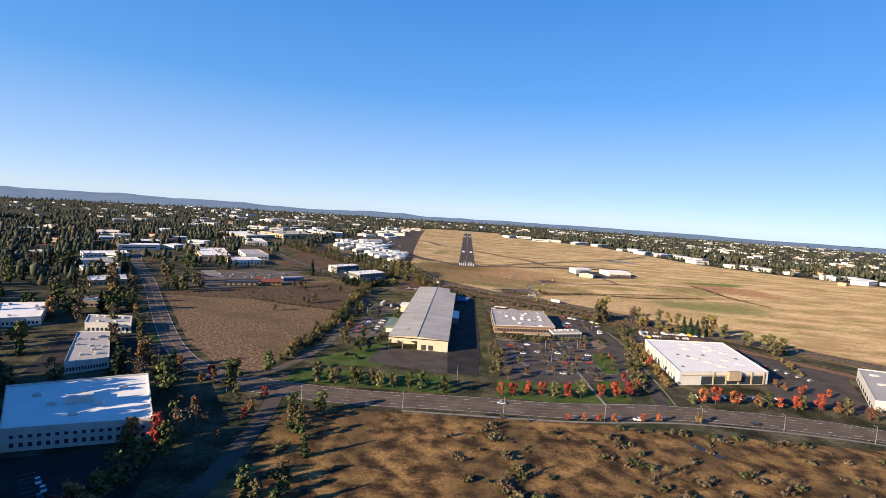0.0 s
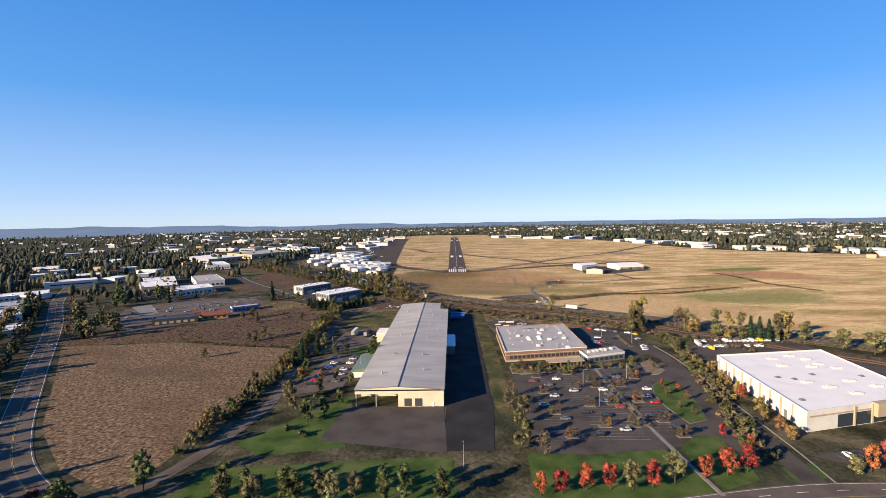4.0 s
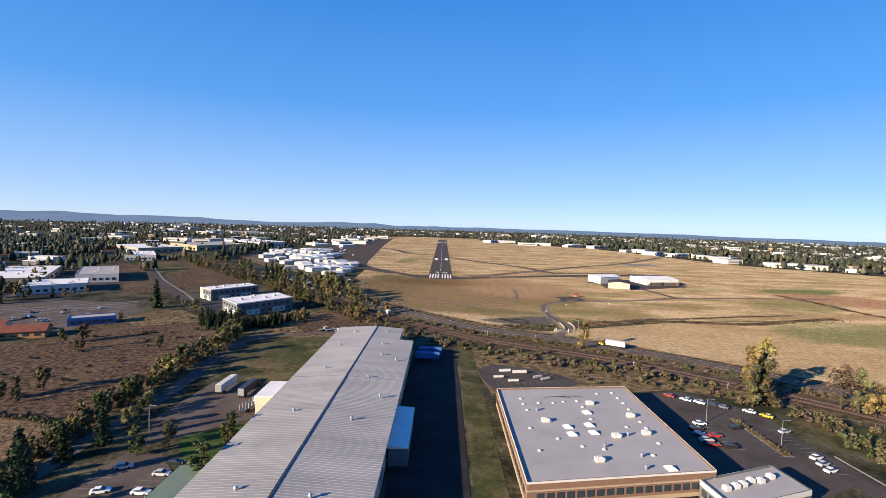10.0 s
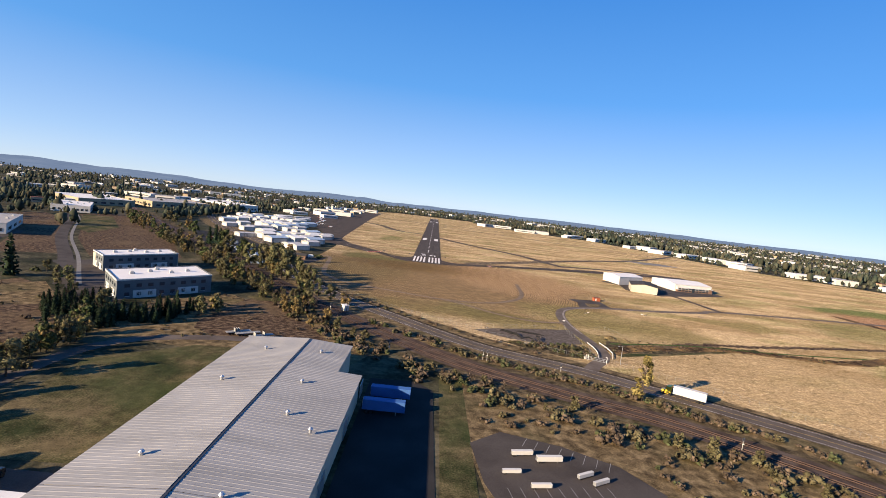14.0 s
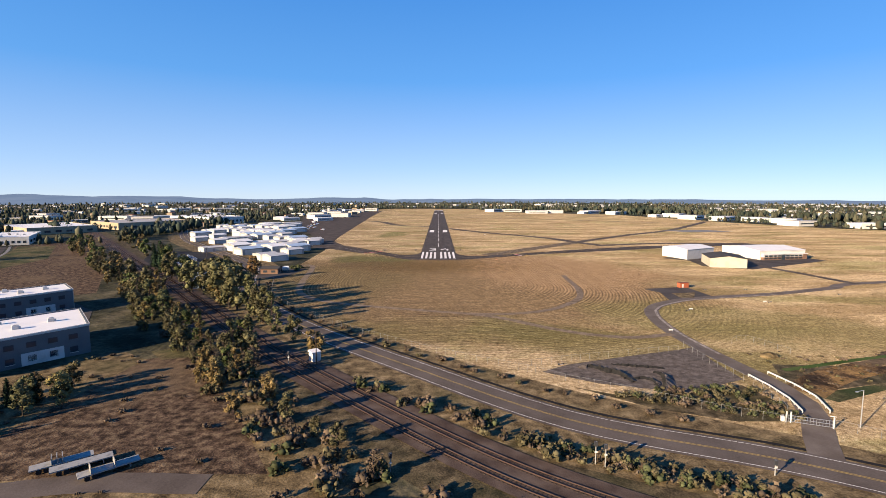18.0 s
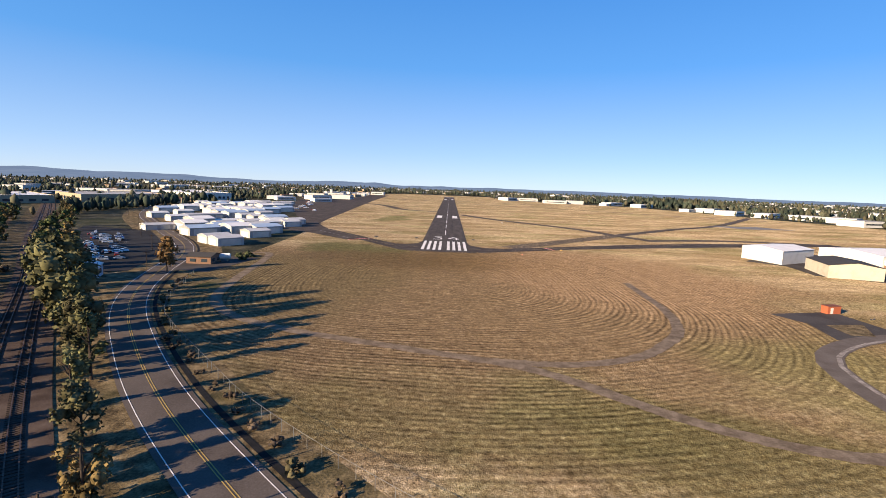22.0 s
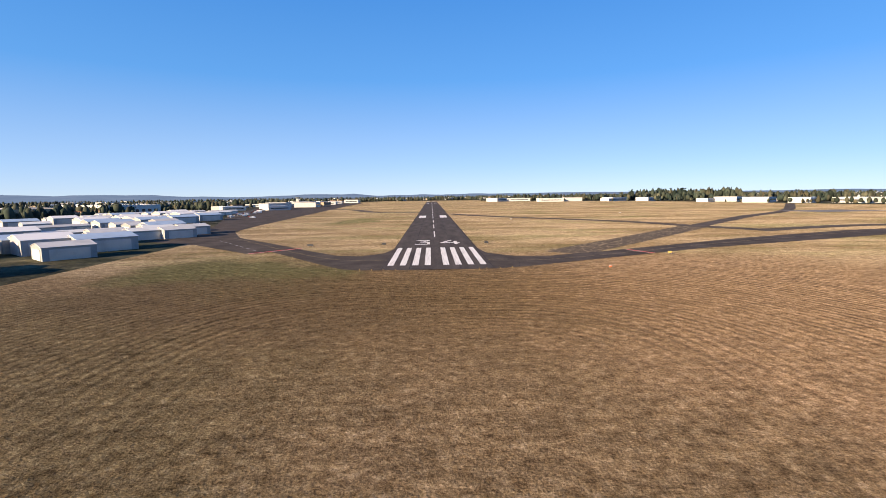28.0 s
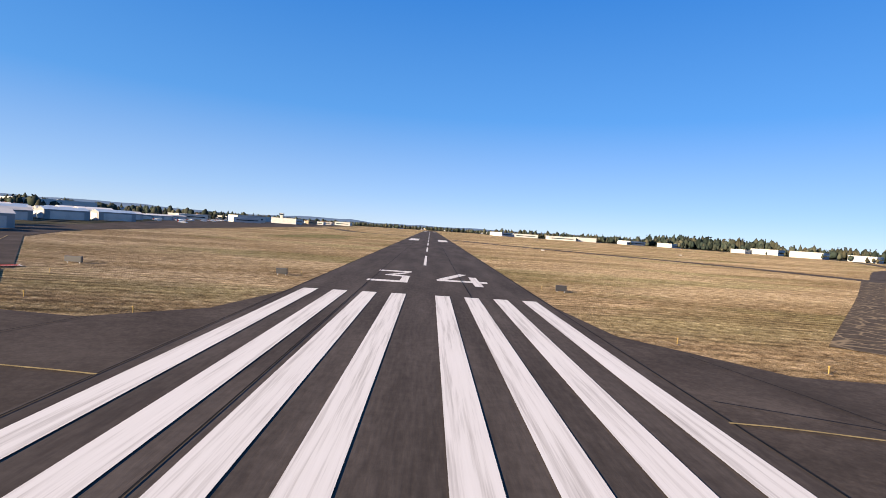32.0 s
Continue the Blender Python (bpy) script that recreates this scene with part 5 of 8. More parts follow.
# two office blocks
for pts in ([(-200, -198), (-174, -163), (-160, -177), (-184, -213)], [(-158, -250), (-130, -214), (-111, -236), (-138, -272)]):
    ob, lc = building("office_building", pts, 9, M["grey_wall"], M["white_roof"], "dark grey office block with white roof and pale end wall", "office building", 0.4)
    ob["group"] = "office blocks by the pines"
    for i in range(4):
        a, b = lc[i], lc[(i + 1) % 4]
        ln = (Vector(a) - Vector(b)).length
        n = max(3, int(ln / 5.2))
        windows(ob, a, b, n, 1.2, 3.0, 0.4, sill=True, material=M["glass"])
        windows(ob, a, b, n, 5.4, 7.0, 0.45, material=M["glass"])
        panel(ob, a, b, 0, 1, 8.75, 9.4, M["white_wall"], "fascia", 0.25)
        windows(ob, a, b, max(2, n // 3), 0.1, 3.8, 0.5, material=M["white_wall"], name="dock_door")
        if ln < 25:
            panel(ob, a, b, 0.0, 0.25, 0, 8.2, M["cream"], "corner_panel", 0.2)
    fit_roof(ob, "roof_unit", None, "unit_small", [quad_spot(pts, u, v) for u, v in ((0.2, 0.5), (0.4, 0.4), (0.6, 0.6), (0.8, 0.5), (0.5, 0.2))], 9.05, M["white_wall"], 40)

# restaurants on the shop lot
def gable(name, pts, h, ridge, wall, roof, label, category="house", over=0.5, n=4):
    """A house with a pitched roof; the ridge runs along the first edge."""
    cx, cy = sum(p[0] for p in pts) / 4, sum(p[1] for p in pts) / 4
    root = empty(name, Matrix.Translation((cx, cy, 0)))
    loc = [(p[0] - cx, p[1] - cy) for p in pts]
    area = sum(loc[i - 1][0] * loc[i][1] - loc[i][0] * loc[i - 1][1] for i in range(4))
    if area < 0:
        loc = [loc[1], loc[0], loc[3], loc[2]]
    a, b, c, d = [Vector(p) for p in loc]
    m1, m2 = (a + d) / 2, (b + c) / 2
    bm = bmesh.new()
    lo = [bm.verts.new((*p, 0)) for p in (a, b, c, d)]
    hi = [bm.verts.new((*p, h)) for p in (a, b, c, d)]
    r1, r2 = bm.verts.new((*m1, h + ridge - 0.1)), bm.verts.new((*m2, h + ridge - 0.1))
    bm.faces.new((lo[0], lo[1], hi[1], hi[0]))
    bm.faces.new((lo[2], lo[3], hi[3], hi[2]))
    bm.faces.new((lo[1], lo[2], hi[2], r2, hi[1]))
    bm.faces.new((lo[3], lo[0], hi[0], r1, hi[3]))
    part("wall", bm, wall, root)
    u = (b - a).normalized() * over
    for e0, e1, s in ((a, b, 1), (d, c, -1)):
        down = ((a - d).normalized() * over) * s
        drop = ridge * over / max(0.1, (a - d).length / 2)
        bm = bmesh.new()
        q = [(e0 - u + down, h - drop), (e1 + u + down, h - drop), (m2 + u, h + ridge), (m1 - u, h + ridge)]
        top = [bm.verts.new((*p, z + 0.12)) for p, z in q]
        bot = [bm.verts.new((*p, z - 0.06)) for p, z in q]
        bm.faces.new(top)
        bm.faces.new(bot[::-1])
        for i in range(4):
            j = (i + 1) % 4
            bm.faces.new((bot[i], bot[j], top[j], top[i]))
        bmesh.ops.recalc_face_normals(bm, faces=bm.faces[:])
        part("roof_slope", bm, roof, root)
    for i, (p, q) in enumerate(((a, b), (b, c), (c, d), (d, a)) if n else ()):
        windows(root, p, q, n, h * 0.3, h * 0.7, 0.5)
    tagged(root, label, category)
    return root


gable("orange_restaurant", [(-234, -350), (-214, -341), (-219, -330), (-239, -339)], 4, 2.6, M["orange"], M["red_roof"], "orange walled restaurant with dark red roof", "restaurant", 0.8)
gable("orange_restaurant_wing", [(-246, -342), (-239, -338), (-243, -328), (-250, -332)], 5.5, 2.0, M["cream"], M["red_roof"], "cream restaurant wing with a small red roof", "restaurant", 0.5, 2)
ob, lc = building("dark_restaurant", [(-266, -372), (-234, -357), (-240, -344), (-272, -359)], 5, M["dark"], M["dark"], "dark walled restaurant with flat black roof", "restaurant", 0.5)
for i in range(4):
    windows(ob, lc[i], lc[(i + 1) % 4], 6, 1, 3, 0.6, material=M["tan_wall"])
ob, lc = building("blue_restaurant", [(-228, -306), (-208, -292), (-202, -301), (-222, -315)], 4.5, M["blue"], M["grey_roof"], "low blue fronted restaurant with grey roof", "restaurant", 0.5)
for i in range(4):
    windows(ob, lc[i], lc[(i + 1) % 4], 6, 1, 2.8, 0.7)
    panel(ob, lc[i], lc[(i + 1) % 4], 0, 1, 3.4, 4.9, M["white_wall"] if i % 2 else M["blue"], "fascia", 0.12)

# hangars east of the runway
A = [(197, -8), (228, 10), (221, 38), (190, 20)]
hg = gable("white_hangar", A, 8, 1.4, M["white_wall"], M["white_roof"], "white metal hangar with a shallow pitched roof", "hangar", 0.3, 0)
hg["group"] = "hangars east of the runway"
B = [(193, -48), (203, -18), (226, -27), (215, -55)]
hg = gable("cream_hangar", B, 6.5, 1.8, M["cream"], M["dark_roof"], "cream metal hangar with dark grey pitched roof", "hangar", 0.4, 0)
hg["group"] = "hangars east of the runway"
CC = [(254, -9), (296, -1), (291, 42), (249, 34)]
hg = gable("large_white_hangar", CC, 7.2, 1.9, M["white_wall"], M["white_roof"], "large white hangar with red brick office front", "hangar", 0.3, 0)
hg["group"] = "hangars east of the runway"
cxy = Vector((sum(p[0] for p in CC) / 4, sum(p[1] for p in CC) / 4))
fr = (tuple(Vector(CC[0]) - cxy), tuple(Vector(CC[1]) - cxy))
panel(hg, *fr, 0.03, 0.99, 0, 2.3, M["brick"], "brick_front", 2.4)
panel(hg, *fr, 0.03, 0.99, 2.3, 4.4, M["white_wall"], "white_front", 2.2)
panel(hg, *fr, 0.02, 1.0, 4.4, 4.65, M["white_roof"], "front_roof", 2.7)
panel(hg, *fr, 0.9, 0.985, 0.05, 4.38, M["brick"], "brick_pier", 2.5)
for i in range(9):
    panel(hg, *fr, 0.06 + 0.093 * i, 0.13 + 0.093 * i, 0.7, 1.9, M["glass"], "window", 2.5)
    panel(hg, *fr, 0.06 + 0.093 * i, 0.13 + 0.093 * i, 2.6, 3.8, M["glass"], "window", 2.5)
panel(hg, *fr, 0.42, 0.5, 0.05, 4.2, M["glass"], "entrance", 2.6)

# hangar colony west of the runway
def hangar_proto(w, l, h, ridge, wall, roof, label, doors=1):
    r = gable("hangar", [(-w / 2, -l / 2), (-w / 2, l / 2), (w / 2, l / 2), (w / 2, -l / 2)], h, ridge, wall, roof, label, "hangar", 0.25, 0)
    for i in range(doors):
        y = -l / 2 + l * (i + 0.5) / doors
        part("hangar_door", box(w / 2 + 0.06, y, h * 0.42, 0.14, l / doors * 0.75, h * 0.82), M["steel"], r)
    part("end_door", box(0, -l / 2 - 0.06, h * 0.42, w * 0.7, 0.14, h * 0.82), M["white_wall"], r, "wide white sliding door")
    r["group"] = "hangar colony"
    r.scale = (0.84, 0.84, 0.86)
    return r


warm = paint("warm_white_metal", (0.31, 0.305, 0.295), 0.6, rnd=0.35)
blue_roof = paint("pale_blue_metal_roof", (0.33, 0.40, 0.47), 0.5)
pale = paint("pale_roof_metal", (0.50, 0.485, 0.46), 0.7, rnd=0.45)
protos = [hangar_proto(16, 18, 5.2, 1.5, warm, pale, "small white metal hangar with pitched pale roof"),
          hangar_proto(20, 24, 6.0, 1.8, warm, blue_roof, "white hangar with pale blue metal roof"),
          hangar_proto(15, 40, 4.4, 1.2, warm, pale, "long white row of hangars with shallow roof", 4),
          hangar_proto(24, 20, 6.6, 2.0, warm, M["white_roof"], "tall white hangar with wide sliding door")]
# the nearest stand by themselves, the rest in rows square to the apron
NEAR = [(0, -127, -11, -40), (0, -137, -3, -40), (0, -127, 33, -40), (1, -131, 58, -40), (3, -148, 51, -40), (1, -160, 60, -38), (1, -165, 34, -40), (0, -131, 114, -42), (0, -143, 107, -42), (0, -134, 136, -42), (0, -146, 84, -40), (0, -172, 84, -40)]
used = []
for k, x, y, r in NEAR:
    copy_thing(protos[k], pose(x, y, 0, 0, 0, r))
    used.append((x, y, (9, 11, 18, 12)[k]))
e1, e2 = Vector((0.643, 0.766)), Vector((-0.766, 0.643))
for j in range(-2, 26):
    for i in range(-2, 16):
        c = Vector((-165, 70)) + e1 * (j * 31) + e2 * (i * 22)
        y = c.y
        right = -146 - max(0, y - 150) * 0.34
        left = -214 - (y - 50) * 0.5 if y < 200 else -296 - (y - 200) * 0.25
        if not (60 < y < 560) or not (left < c.x < right) or rng.random() < 0.2:
            continue
        k = rng.choice((0, 0, 1, 2, 3, 0))
        if any((c.x - a) ** 2 + (c.y - b) ** 2 < (w + (8, 10, 15, 10)[k]) ** 2 for a, b, w in used):
            continue
        copy_thing(protos[k], pose(c.x, c.y, 0, 0, 0, rng.choice((-40, -41, -39))))
        used.append((c.x, c.y, (9, 11, 18, 12)[k]))
for p, (x, y, r) in zip(protos, ((-148, 128, -42), (-158, 152, -42), (-184, 110, -40), (-186, 62, -40))):
    p.matrix_world = pose(x, y, 0, 0, 0, r) @ Matrix.Diagonal((0.84, 0.84, 0.86, 1))
gable("brick_house", [(-114, -78), (-103, -78), (-103, -68), (-114, -68)], 3.4, 1.2, M["brick"], M["dark_roof"], "small red brick house with dark roof by the road", "house", 0.5, 2)
gable("metal_shed", [(-132, -128), (-138, -112), (-130, -108), (-123, -124)], 4.5, 1.6, blue_roof, M["white_roof"], "pale blue metal shed with white roof beside the road", "shed", 0.3, 2)
gable("wooden_shed", [(-92, -216), (-87, -214), (-88, -211), (-93, -213)], 2.6, 0.8, M["tan_wall"], M["dark"], "small grey wooden shed among trees", "shed", 0.2, 1)

def inside(p, poly):
    x, y = p
    c = False
    for i in range(len(poly)):
        (x1, y1), (x2, y2) = poly[i - 1], poly[i]
        if (y1 > y) != (y2 > y) and x < (x2 - x1) * (y - y1) / (y2 - y1) + x1:
            c = not c
    return c


# far buildings across the town
def far_proto(w, l, h, wall, roof, label):
    r = empty("town_building")
    part("wall", box(0, 0, h / 2, w, l, h), wall, r)
    part("roof", box(0, 0, h + 0.2, w + 0.4, l + 0.4, 0.4), roof, r)
    for s in (-1, 1):
        part("window_band", box(0, s * (l / 2 + 0.05), h * 0.5, w * 0.8, 0.2, h * 0.22), M["glass"], r)
    return tagged(r, label, "building", "town buildings")


fp = [far_proto(34, 22, 6, M["white_wall"], M["white_roof"], "low white town building with flat white roof"), far_proto(60, 30, 8, M["white_wall"], M["white_roof"], "long pale town building with pale roof"),
      far_proto(18, 14, 7, M["tan_wall"], M["red_roof"], "small tan house far across the town"), far_proto(40, 40, 9, M["white_wall"], M["grey_roof"], "white box store far across the town"), far_proto(26, 18, 5, M["grey_wall"], M["white_roof"], "low grey town building with white roof")]
spots = [(178, 1200), (240, 1215), (290, 1060), (350, 1080), (420, 1020), (500, 985), (530, 800), (575, 800), (618, 800), (560, 690), (600, 640), (640, 585), (590, 640), (660, 530), (620, 450), (660, 430), (690, 380), (720, 345), (745, 330), (770, 300), (820, 240), (850, 220), (900, 180), (960, 120), (340, 1130), (450, 1060)]
town = [(x, y, rng.choice((0, 1, 1, 3))) for x, y in spots]
for _ in range(150):
    y = rng.uniform(330, 2700)
    x = -rng.uniform(360 + max(0, y - 600) * 0.02, 900 + y * 0.45) if rng.random() < 0.72 else rng.uniform(-240, 340) + rng.uniform(0, 1) * 500
    if x > -330 and y < 1650:
        continue
    town.append((x, y, rng.choice((0, 0, 1, 2, 2, 3, 4))))
for _ in range(36):
    town.append((rng.uniform(-190, -330) - 40, rng.uniform(620, 1500), rng.choice((0, 0, 2, 3))))
for _ in range(40):
    town.append((-rng.uniform(480, 1000), rng.uniform(-250, 330), rng.choice((0, 2, 2, 1, 4))))
for _ in range(40):
    town.append((rng.uniform(700, 1700), rng.uniform(100, 1500), rng.choice((2, 2, 0, 1))))
TOWN = []
for x, y, k in town:
    if any((x - a) ** 2 + (y - b) ** 2 < 45 ** 2 for a, b in TOWN):
        continue
    TOWN.append((x, y))
    copy_thing(fp[k], pose(x, y, 0, 0, 0, rng.choice((0, 15, 35, 38, 40, 90))))
for p, x in zip(fp, (-700, -760, -660, -820, -600)):
    p.matrix_world = pose(x, 1500 + x * 0.2, 0, 0, 0, 30)
homes_at = random.Random(31)
fv, ff, fm = [], [], []
while len(fm) < 850 * 7:
    if homes_at.random() < 0.5:
        x, y = homes_at.uniform(640, 2700), homes_at.uniform(120, 2700)
    else:
        x, y = homes_at.uniform(-2300, 900), homes_at.uniform(-150, 3000)
    if inside((x, y), AIRFIELD) or x > -640 and x < 620 and y < 1680 or noise.noise(Vector((x * 0.005, y * 0.005, 11))) < -0.1 or x < -480 and y < 450 or any((x - a) ** 2 + (y - b) ** 2 < 40 ** 2 for a, b in TOWN):
        continue
    w, l, h, rg = homes_at.uniform(3.5, 6), homes_at.uniform(5, 10), homes_at.uniform(2.6, 4.2), homes_at.uniform(1.2, 2.4)
    if homes_at.random() < 0.12:
        w, l, h, rg = w * 2, l * 2.4, 6, 0.3
    a = homes_at.choice((0.2, 0.7, 1.0, 1.57)) + homes_at.uniform(-0.1, 0.1)
    ca, sa = math.cos(a), math.sin(a)
    b = len(fv)
    pts = [(-w, -l, 0), (w, -l, 0), (w, l, 0), (-w, l, 0), (-w, -l, h), (w, -l, h), (w, l, h), (-w, l, h), (0, -l, h + rg), (0, l, h + rg)]
    fv += [(x + ca * p - sa * q, y + sa * p + ca * q, r) for p, q, r in pts]
    ff += [tuple(b + k for k in f) for f in ((0, 1, 5, 8, 4), (1, 2, 6, 5), (2, 3, 7, 9, 6), (3, 0, 4, 7), (5, 6, 9, 8), (7, 4, 8, 9))]
    roof = homes_at.choice((2, 2, 3, 3, 4))
    fm += [homes_at.choice((0, 0, 1))] * 4 + [roof] * 2 + [0]
me = bpy.data.meshes.new("far_houses")
me.from_pydata(fv, [], ff)
for mm in (paint("pale_house_siding", (0.30, 0.305, 0.31), 0.8), paint("grey_house_siding", (0.15, 0.145, 0.14), 0.8), M["grey_roof"], M["dark_roof"], M["white_roof"]):
    me.materials.append(mm)
fm = [m for k in range(0, len(fm), 7) for m in fm[k:k + 6]]
me.polygons.foreach_set("material_index", np.array(fm, dtype=np.int32))
tagged(new("far_houses", me), "many small pale houses and sheds far across the town", "houses", kind="stuff")
tower = empty("control_tower", Matrix.Translation((-330, 1080, 0)))
part("shaft", box(0, 0, 8, 6, 6, 16), M["white_wall"], tower)
part("cab", box(0, 0, 17.5, 8.5, 8.5, 3), M["glass"], tower)
part("cab_roof", box(0, 0, 19.3, 9, 9, 0.6), M["white_wall"], tower)
tagged(tower, "white control tower with dark glass cab", "tower")

# distant hills all round
bm = bmesh.new()
rows = []
for i in range(241):
    a = radians(-40 + 260 * i / 240)
    side = max(0.0, math.cos(a - radians(150)))
    hgt = 25 + 26 * side ** 2 + (9 + 15 * side) * noise.noise(Vector((a * 7, 1.7, 0))) + (6 + 7 * side) * noise.noise(Vector((a * 23, 5.1, 0))) + 3 * noise.noise(Vector((a * 70, 2.1, 0)))
    x, y = math.cos(a), math.sin(a)
    rows.append([bm.verts.new((x * r, y * r - 300, z)) for r, z in ((3700, -1), (4100, hgt * 0.45), (4450, hgt), (4700, hgt * 0.8))])
for a, b in zip(rows, rows[1:]):
    for k in range(3):
        bm.faces.new((a[k], b[k], b[k + 1], a[k + 1])).smooth = True
bmesh.ops.recalc_face_normals(bm, faces=bm.faces[:])
hill = surf("hill_woods_haze_glow", [(0.020, 0.026, 0.030), (0.032, 0.040, 0.044), (0.052, 0.058, 0.058)], 0.006, 0.04, 1.0, 0.0, spec=0.0)
# blue emission stands in for the haze of distance over the hills
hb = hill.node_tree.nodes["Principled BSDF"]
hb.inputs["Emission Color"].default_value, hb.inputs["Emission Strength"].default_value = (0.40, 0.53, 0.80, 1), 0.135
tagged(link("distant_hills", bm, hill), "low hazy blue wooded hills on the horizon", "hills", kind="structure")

# ---- trees ----
def trunk_mesh(r, h, limbs, gen, spread=0.5):
    bm = bmesh.new()

    def limb(p, q, r0, r1):
        d = q - p
        m = Matrix.Translation((p + q) / 2) @ d.to_track_quat("Z", "Y").to_matrix().to_4x4()
        bmesh.ops.create_cone(bm, cap_ends=False, segments=6, radius1=r0, radius2=r1, depth=d.length, matrix=m)

    top = Vector((gen.uniform(-0.2, 0.2), gen.uniform(-0.2, 0.2), h))
    limb(Vector((0, 0, -0.2)), top * 0.5, r, r * 0.7)
    limb(top * 0.5, top, r * 0.7, r * 0.2)
    for _ in range(limbs):
        z = gen.uniform(0.3, 0.85) * h
        a = gen.uniform(0, math.tau)
        ln = h * gen.uniform(0.2, 0.4)
        p = top * (z / h)
        limb(p, p + Vector((math.cos(a) * ln * spread, math.sin(a) * ln * spread, ln * 0.75)), r * 0.4, r * 0.1)
    return bm


bm = bmesh.new()
bmesh.ops.create_icosphere(bm, subdivisions=1, radius=1)
ICO = np.array([v.co[:] for v in bm.verts])
ICO_F = np.array([[v.index for v in f.verts] for f in bm.faces], dtype=np.int32)
bm.free()


def sprays(cen, size, rs, mid, half, taper=None):
    """A crown as one mesh: lumpy leaf masses at mid with half sizes half, and a bent four-cornered leaf spray at each of the places cen."""
    n, k = len(cen), len(mid)
    u = rs.normal(size=(n, 3)) * (1, 1, 0.6)
    u /= np.linalg.norm(u, axis=1)[:, None]
    v = np.cross(u, rs.normal(size=(n, 3)))
    v /= np.linalg.norm(v, axis=1)[:, None]
    s = (size * rs.uniform(0.65, 1.25, n))[:, None]
    down = np.array([[0, 0, -0.15]]) * s
    quad = np.stack([cen - u * s, cen - v * s * 0.65 + down, cen + u * s, cen + v * s * 0.75], 1).reshape(-1, 3)
    lump = np.repeat(ICO[None], k, 0) * rs.uniform(0.72, 1.25, (k, len(ICO), 1))
    if taper is not None:
        lump[:, :, :2] *= 1 - taper[:, None, None] * (0.25 + 0.62 * lump[:, :, 2:])
    lump = (mid[:, None] + lump * half[:, None]).reshape(-1, 3)
    tris = (ICO_F[None] + np.arange(k, dtype=np.int32)[:, None, None] * len(ICO)).ravel() + n * 4
    co = np.concatenate([quad, lump])
    me = bpy.data.meshes.new("crown")
    me.vertices.add(len(co))
    me.vertices.foreach_set("co", co.astype(np.float32).ravel())
    me.loops.add(n * 4 + len(tris))
    me.loops.foreach_set("vertex_index", np.concatenate([np.arange(n * 4), tris]).astype(np.int32))
    me.polygons.add(n + len(tris) // 3)
    me.polygons.foreach_set("loop_start", np.concatenate([np.arange(0, n * 4, 4), n * 4 + np.arange(0, len(tris), 3)]).astype(np.int32))
    me.update(calc_edges=True)
    return me


def crown_mesh(kind, h, gen, dense=1.0, light=False):
    """Leaves on uneven lobes: round and poplar crowns reach far down the stem, conifers hang in tiers."""
    rs = np.random.RandomState(gen.randint(0, 10 ** 6))
    lobes, cen = [], []
    if kind == "round":
        for _ in range(17):
            z = gen.uniform(0.2, 0.92)
            reach = 0.225 * math.sqrt(max(0.02, 1 - ((z - 0.48) / 0.5) ** 2)) * gen.uniform(0.45, 1.05)
            a = gen.uniform(0, math.tau)
            lobes.append(((math.cos(a) * reach * h, math.sin(a) * reach * h, z * h), gen.uniform(0.07, 0.135) * h))
    elif kind == "poplar":
        for _ in range(18):
            z = gen.uniform(0.1, 0.97)
            reach = 0.15 * math.sqrt(max(0.02, 1 - ((z - 0.42) / 0.58) ** 2)) * gen.uniform(0.3, 1.1)
            a = gen.uniform(0, math.tau)
            lobes.append(((math.cos(a) * reach * h, math.sin(a) * reach * h, z * h), gen.uniform(0.045, 0.09) * h))
    elif kind == "bush":
        for _ in range(6):
            lobes.append(((gen.uniform(-0.5, 0.5) * h, gen.uniform(-0.5, 0.5) * h, gen.uniform(0.15, 0.6) * h), gen.uniform(0.2, 0.42) * h))
    for c, r in lobes:
        n = 9 if kind == "bush" else int((11 if light else 46) * dense)
        d = rs.normal(size=(n, 3))
        d /= np.linalg.norm(d, axis=1)[:, None]
        cen.append(np.array(c) + d * (r * rs.uniform(0.75, 1.2, n))[:, None])
    size = 0.15 * h if kind == "bush" else (0.056 if light else 0.031) * h
    if kind == "conifer":
        z, step = 0.07 * h, (0.05 if light else 0.034) * h
        while z < 0.98 * h:
            r = 0.2 * h * (1 - z / h) ** 0.8 + 0.1
            n = int((9 if light else 30) * r / (0.2 * h)) + 5
            a, q = rs.uniform(0, math.tau, n), r * np.sqrt(rs.uniform(0.12, 1.15, n))
            cen.append(np.stack([np.cos(a) * q, np.sin(a) * q, z - q * 0.35 + rs.uniform(-0.02, 0.02, n) * h], 1))
            lobes.append(((0, 0, z), r))
            z += step
        size = (0.05 if light else 0.03) * h
    cen = np.concatenate(cen)
    mid, rad = np.array([c for c, _ in lobes]), np.array([r for _, r in lobes])
    half = rad[:, None] * np.array([0.8, 0.8, 0.75] if kind != "conifer" else [0.62, 0.62, 0.42])
    if kind == "conifer":
        mid, half = mid[::2], half[::2] * (1, 1, 1.6)
    if dense < 1:
        half = half * 0.55
    return sprays(cen[cen[:, 2] > 0.02 * h], size, rs, mid, half)


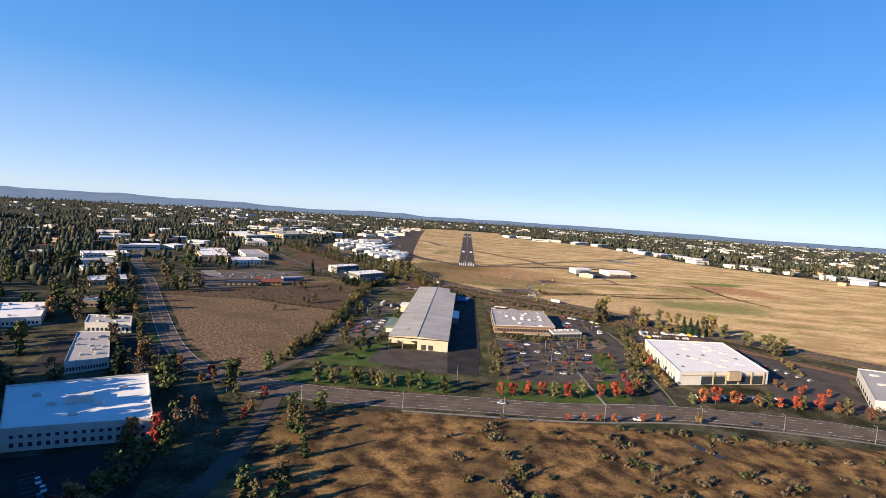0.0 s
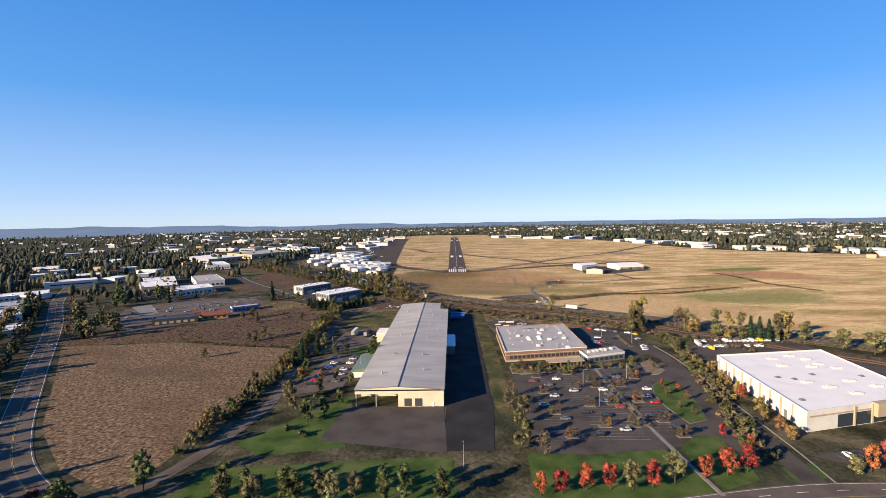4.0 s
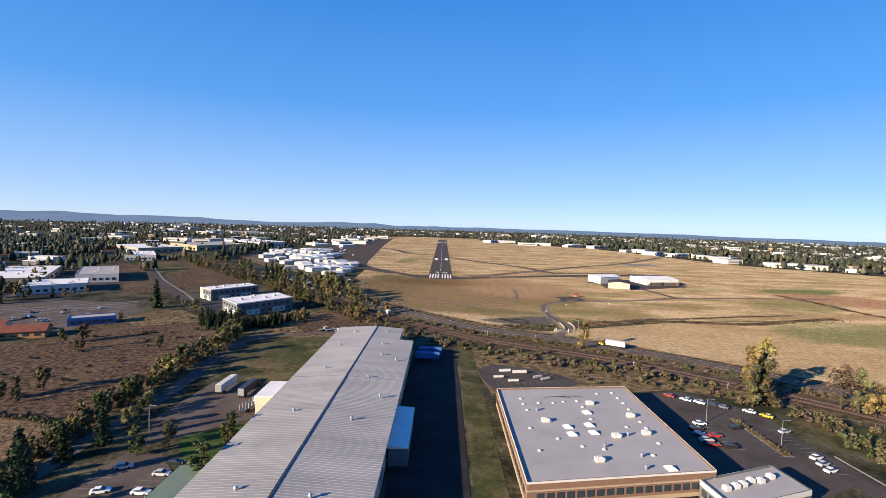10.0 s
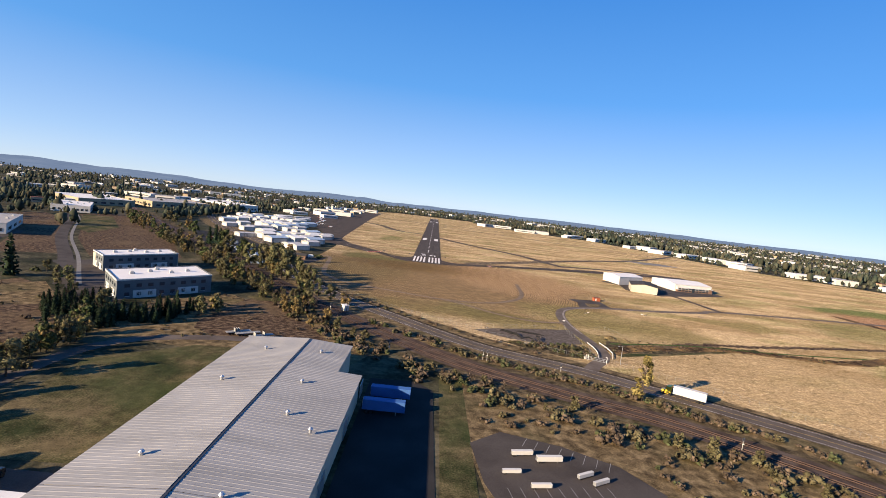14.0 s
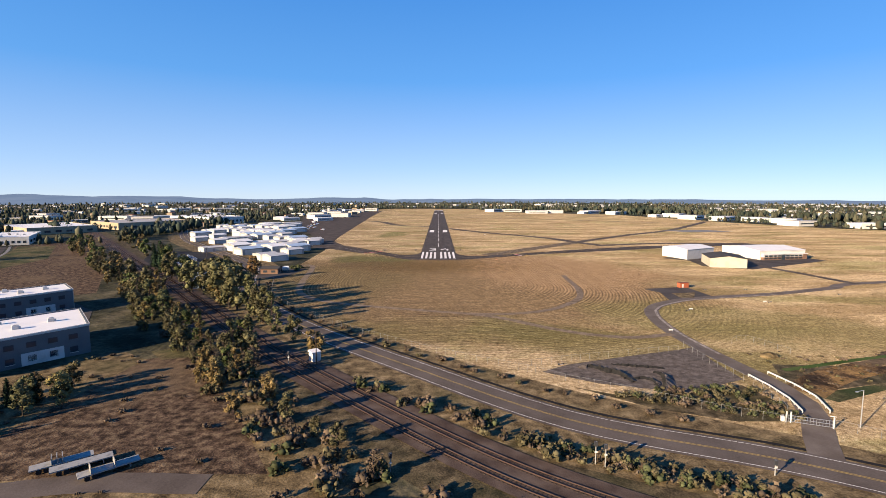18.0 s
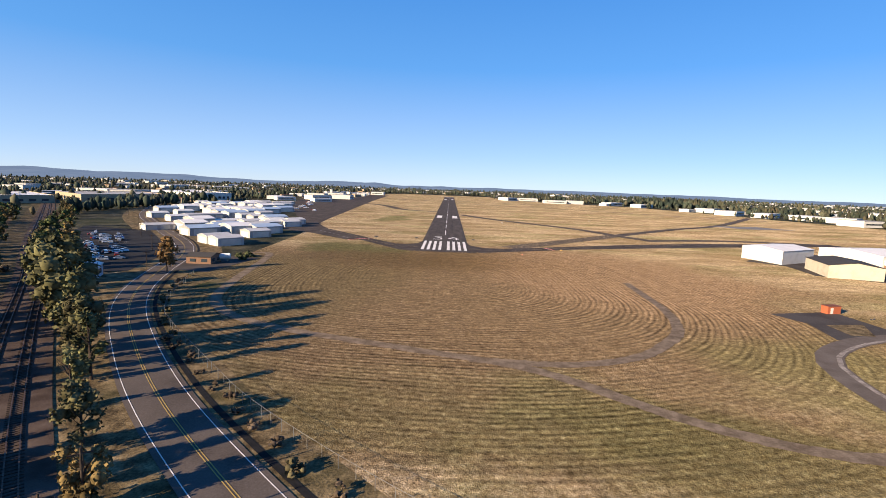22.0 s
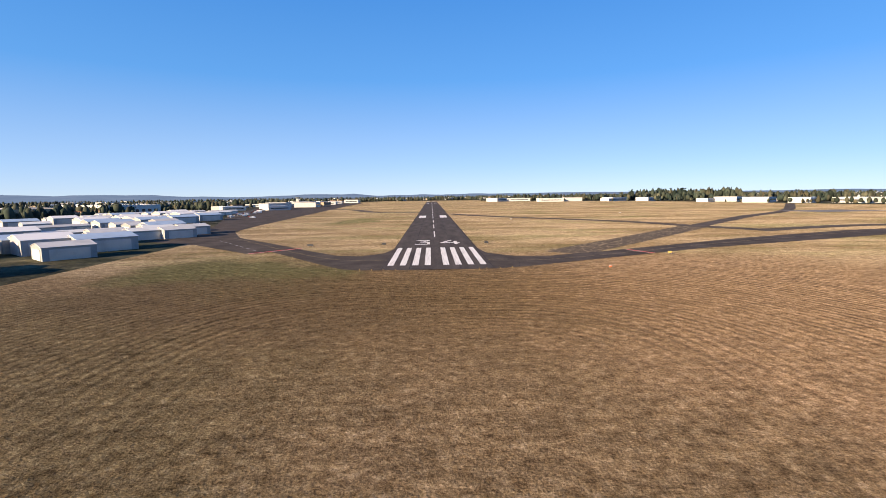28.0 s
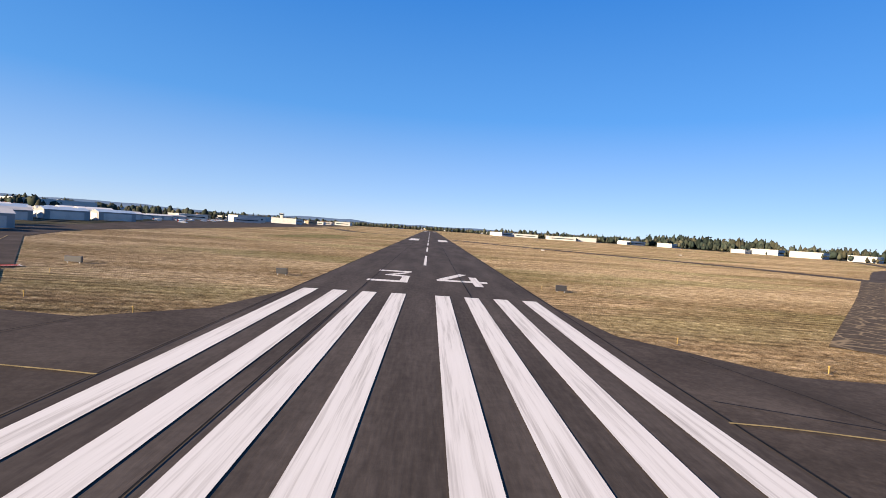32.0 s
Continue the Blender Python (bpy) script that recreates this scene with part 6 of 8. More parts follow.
gen = random.Random(11)
TREES = {}
KINDS = {"round_green": ("round", "green", "round green leafy tree"), "round_olive": ("round", "olive", "olive green leafy tree turning yellow"), "round_orange": ("round", "orange_leaf", "orange autumn tree"), "round_red": ("round", "red", "bright red autumn maple tree"),
         "round_yellow": ("round", "yellow", "yellow autumn tree"), "poplar_yellow": ("poplar", "yellow", "tall yellow poplar tree"), "poplar_olive": ("poplar", "olive", "tall olive poplar tree"), "conifer": ("conifer", "conifer", "dark green conifer tree"), "round_brown": ("round", "brown_leaf", "thin brown half-bare tree"), "bush_green": ("bush", "dark_brush", "dense green shrub"), "bush_brown": ("bush", "brown_leaf", "brown bramble bush"), "bush_olive": ("bush", "brush", "olive shrub turning yellow")}
for key, (shape, mt, lb) in KINDS.items():
    for v in range(4):
        h = 10.0 if shape != "bush" else 2.0
        t = Matrix()
        tm = bpy.data.meshes.new("trunk")
        b = trunk_mesh(0.22 if shape != "bush" else 0.06, h * (0.85 if shape != "conifer" else 0.97), 7 if v < 2 else 2, gen, 0.5)
        b.to_mesh(tm)
        b.free()
        tm.materials.append(M["bark"])
        cm = crown_mesh(shape, h, gen, 0.5 if key == "round_brown" else 1.0, v > 1)
        cm.materials.append(M[mt])
        TREES[key, v] = (tm, cm, h, lb)


JOINED = []


def tree(kind, x, y, h, where="", solo=True):
    if where == "in the railway tree belt" and x < -150 or where == "along the avenue" and x < -100:
        solo = False
    if kind.startswith("bush"):
        h = min(h, 2.0 + 0.25 * (h % 1.0))
    v = gen.randint(0, 1) + (0 if solo or (x > -150 and -300 < y < -120) else 2)
    tm, cm, h0, lb = TREES[kind, v]
    if "island" in where or "on the roadside lawn" in where and "red" in kind or "car park" in where:
        h *= 1.15
    elif not where.startswith("far"):
        h *= 1.45
    s = h / h0
    if kind.startswith("bush"):
        v = 2 + v % 2
    if kind.startswith("bush") or not solo:
        JOINED.append((kind, v, x, y, s * gen.uniform(0.9, 1.15), s, gen.uniform(0, math.tau)))
        return None
    root = new("bush" if kind.startswith("bush") else "tree")
    root.matrix_basis = Matrix.LocRotScale((x, y, 0), Euler((0, 0, gen.uniform(0, math.tau))), (s * gen.uniform(0.9, 1.15), s * gen.uniform(0.9, 1.15), s))
    for nm, me in (("trunk", tm), ("crown", cm)):
        o = new(nm, me)
        o.parent = root
    return tagged(root, lb + (" " + where if where else ""), "bush" if kind.startswith("bush") else "tree")


def along(pts, n, jitter):
    line = smooth(pts, 2)
    for i in range(n):
        p = line[int((i + gen.uniform(0.2, 0.8)) / n * (len(line) - 1))]
        yield p.x + gen.uniform(-jitter, jitter), p.y + gen.uniform(-jitter, jitter)


# red maples in front of the car park
for i, (x, y) in enumerate([(20, -630), (27, -629), (35.5, -627), (43, -627), (50, -627), (57, -626), (65, -624), (76.5, -621), (85, -619), (92.7, -617)]):
    tree("round_red" if i not in (4, 6) else "round_olive", x, y, 7.6 + gen.uniform(-0.9, 0.9), "on the roadside lawn")
for x, y in ((99, -590), (104, -600)):
    tree("round_red", x, y, 5, "at the car park edge")
for i, (x, y) in enumerate(along([(126, -618), (190, -614), (225, -622), (262, -640)], 20, 2)):
    tree(gen.choice(("round_red", "round_orange", "round_olive", "round_orange", "round_green", "round_brown")), x, y, gen.uniform(5, 7.5), "along the avenue")
for x, y in along([(124, -602), (128, -570), (136, -530), (139, -506)], 9, 1):
    tree(gen.choice(("round_orange", "round_yellow", "round_red")), x - 2, y, gen.uniform(4, 5.5), "beside the warehouse wall")
for x, y in ((51, -656), (59.4, -655), (67, -654), (74.7, -653), (89.5, -650), (98.4, -648), (118.7, -646)):
    tree("round_red" if x < 110 else "round_yellow", x, y, gen.uniform(3.6, 4.4), "on the roadside lawn")
for i in range(10):
    tree("round_yellow" if i % 3 == 0 else "bush_olive" if i % 3 == 1 else "round_olive", 244.8 - 1.25 * i, -498 - 5.6 * i, gen.uniform(3.4, 4.4), "at the car park edge")
for x, y in ((198.7, -576.2), (200.3, -583), (207, -588), (212.8, -582.4), (222, -590)):
    tree("round_orange" if x < 206 else "round_red", x, y, gen.uniform(4.6, 5.6), "at the warehouse car park")
for x, y, h, k in ((-116.6, -655.7, 11.5, "round_green"), (-156.5, -635.8, 6, "round_orange"), (-133.8, -642.2, 5, "round_orange"), (-185.5, -625.8, 6.5, "round_orange"), (-157.9, -654.8, 7, "round_green"), (-160.8, -642.7, 5.5, "round_brown"), (-119.6, -686, 5.5, "round_brown"), (-130.3, -679.3, 4.5, "round_orange")):
    tree(k, x, y, h, "by the road junction")
for x, y in ((-80.3, -634), (-70.8, -633.5), (-60.8, -632.5), (-51.2, -629.5)):
    tree(gen.choice(("round_green", "round_olive")), x, y, gen.uniform(6, 7.5), "on the roadside lawn")
# car park islands
for i, (x0, y0) in enumerate(ISLES):
    for s in (-1.6, 1.5):
        tree(("round_brown", "round_brown", "round_orange", "round_brown", "round_olive")[(i * 2 + (s > 0)) % 5], x0 + s, y0 + gen.uniform(-0.3, 0.3), gen.uniform(3.2, 5.0), "on a car park island")
for x, y, k in ((99, -534, "round_red"), (104, -540, "round_red"), (103, -552, "round_orange"), (97, -545, "round_olive"), (95, -562, "round_olive"), (98, -570, "round_brown"), (108, -496, "round_brown"), (106, -506, "round_brown")):
    tree(k, x, y, gen.uniform(3.4, 4.6), "on a car park lawn")
for x, y in along([(30, -500), (60, -506), (92, -500), (104, -486)], 16, 3):
    tree(gen.choice(("round_olive", "round_green", "bush_green", "round_brown", "bush_olive")), x, y, gen.uniform(2.4, 4.5), "before the brick building")
# hedge between car park and warehouse
for x, y in along([(143, -424), (134, -478), (123, -524), (111, -568), (102, -606)], 150, 4.5):
    tree(gen.choice(("bush_olive", "bush_green", "round_green", "bush_olive", "bush_brown", "bush_green", "round_olive")), x + 3, y, gen.uniform(1.6, 3.7), "in the hedge", False)
for x, y in ((137, -482), (136, -491), (136, -500), (134, -510), (130, -522), (130, -530), (127, -540), (125, -552)):
    tree("round_yellow", x, y, gen.uniform(3.0, 4.0), "beside the warehouse at the car park")
for i in range(14):
    tree("bush_olive" if i % 4 else "bush_brown", 112 + gen.uniform(-0.7, 0.7), -428 - 2 * i, 0.9, "", False)
for i in range(34):
    tree(gen.choice(("bush_brown", "bush_brown", "bush_olive")), 73.8 + gen.choice((-1.2, 1.2)) + gen.uniform(-0.3, 0.3), -524 - 1.7 * i, gen.uniform(0.6, 1.0), "", False)
for i in range(46):
    tree(gen.choice(("bush_green", "bush_olive", "bush_green", "bush_brown", "conifer")), gen.uniform(27, 62), gen.uniform(-509, -494), gen.uniform(0.7, 1.9), "", False)
# big poplars by the railway
for x, y, h, k in ((131, -408, 15, "poplar_yellow"), (134, -412, 13, "poplar_olive"), (127, -414, 12, "poplar_olive"), (140, -400, 17, "poplar_yellow"), (137, -396, 14, "poplar_olive"), (162, -414, 13, "round_brown"), (166, -418, 12, "poplar_olive"), (170, -421, 11, "round_yellow"), (180, -434, 14, "poplar_olive"), (186, -438, 13, "poplar_yellow"), (194, -440, 13, "poplar_olive"), (199, -442, 12, "conifer"), (204, -444, 12, "conifer"), (209, -446, 11, "conifer"), (214, -446, 13, "poplar_olive"), (220, -444, 14, "poplar_yellow"), (225, -442, 13, "poplar_yellow"), (232, -448, 10, "round_olive"), (84, -330, 11, "poplar_yellow"), (240, -470, 10, "round_olive"), (250, -482, 11, "round_olive"), (256, -490, 10, "round_green"), (246, -500, 9, "round_olive")):
    tree(k, x, y, h, "beside the railway")
# lawn before the long hall
for x, y in along([(-84, -630), (-40, -632), (-8, -632)], 9, 1.2):
    tree(gen.choice(("round_green", "round_olive", "round_green")), x, y, gen.uniform(6, 8), "on the roadside lawn")
for x, y in ((-78, -580), (-72, -572), (-66, -566), (-82, -560), (-88, -548), (-70, -586), (-62, -552), (-66, -538), (-76, -544), (-63, -522), (-58, -482), (-60, -462), (-78, -462), (-84, -468), (-92, -516), (-94, -500), (-84, -500)):
    tree(gen.choice(("round_green", "round_olive", "bush_green", "round_green")), x, y, gen.uniform(4, 8), "on the lawn by the hall")
tree("conifer", -100, -488, 12, "beside the drive")
tree("conifer", -98, -462, 9, "beside the drive")
for x, y in ((18, -560), (20, -578), (22, -592), (17, -600), (24, -566), (21, -545), (26, -604)):
    tree(gen.choice(("round_olive", "round_brown", "round_green")), x, y, gen.uniform(6, 9), "between hall yard and car park")
# hedgerow round the meadow
for x, y in along([(-112, -596), (-110, -560), (-107, -520), (-106, -478)], 26, 2.5):
    tree(gen.choice(("round_olive", "bush_green", "round_yellow", "bush_olive", "round_olive")), x, y, gen.uniform(3, 7), "in the meadow hedgerow")
for x, y in along([(-108, -470), (-110, -430), (-112, -390), (-112, -340), (-128, -292)], 34, 3):
    tree(gen.choice(("round_olive", "bush_olive", "round_olive", "round_yellow", "bush_olive", "round_green")), x, y, gen.uniform(4.5, 8), "in the meadow hedgerow")
for x, y, h in ((-190, -345, 7), (-196, -352, 6), (-150, -420, 7), (-158, -430, 5), (-170, -470, 5), (-206, -290, 4), (-140, -360, 6)):
    tree("round_olive", x, y, h, "standing in the brown meadow")
# pines by the offices
for x, y in along([(-148, -288), (-128, -308), (-108, -298), (-101, -272)], 60, 7):
    tree("conifer", x, y, gen.uniform(3.6, 6.2), "in the grove by the offices")
for x, y in along([(-206, -232), (-186, -240), (-168, -262), (-150, -282)], 16, 3):
    tree(gen.choice(("conifer", "round_olive", "bush_green")), x, y, gen.uniform(3, 6), "beside the office lot")
for x, y in ((-92, -272), (-88, -278), (-95, -265)):
    tree("round_olive", x, y, 5, "beside the bramble patch")
# belt along the railway and the airport road
for x, y in along([(-50, -252), (-78, -222), (-108, -190), (-150, -132), (-215, -62), (-300, 36), (-380, 140)], 62, 7):
    tree(gen.choice(("round_olive", "poplar_olive", "round_green", "poplar_yellow", "poplar_olive", "bush_green")), x - 6, y - 4, gen.uniform(5.5, 9.5), "in the railway tree belt")
for x, y, h, k in ((-64, -204, 9, "poplar_olive"), (-69, -199, 10, "poplar_olive"), (-79, -188, 12, "poplar_olive"), (-76, -192, 11, "poplar_olive"), (-88, -178, 15, "round_olive"), (-93, -174, 14, "poplar_olive"), (-99, -166, 16, "round_olive"), (-103, -160, 12, "round_yellow"), (-49, -226, 7, "round_olive"), (-38, -240, 7, "round_yellow"), (-118, -146, 12, "poplar_olive"), (-128, -138, 12, "round_olive"), (-140, -122, 12, "round_green"), (-160, -98, 12, "round_olive"), (-170, -84, 13, "round_green"), (-111, -98, 10, "round_orange"), (-180, -70, 13, "conifer"), (-190, -56, 14, "conifer"), (-200, -46, 12, "conifer"), (-58, -216, 7, "poplar_olive"), (-110, -152, 14, "round_olive")):
    tree(k, x, y, h, "between railway and road")
# scrub beside the railway
for x, y in along([(-70, -246), (-44, -272), (-10, -308), (20, -330), (50, -348), (90, -368), (126, -396)], 70, 5):
    tree(gen.choice(("bush_brown", "bush_green", "bush_olive", "round_olive", "bush_brown", "round_brown")), x, y, gen.uniform(1.6, 4.2), "beside the railway", False)
for x, y in along([(-20, -264), (20, -296), (60, -318), (100, -342), (140, -370), (190, -420)], 40, 3):
    tree(gen.choice(("bush_brown", "bush_green", "bush_olive", "bush_olive")), x, y, gen.uniform(1.4, 2.8), "between railway and road")
for x, y in along([(-98, -104), (-84, -146), (-60, -182), (-34, -212), (20, -262), (60, -288)], 36, 1.2):
    tree(gen.choice(("bush_brown", "bush_brown", "bush_olive")), x, y, gen.uniform(0.8, 1.5), "on the road verge")
for x, y in along([(-96, -62), (-100, -50), (-92, -54)], 8, 2):
    tree("bush_green", x, y, gen.uniform(2, 3.4), "by the fuel yard")
# town side, in shade
CITY = []
while len(CITY) < 250:
    x, y = gen.uniform(-520, -100), gen.uniform(-800, -240)
    if inside((x, y), MEADOW) or (-240 < x < -185 and -640 < y < -555) or any(inside((x, y), L[1]) for L in LOTS) or any(inside((x, y), P) for P in (LW, *(s[1] for s in SIDE))) or x > -110 + (y + 640) * 0.05:
        continue
    if min((Vector((x, y)) - q).length for q in smooth(MAIN, 20)) < 13 or y < -800 or (x > -270 and -610 < y < -260):
        continue
    if any((x - a) ** 2 + (y - b) ** 2 < 36 for a, b in CITY):
        continue
    CITY.append((x, y))
    tree(gen.choice(("conifer", "conifer", "round_green", "round_green", "round_olive", "round_orange", "round_brown")), x, y, gen.uniform(7, 15), "on the town side", False)
    if x > -180 and y > -265:  # no tall trees before the offices
        JOINED.pop()
for x, y in along([(-145, -645), (-170, -625), (-205, -590), (-262, -515), (-350, -395), (-450, -262)], 34, 1.5):
    tree(gen.choice(("round_orange", "round_brown", "round_brown", "round_olive", "round_green")), x - 15, y - 11, gen.uniform(5.5, 9), "along the avenue")
# scrub field before the avenue: thickets with gaps
count = 0
while count < 420:
    x, y = gen.uniform(10, 340), gen.uniform(-790, -660)
    if noise.noise(Vector((x * 0.03, y * 0.03, 5))) < 0.02:
        continue
    count += 1
    tree(gen.choice(("bush_brown", "bush_green", "bush_olive", "round_brown", "bush_brown", "round_olive")), x, y - (x > 200) * (x - 200) * 0.3, gen.uniform(1.3, 3.2), "in the scrub field", False)
setting("puddle", flat([(103, -669), (106, -669.5), (110, -675), (114, -681), (113, -682.5), (108, -677)], 0.05), paint("muddy_dark_water", (0.014, 0.014, 0.013), 0.35), "narrow dark puddle among the scrub", "water")
for x, y in along([(-440, -60), (-380, -150), (-330, -220), (-290, -190)], 26, 6):
    tree(gen.choice(("round_olive", "round_green", "conifer", "round_yellow")), x, y, gen.uniform(4, 8), "round the stores", False)


# leafy belt on the far side of the railway
for x, y in along([(-44, -262), (-75, -226), (-110, -182), (-160, -118), (-230, -36)], 30, 4.5):
    tree(gen.choice(("round_olive", "poplar_olive", "round_yellow", "poplar_olive", "round_olive")), x - 10, y - 9, gen.uniform(3.2, 6.5), "", False)
for x, y in along([(-50, -263), (-66, -241), (-84, -219), (-104, -195), (-130, -161), (-172, -110)], 36, 2.0):
    tree(gen.choice(("round_olive", "poplar_olive", "poplar_olive", "round_green", "poplar_yellow", "bush_green")), x - 1, y - 1, gen.uniform(3.0, 6.2), "", False)
# thick hedgerow between drive and meadow, and the pine grove
for x, y in along([(-110, -480), (-111, -430), (-114, -390), (-115, -345), (-130, -296)], 85, 3.5):
    tree(gen.choice(("round_olive", "round_green", "poplar_olive", "round_yellow", "round_olive")), x - 2, y, gen.uniform(3.0, 6.0), "", False)
for x, y in along([(-112, -600), (-110, -560), (-108, -520), (-107, -482)], 45, 3):
    tree(gen.choice(("round_olive", "round_green", "poplar_olive", "round_yellow", "bush_green")), x - 1, y, gen.uniform(2.2, 4.6), "", False)
for x, y in along([(-150, -286), (-130, -306), (-114, -301), (-104, -290)], 70, 8):
    tree("conifer", x, y, gen.uniform(4.5, 7.5) / 1.2, "", False)
for _ in range(190):
    x, y = gen.uniform(44, 83), gen.uniform(-285, -266)
    if y < -268 + 0.1 * (x - 60) and y > -272 - 0.42 * (x - 44):
        tree(gen.choice(("bush_brown", "bush_olive", "bush_olive", "bush_green")), x, y, gen.uniform(0.5, 1.3), "", False)
for x, y in along([(18, -294), (34, -303), (50, -310.5), (66, -318), (84, -330), (110, -348)], 150, 2.8):
    tree(gen.choice(("bush_brown", "bush_olive", "bush_olive", "bush_green")), x, y, gen.uniform(0.6, 1.5), "", False)
for _ in range(50):
    x, y = gen.uniform(98, 150), gen.uniform(-266, -236)
    tree(gen.choice(("bush_brown", "bush_brown", "bush_olive")), x, y, gen.uniform(0.3, 0.7), "", False)
# tall olive trees round the bramble patch
for x, y, h in ((-56, -269, 6.5), (-50, -262, 6), (-39, -279, 6), (-33, -285, 5), (-56, -245, 7), (-95, -214, 7), (-99, -272, 4.5), (-94, -268, 4), (-92, -274, 5), (-94, -282, 5.5), (-98, -276, 5), (-66, -254, 5), (-45, -284, 4.5)):
    tree(gen.choice(("round_olive", "poplar_olive", "round_olive", "round_yellow")), x, y, h, "round the bramble patch")
# large trees by the visitor car park
for x, y, h, k in ((-102, -472, 8, "conifer"), (-91, -517, 5.5, "round_orange"), (-79, -522, 5, "round_orange"), (-72, -517, 5, "round_olive"), (-76, -537, 5.5, "round_green"), (-116, -521, 5, "round_olive"), (-96, -452, 6, "round_olive"), (-98, -444, 5, "round_green"), (-100, -436, 5.5, "round_olive"), (-80, -458, 5, "round_brown"), (-62, -456, 4.5, "round_green"), (-112, -508, 5, "round_yellow"), (-110, -496, 6, "round_olive"), (-108, -486, 5, "round_olive"), (-114, -534, 5, "round_olive"), (-112, -546, 4.5, "round_yellow")):
    tree(k, x, y, h, "beside the visitor parking")
# trees round the distribution building and its lot
for x, y, h, k in ((-125, -641, 9, "round_green"), (-137, -649, 5, "round_orange"), (-138, -637, 5, "round_red"), (-162, -626, 5, "round_orange"), (-167, -635, 5.5, "round_brown"), (-110, -666, 5.5, "round_olive"), (-123, -679, 5, "round_orange"), (-134, -675, 4, "round_brown"), (-99, -659, 4.5, "round_red"), (-98, -677, 4.5, "round_orange"), (-98, -684, 4, "round_red"), (-111, -692, 4.5, "round_brown"), (-99, -705, 4, "round_orange"), (-122, -707, 5, "round_green"), (-114, -709, 5, "round_olive"), (-194, -614, 5.5, "round_orange")):
    tree(k, x, y, h, "beside the shaded parking")
for side in (1, 1):
    for x, y in along([(-150, -640), (-176, -616), (-205, -580), (-262, -505), (-350, -385), (-450, -252)], 34, 1.2):
        tree(gen.choice(("poplar_olive", "round_orange", "poplar_olive", "round_brown", "round_green", "round_olive")), x - side * 7.5, y - side * 6, gen.uniform(4.5, 7), "", False)


# more belt, brush and bramble, joined
for x, y in along([(-50, -262), (-80, -236), (-110, -205), (-160, -140), (-225, -70), (-310, 28), (-390, 130)], 40, 8):
    tree(gen.choice(("round_olive", "round_green", "bush_green", "bush_olive", "round_brown", "bush_brown", "poplar_yellow")), x + 4, y + 4, gen.uniform(3, 8), "", False)
for x, y in along([(-60, -214), (-84, -188), (-108, -160), (-140, -122), (-180, -72), (-240, 10), (-330, 130), (-400, 240)], 34, 4):
    tree(gen.choice(("round_olive", "bush_green", "round_yellow", "bush_olive", "round_green")), x + 2, y + 2, gen.uniform(4, 11), "", False)
for x, y in along([(-70, -246), (-44, -272), (-10, -308), (20, -330), (50, -348), (90, -368), (126, -396), (190, -462)], 130, 9):
    tree(gen.choice(("bush_brown", "bush_green", "bush_olive", "bush_brown")), x - 2, y - 6, gen.uniform(1.0, 2.6), "", False)
for x, y in along([(-20, -262), (20, -296), (60, -318), (100, -342), (140, -370), (190, -420), (260, -480)], 75, 3.5):
    tree(gen.choice(("bush_brown", "bush_brown", "bush_green", "bush_olive")), x, y, gen.uniform(0.7, 1.9), "", False)
for _ in range(110):
    x, y = gen.uniform(-130, -12), gen.uniform(-326, -240)
    if inside((x, y), [(-62, -268), (-100, -236), (-124, -262), (-128, -310), (-60, -316), (-20, -316), (-10, -300)]):
        tree(gen.choice(("bush_brown", "bush_brown", "bush_olive")), x, y, gen.uniform(0.4, 0.9), "", False)
for _ in range(260):
    x, y = gen.uniform(-20, 340), gen.uniform(-830, -666)
    tree(gen.choice(("bush_brown", "bush_brown", "bush_olive", "bush_green")), x, y - (x > 190) * (x - 190) * 0.35, gen.uniform(0.6, 2.2), "", False)
for x, y in along([(-212, -424), (-175, -437), (-144, -444), (-120, -449), (-106, -457)], 90, 1.6):
    tree(gen.choice(("bush_brown", "bush_brown", "bush_olive", "bush_green")), x, y, gen.uniform(0.6, 1.5), "", False)
for x, y, h in ((-179, -361, 6.5), (-153, -429, 6), (-178, -366, 4), (-205, -415, 2.5), (-150, -432, 3.5)):
    tree("poplar_olive", x, y, h, "standing in the brown meadow")
for _ in range(150):
    x, y = gen.uniform(-262, -110), gen.uniform(-445, -262)
    if inside((x, y), MEADOW_N):
        tree(gen.choice(("bush_brown", "bush_brown", "bush_olive")), x, y, gen.uniform(0.4, 0.9) * gen.choice((1, 1, 1.8)), "", False)
for _ in range(170):
    x, y = gen.uniform(24, 150), gen.uniform(-412, -330)
    if inside((x, y), [(24, -406), (80, -398), (104, -394), (150, -416), (118, -374), (70, -352), (30, -334), (18, -330)]) and not (18 < x < 67 and -406 < y < -364):
        tree(gen.choice(("bush_brown", "bush_olive", "bush_green", "bush_brown")), x, y, gen.uniform(0.7, 1.8), "", False)
for x, y in along([(94, -270), (112, -258), (140, -248), (172, -240), (234, -241), (280, -228), (330, -210)], 190, 5):
    tree(gen.choice(("bush_brown", "bush_olive")), x, y, gen.uniform(0.25, 0.75), "", False)
# tall firs out of view, added to shade the distribution building from the south-west
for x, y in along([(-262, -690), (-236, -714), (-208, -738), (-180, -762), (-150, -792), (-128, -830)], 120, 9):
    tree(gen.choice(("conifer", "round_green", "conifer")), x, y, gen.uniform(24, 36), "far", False)
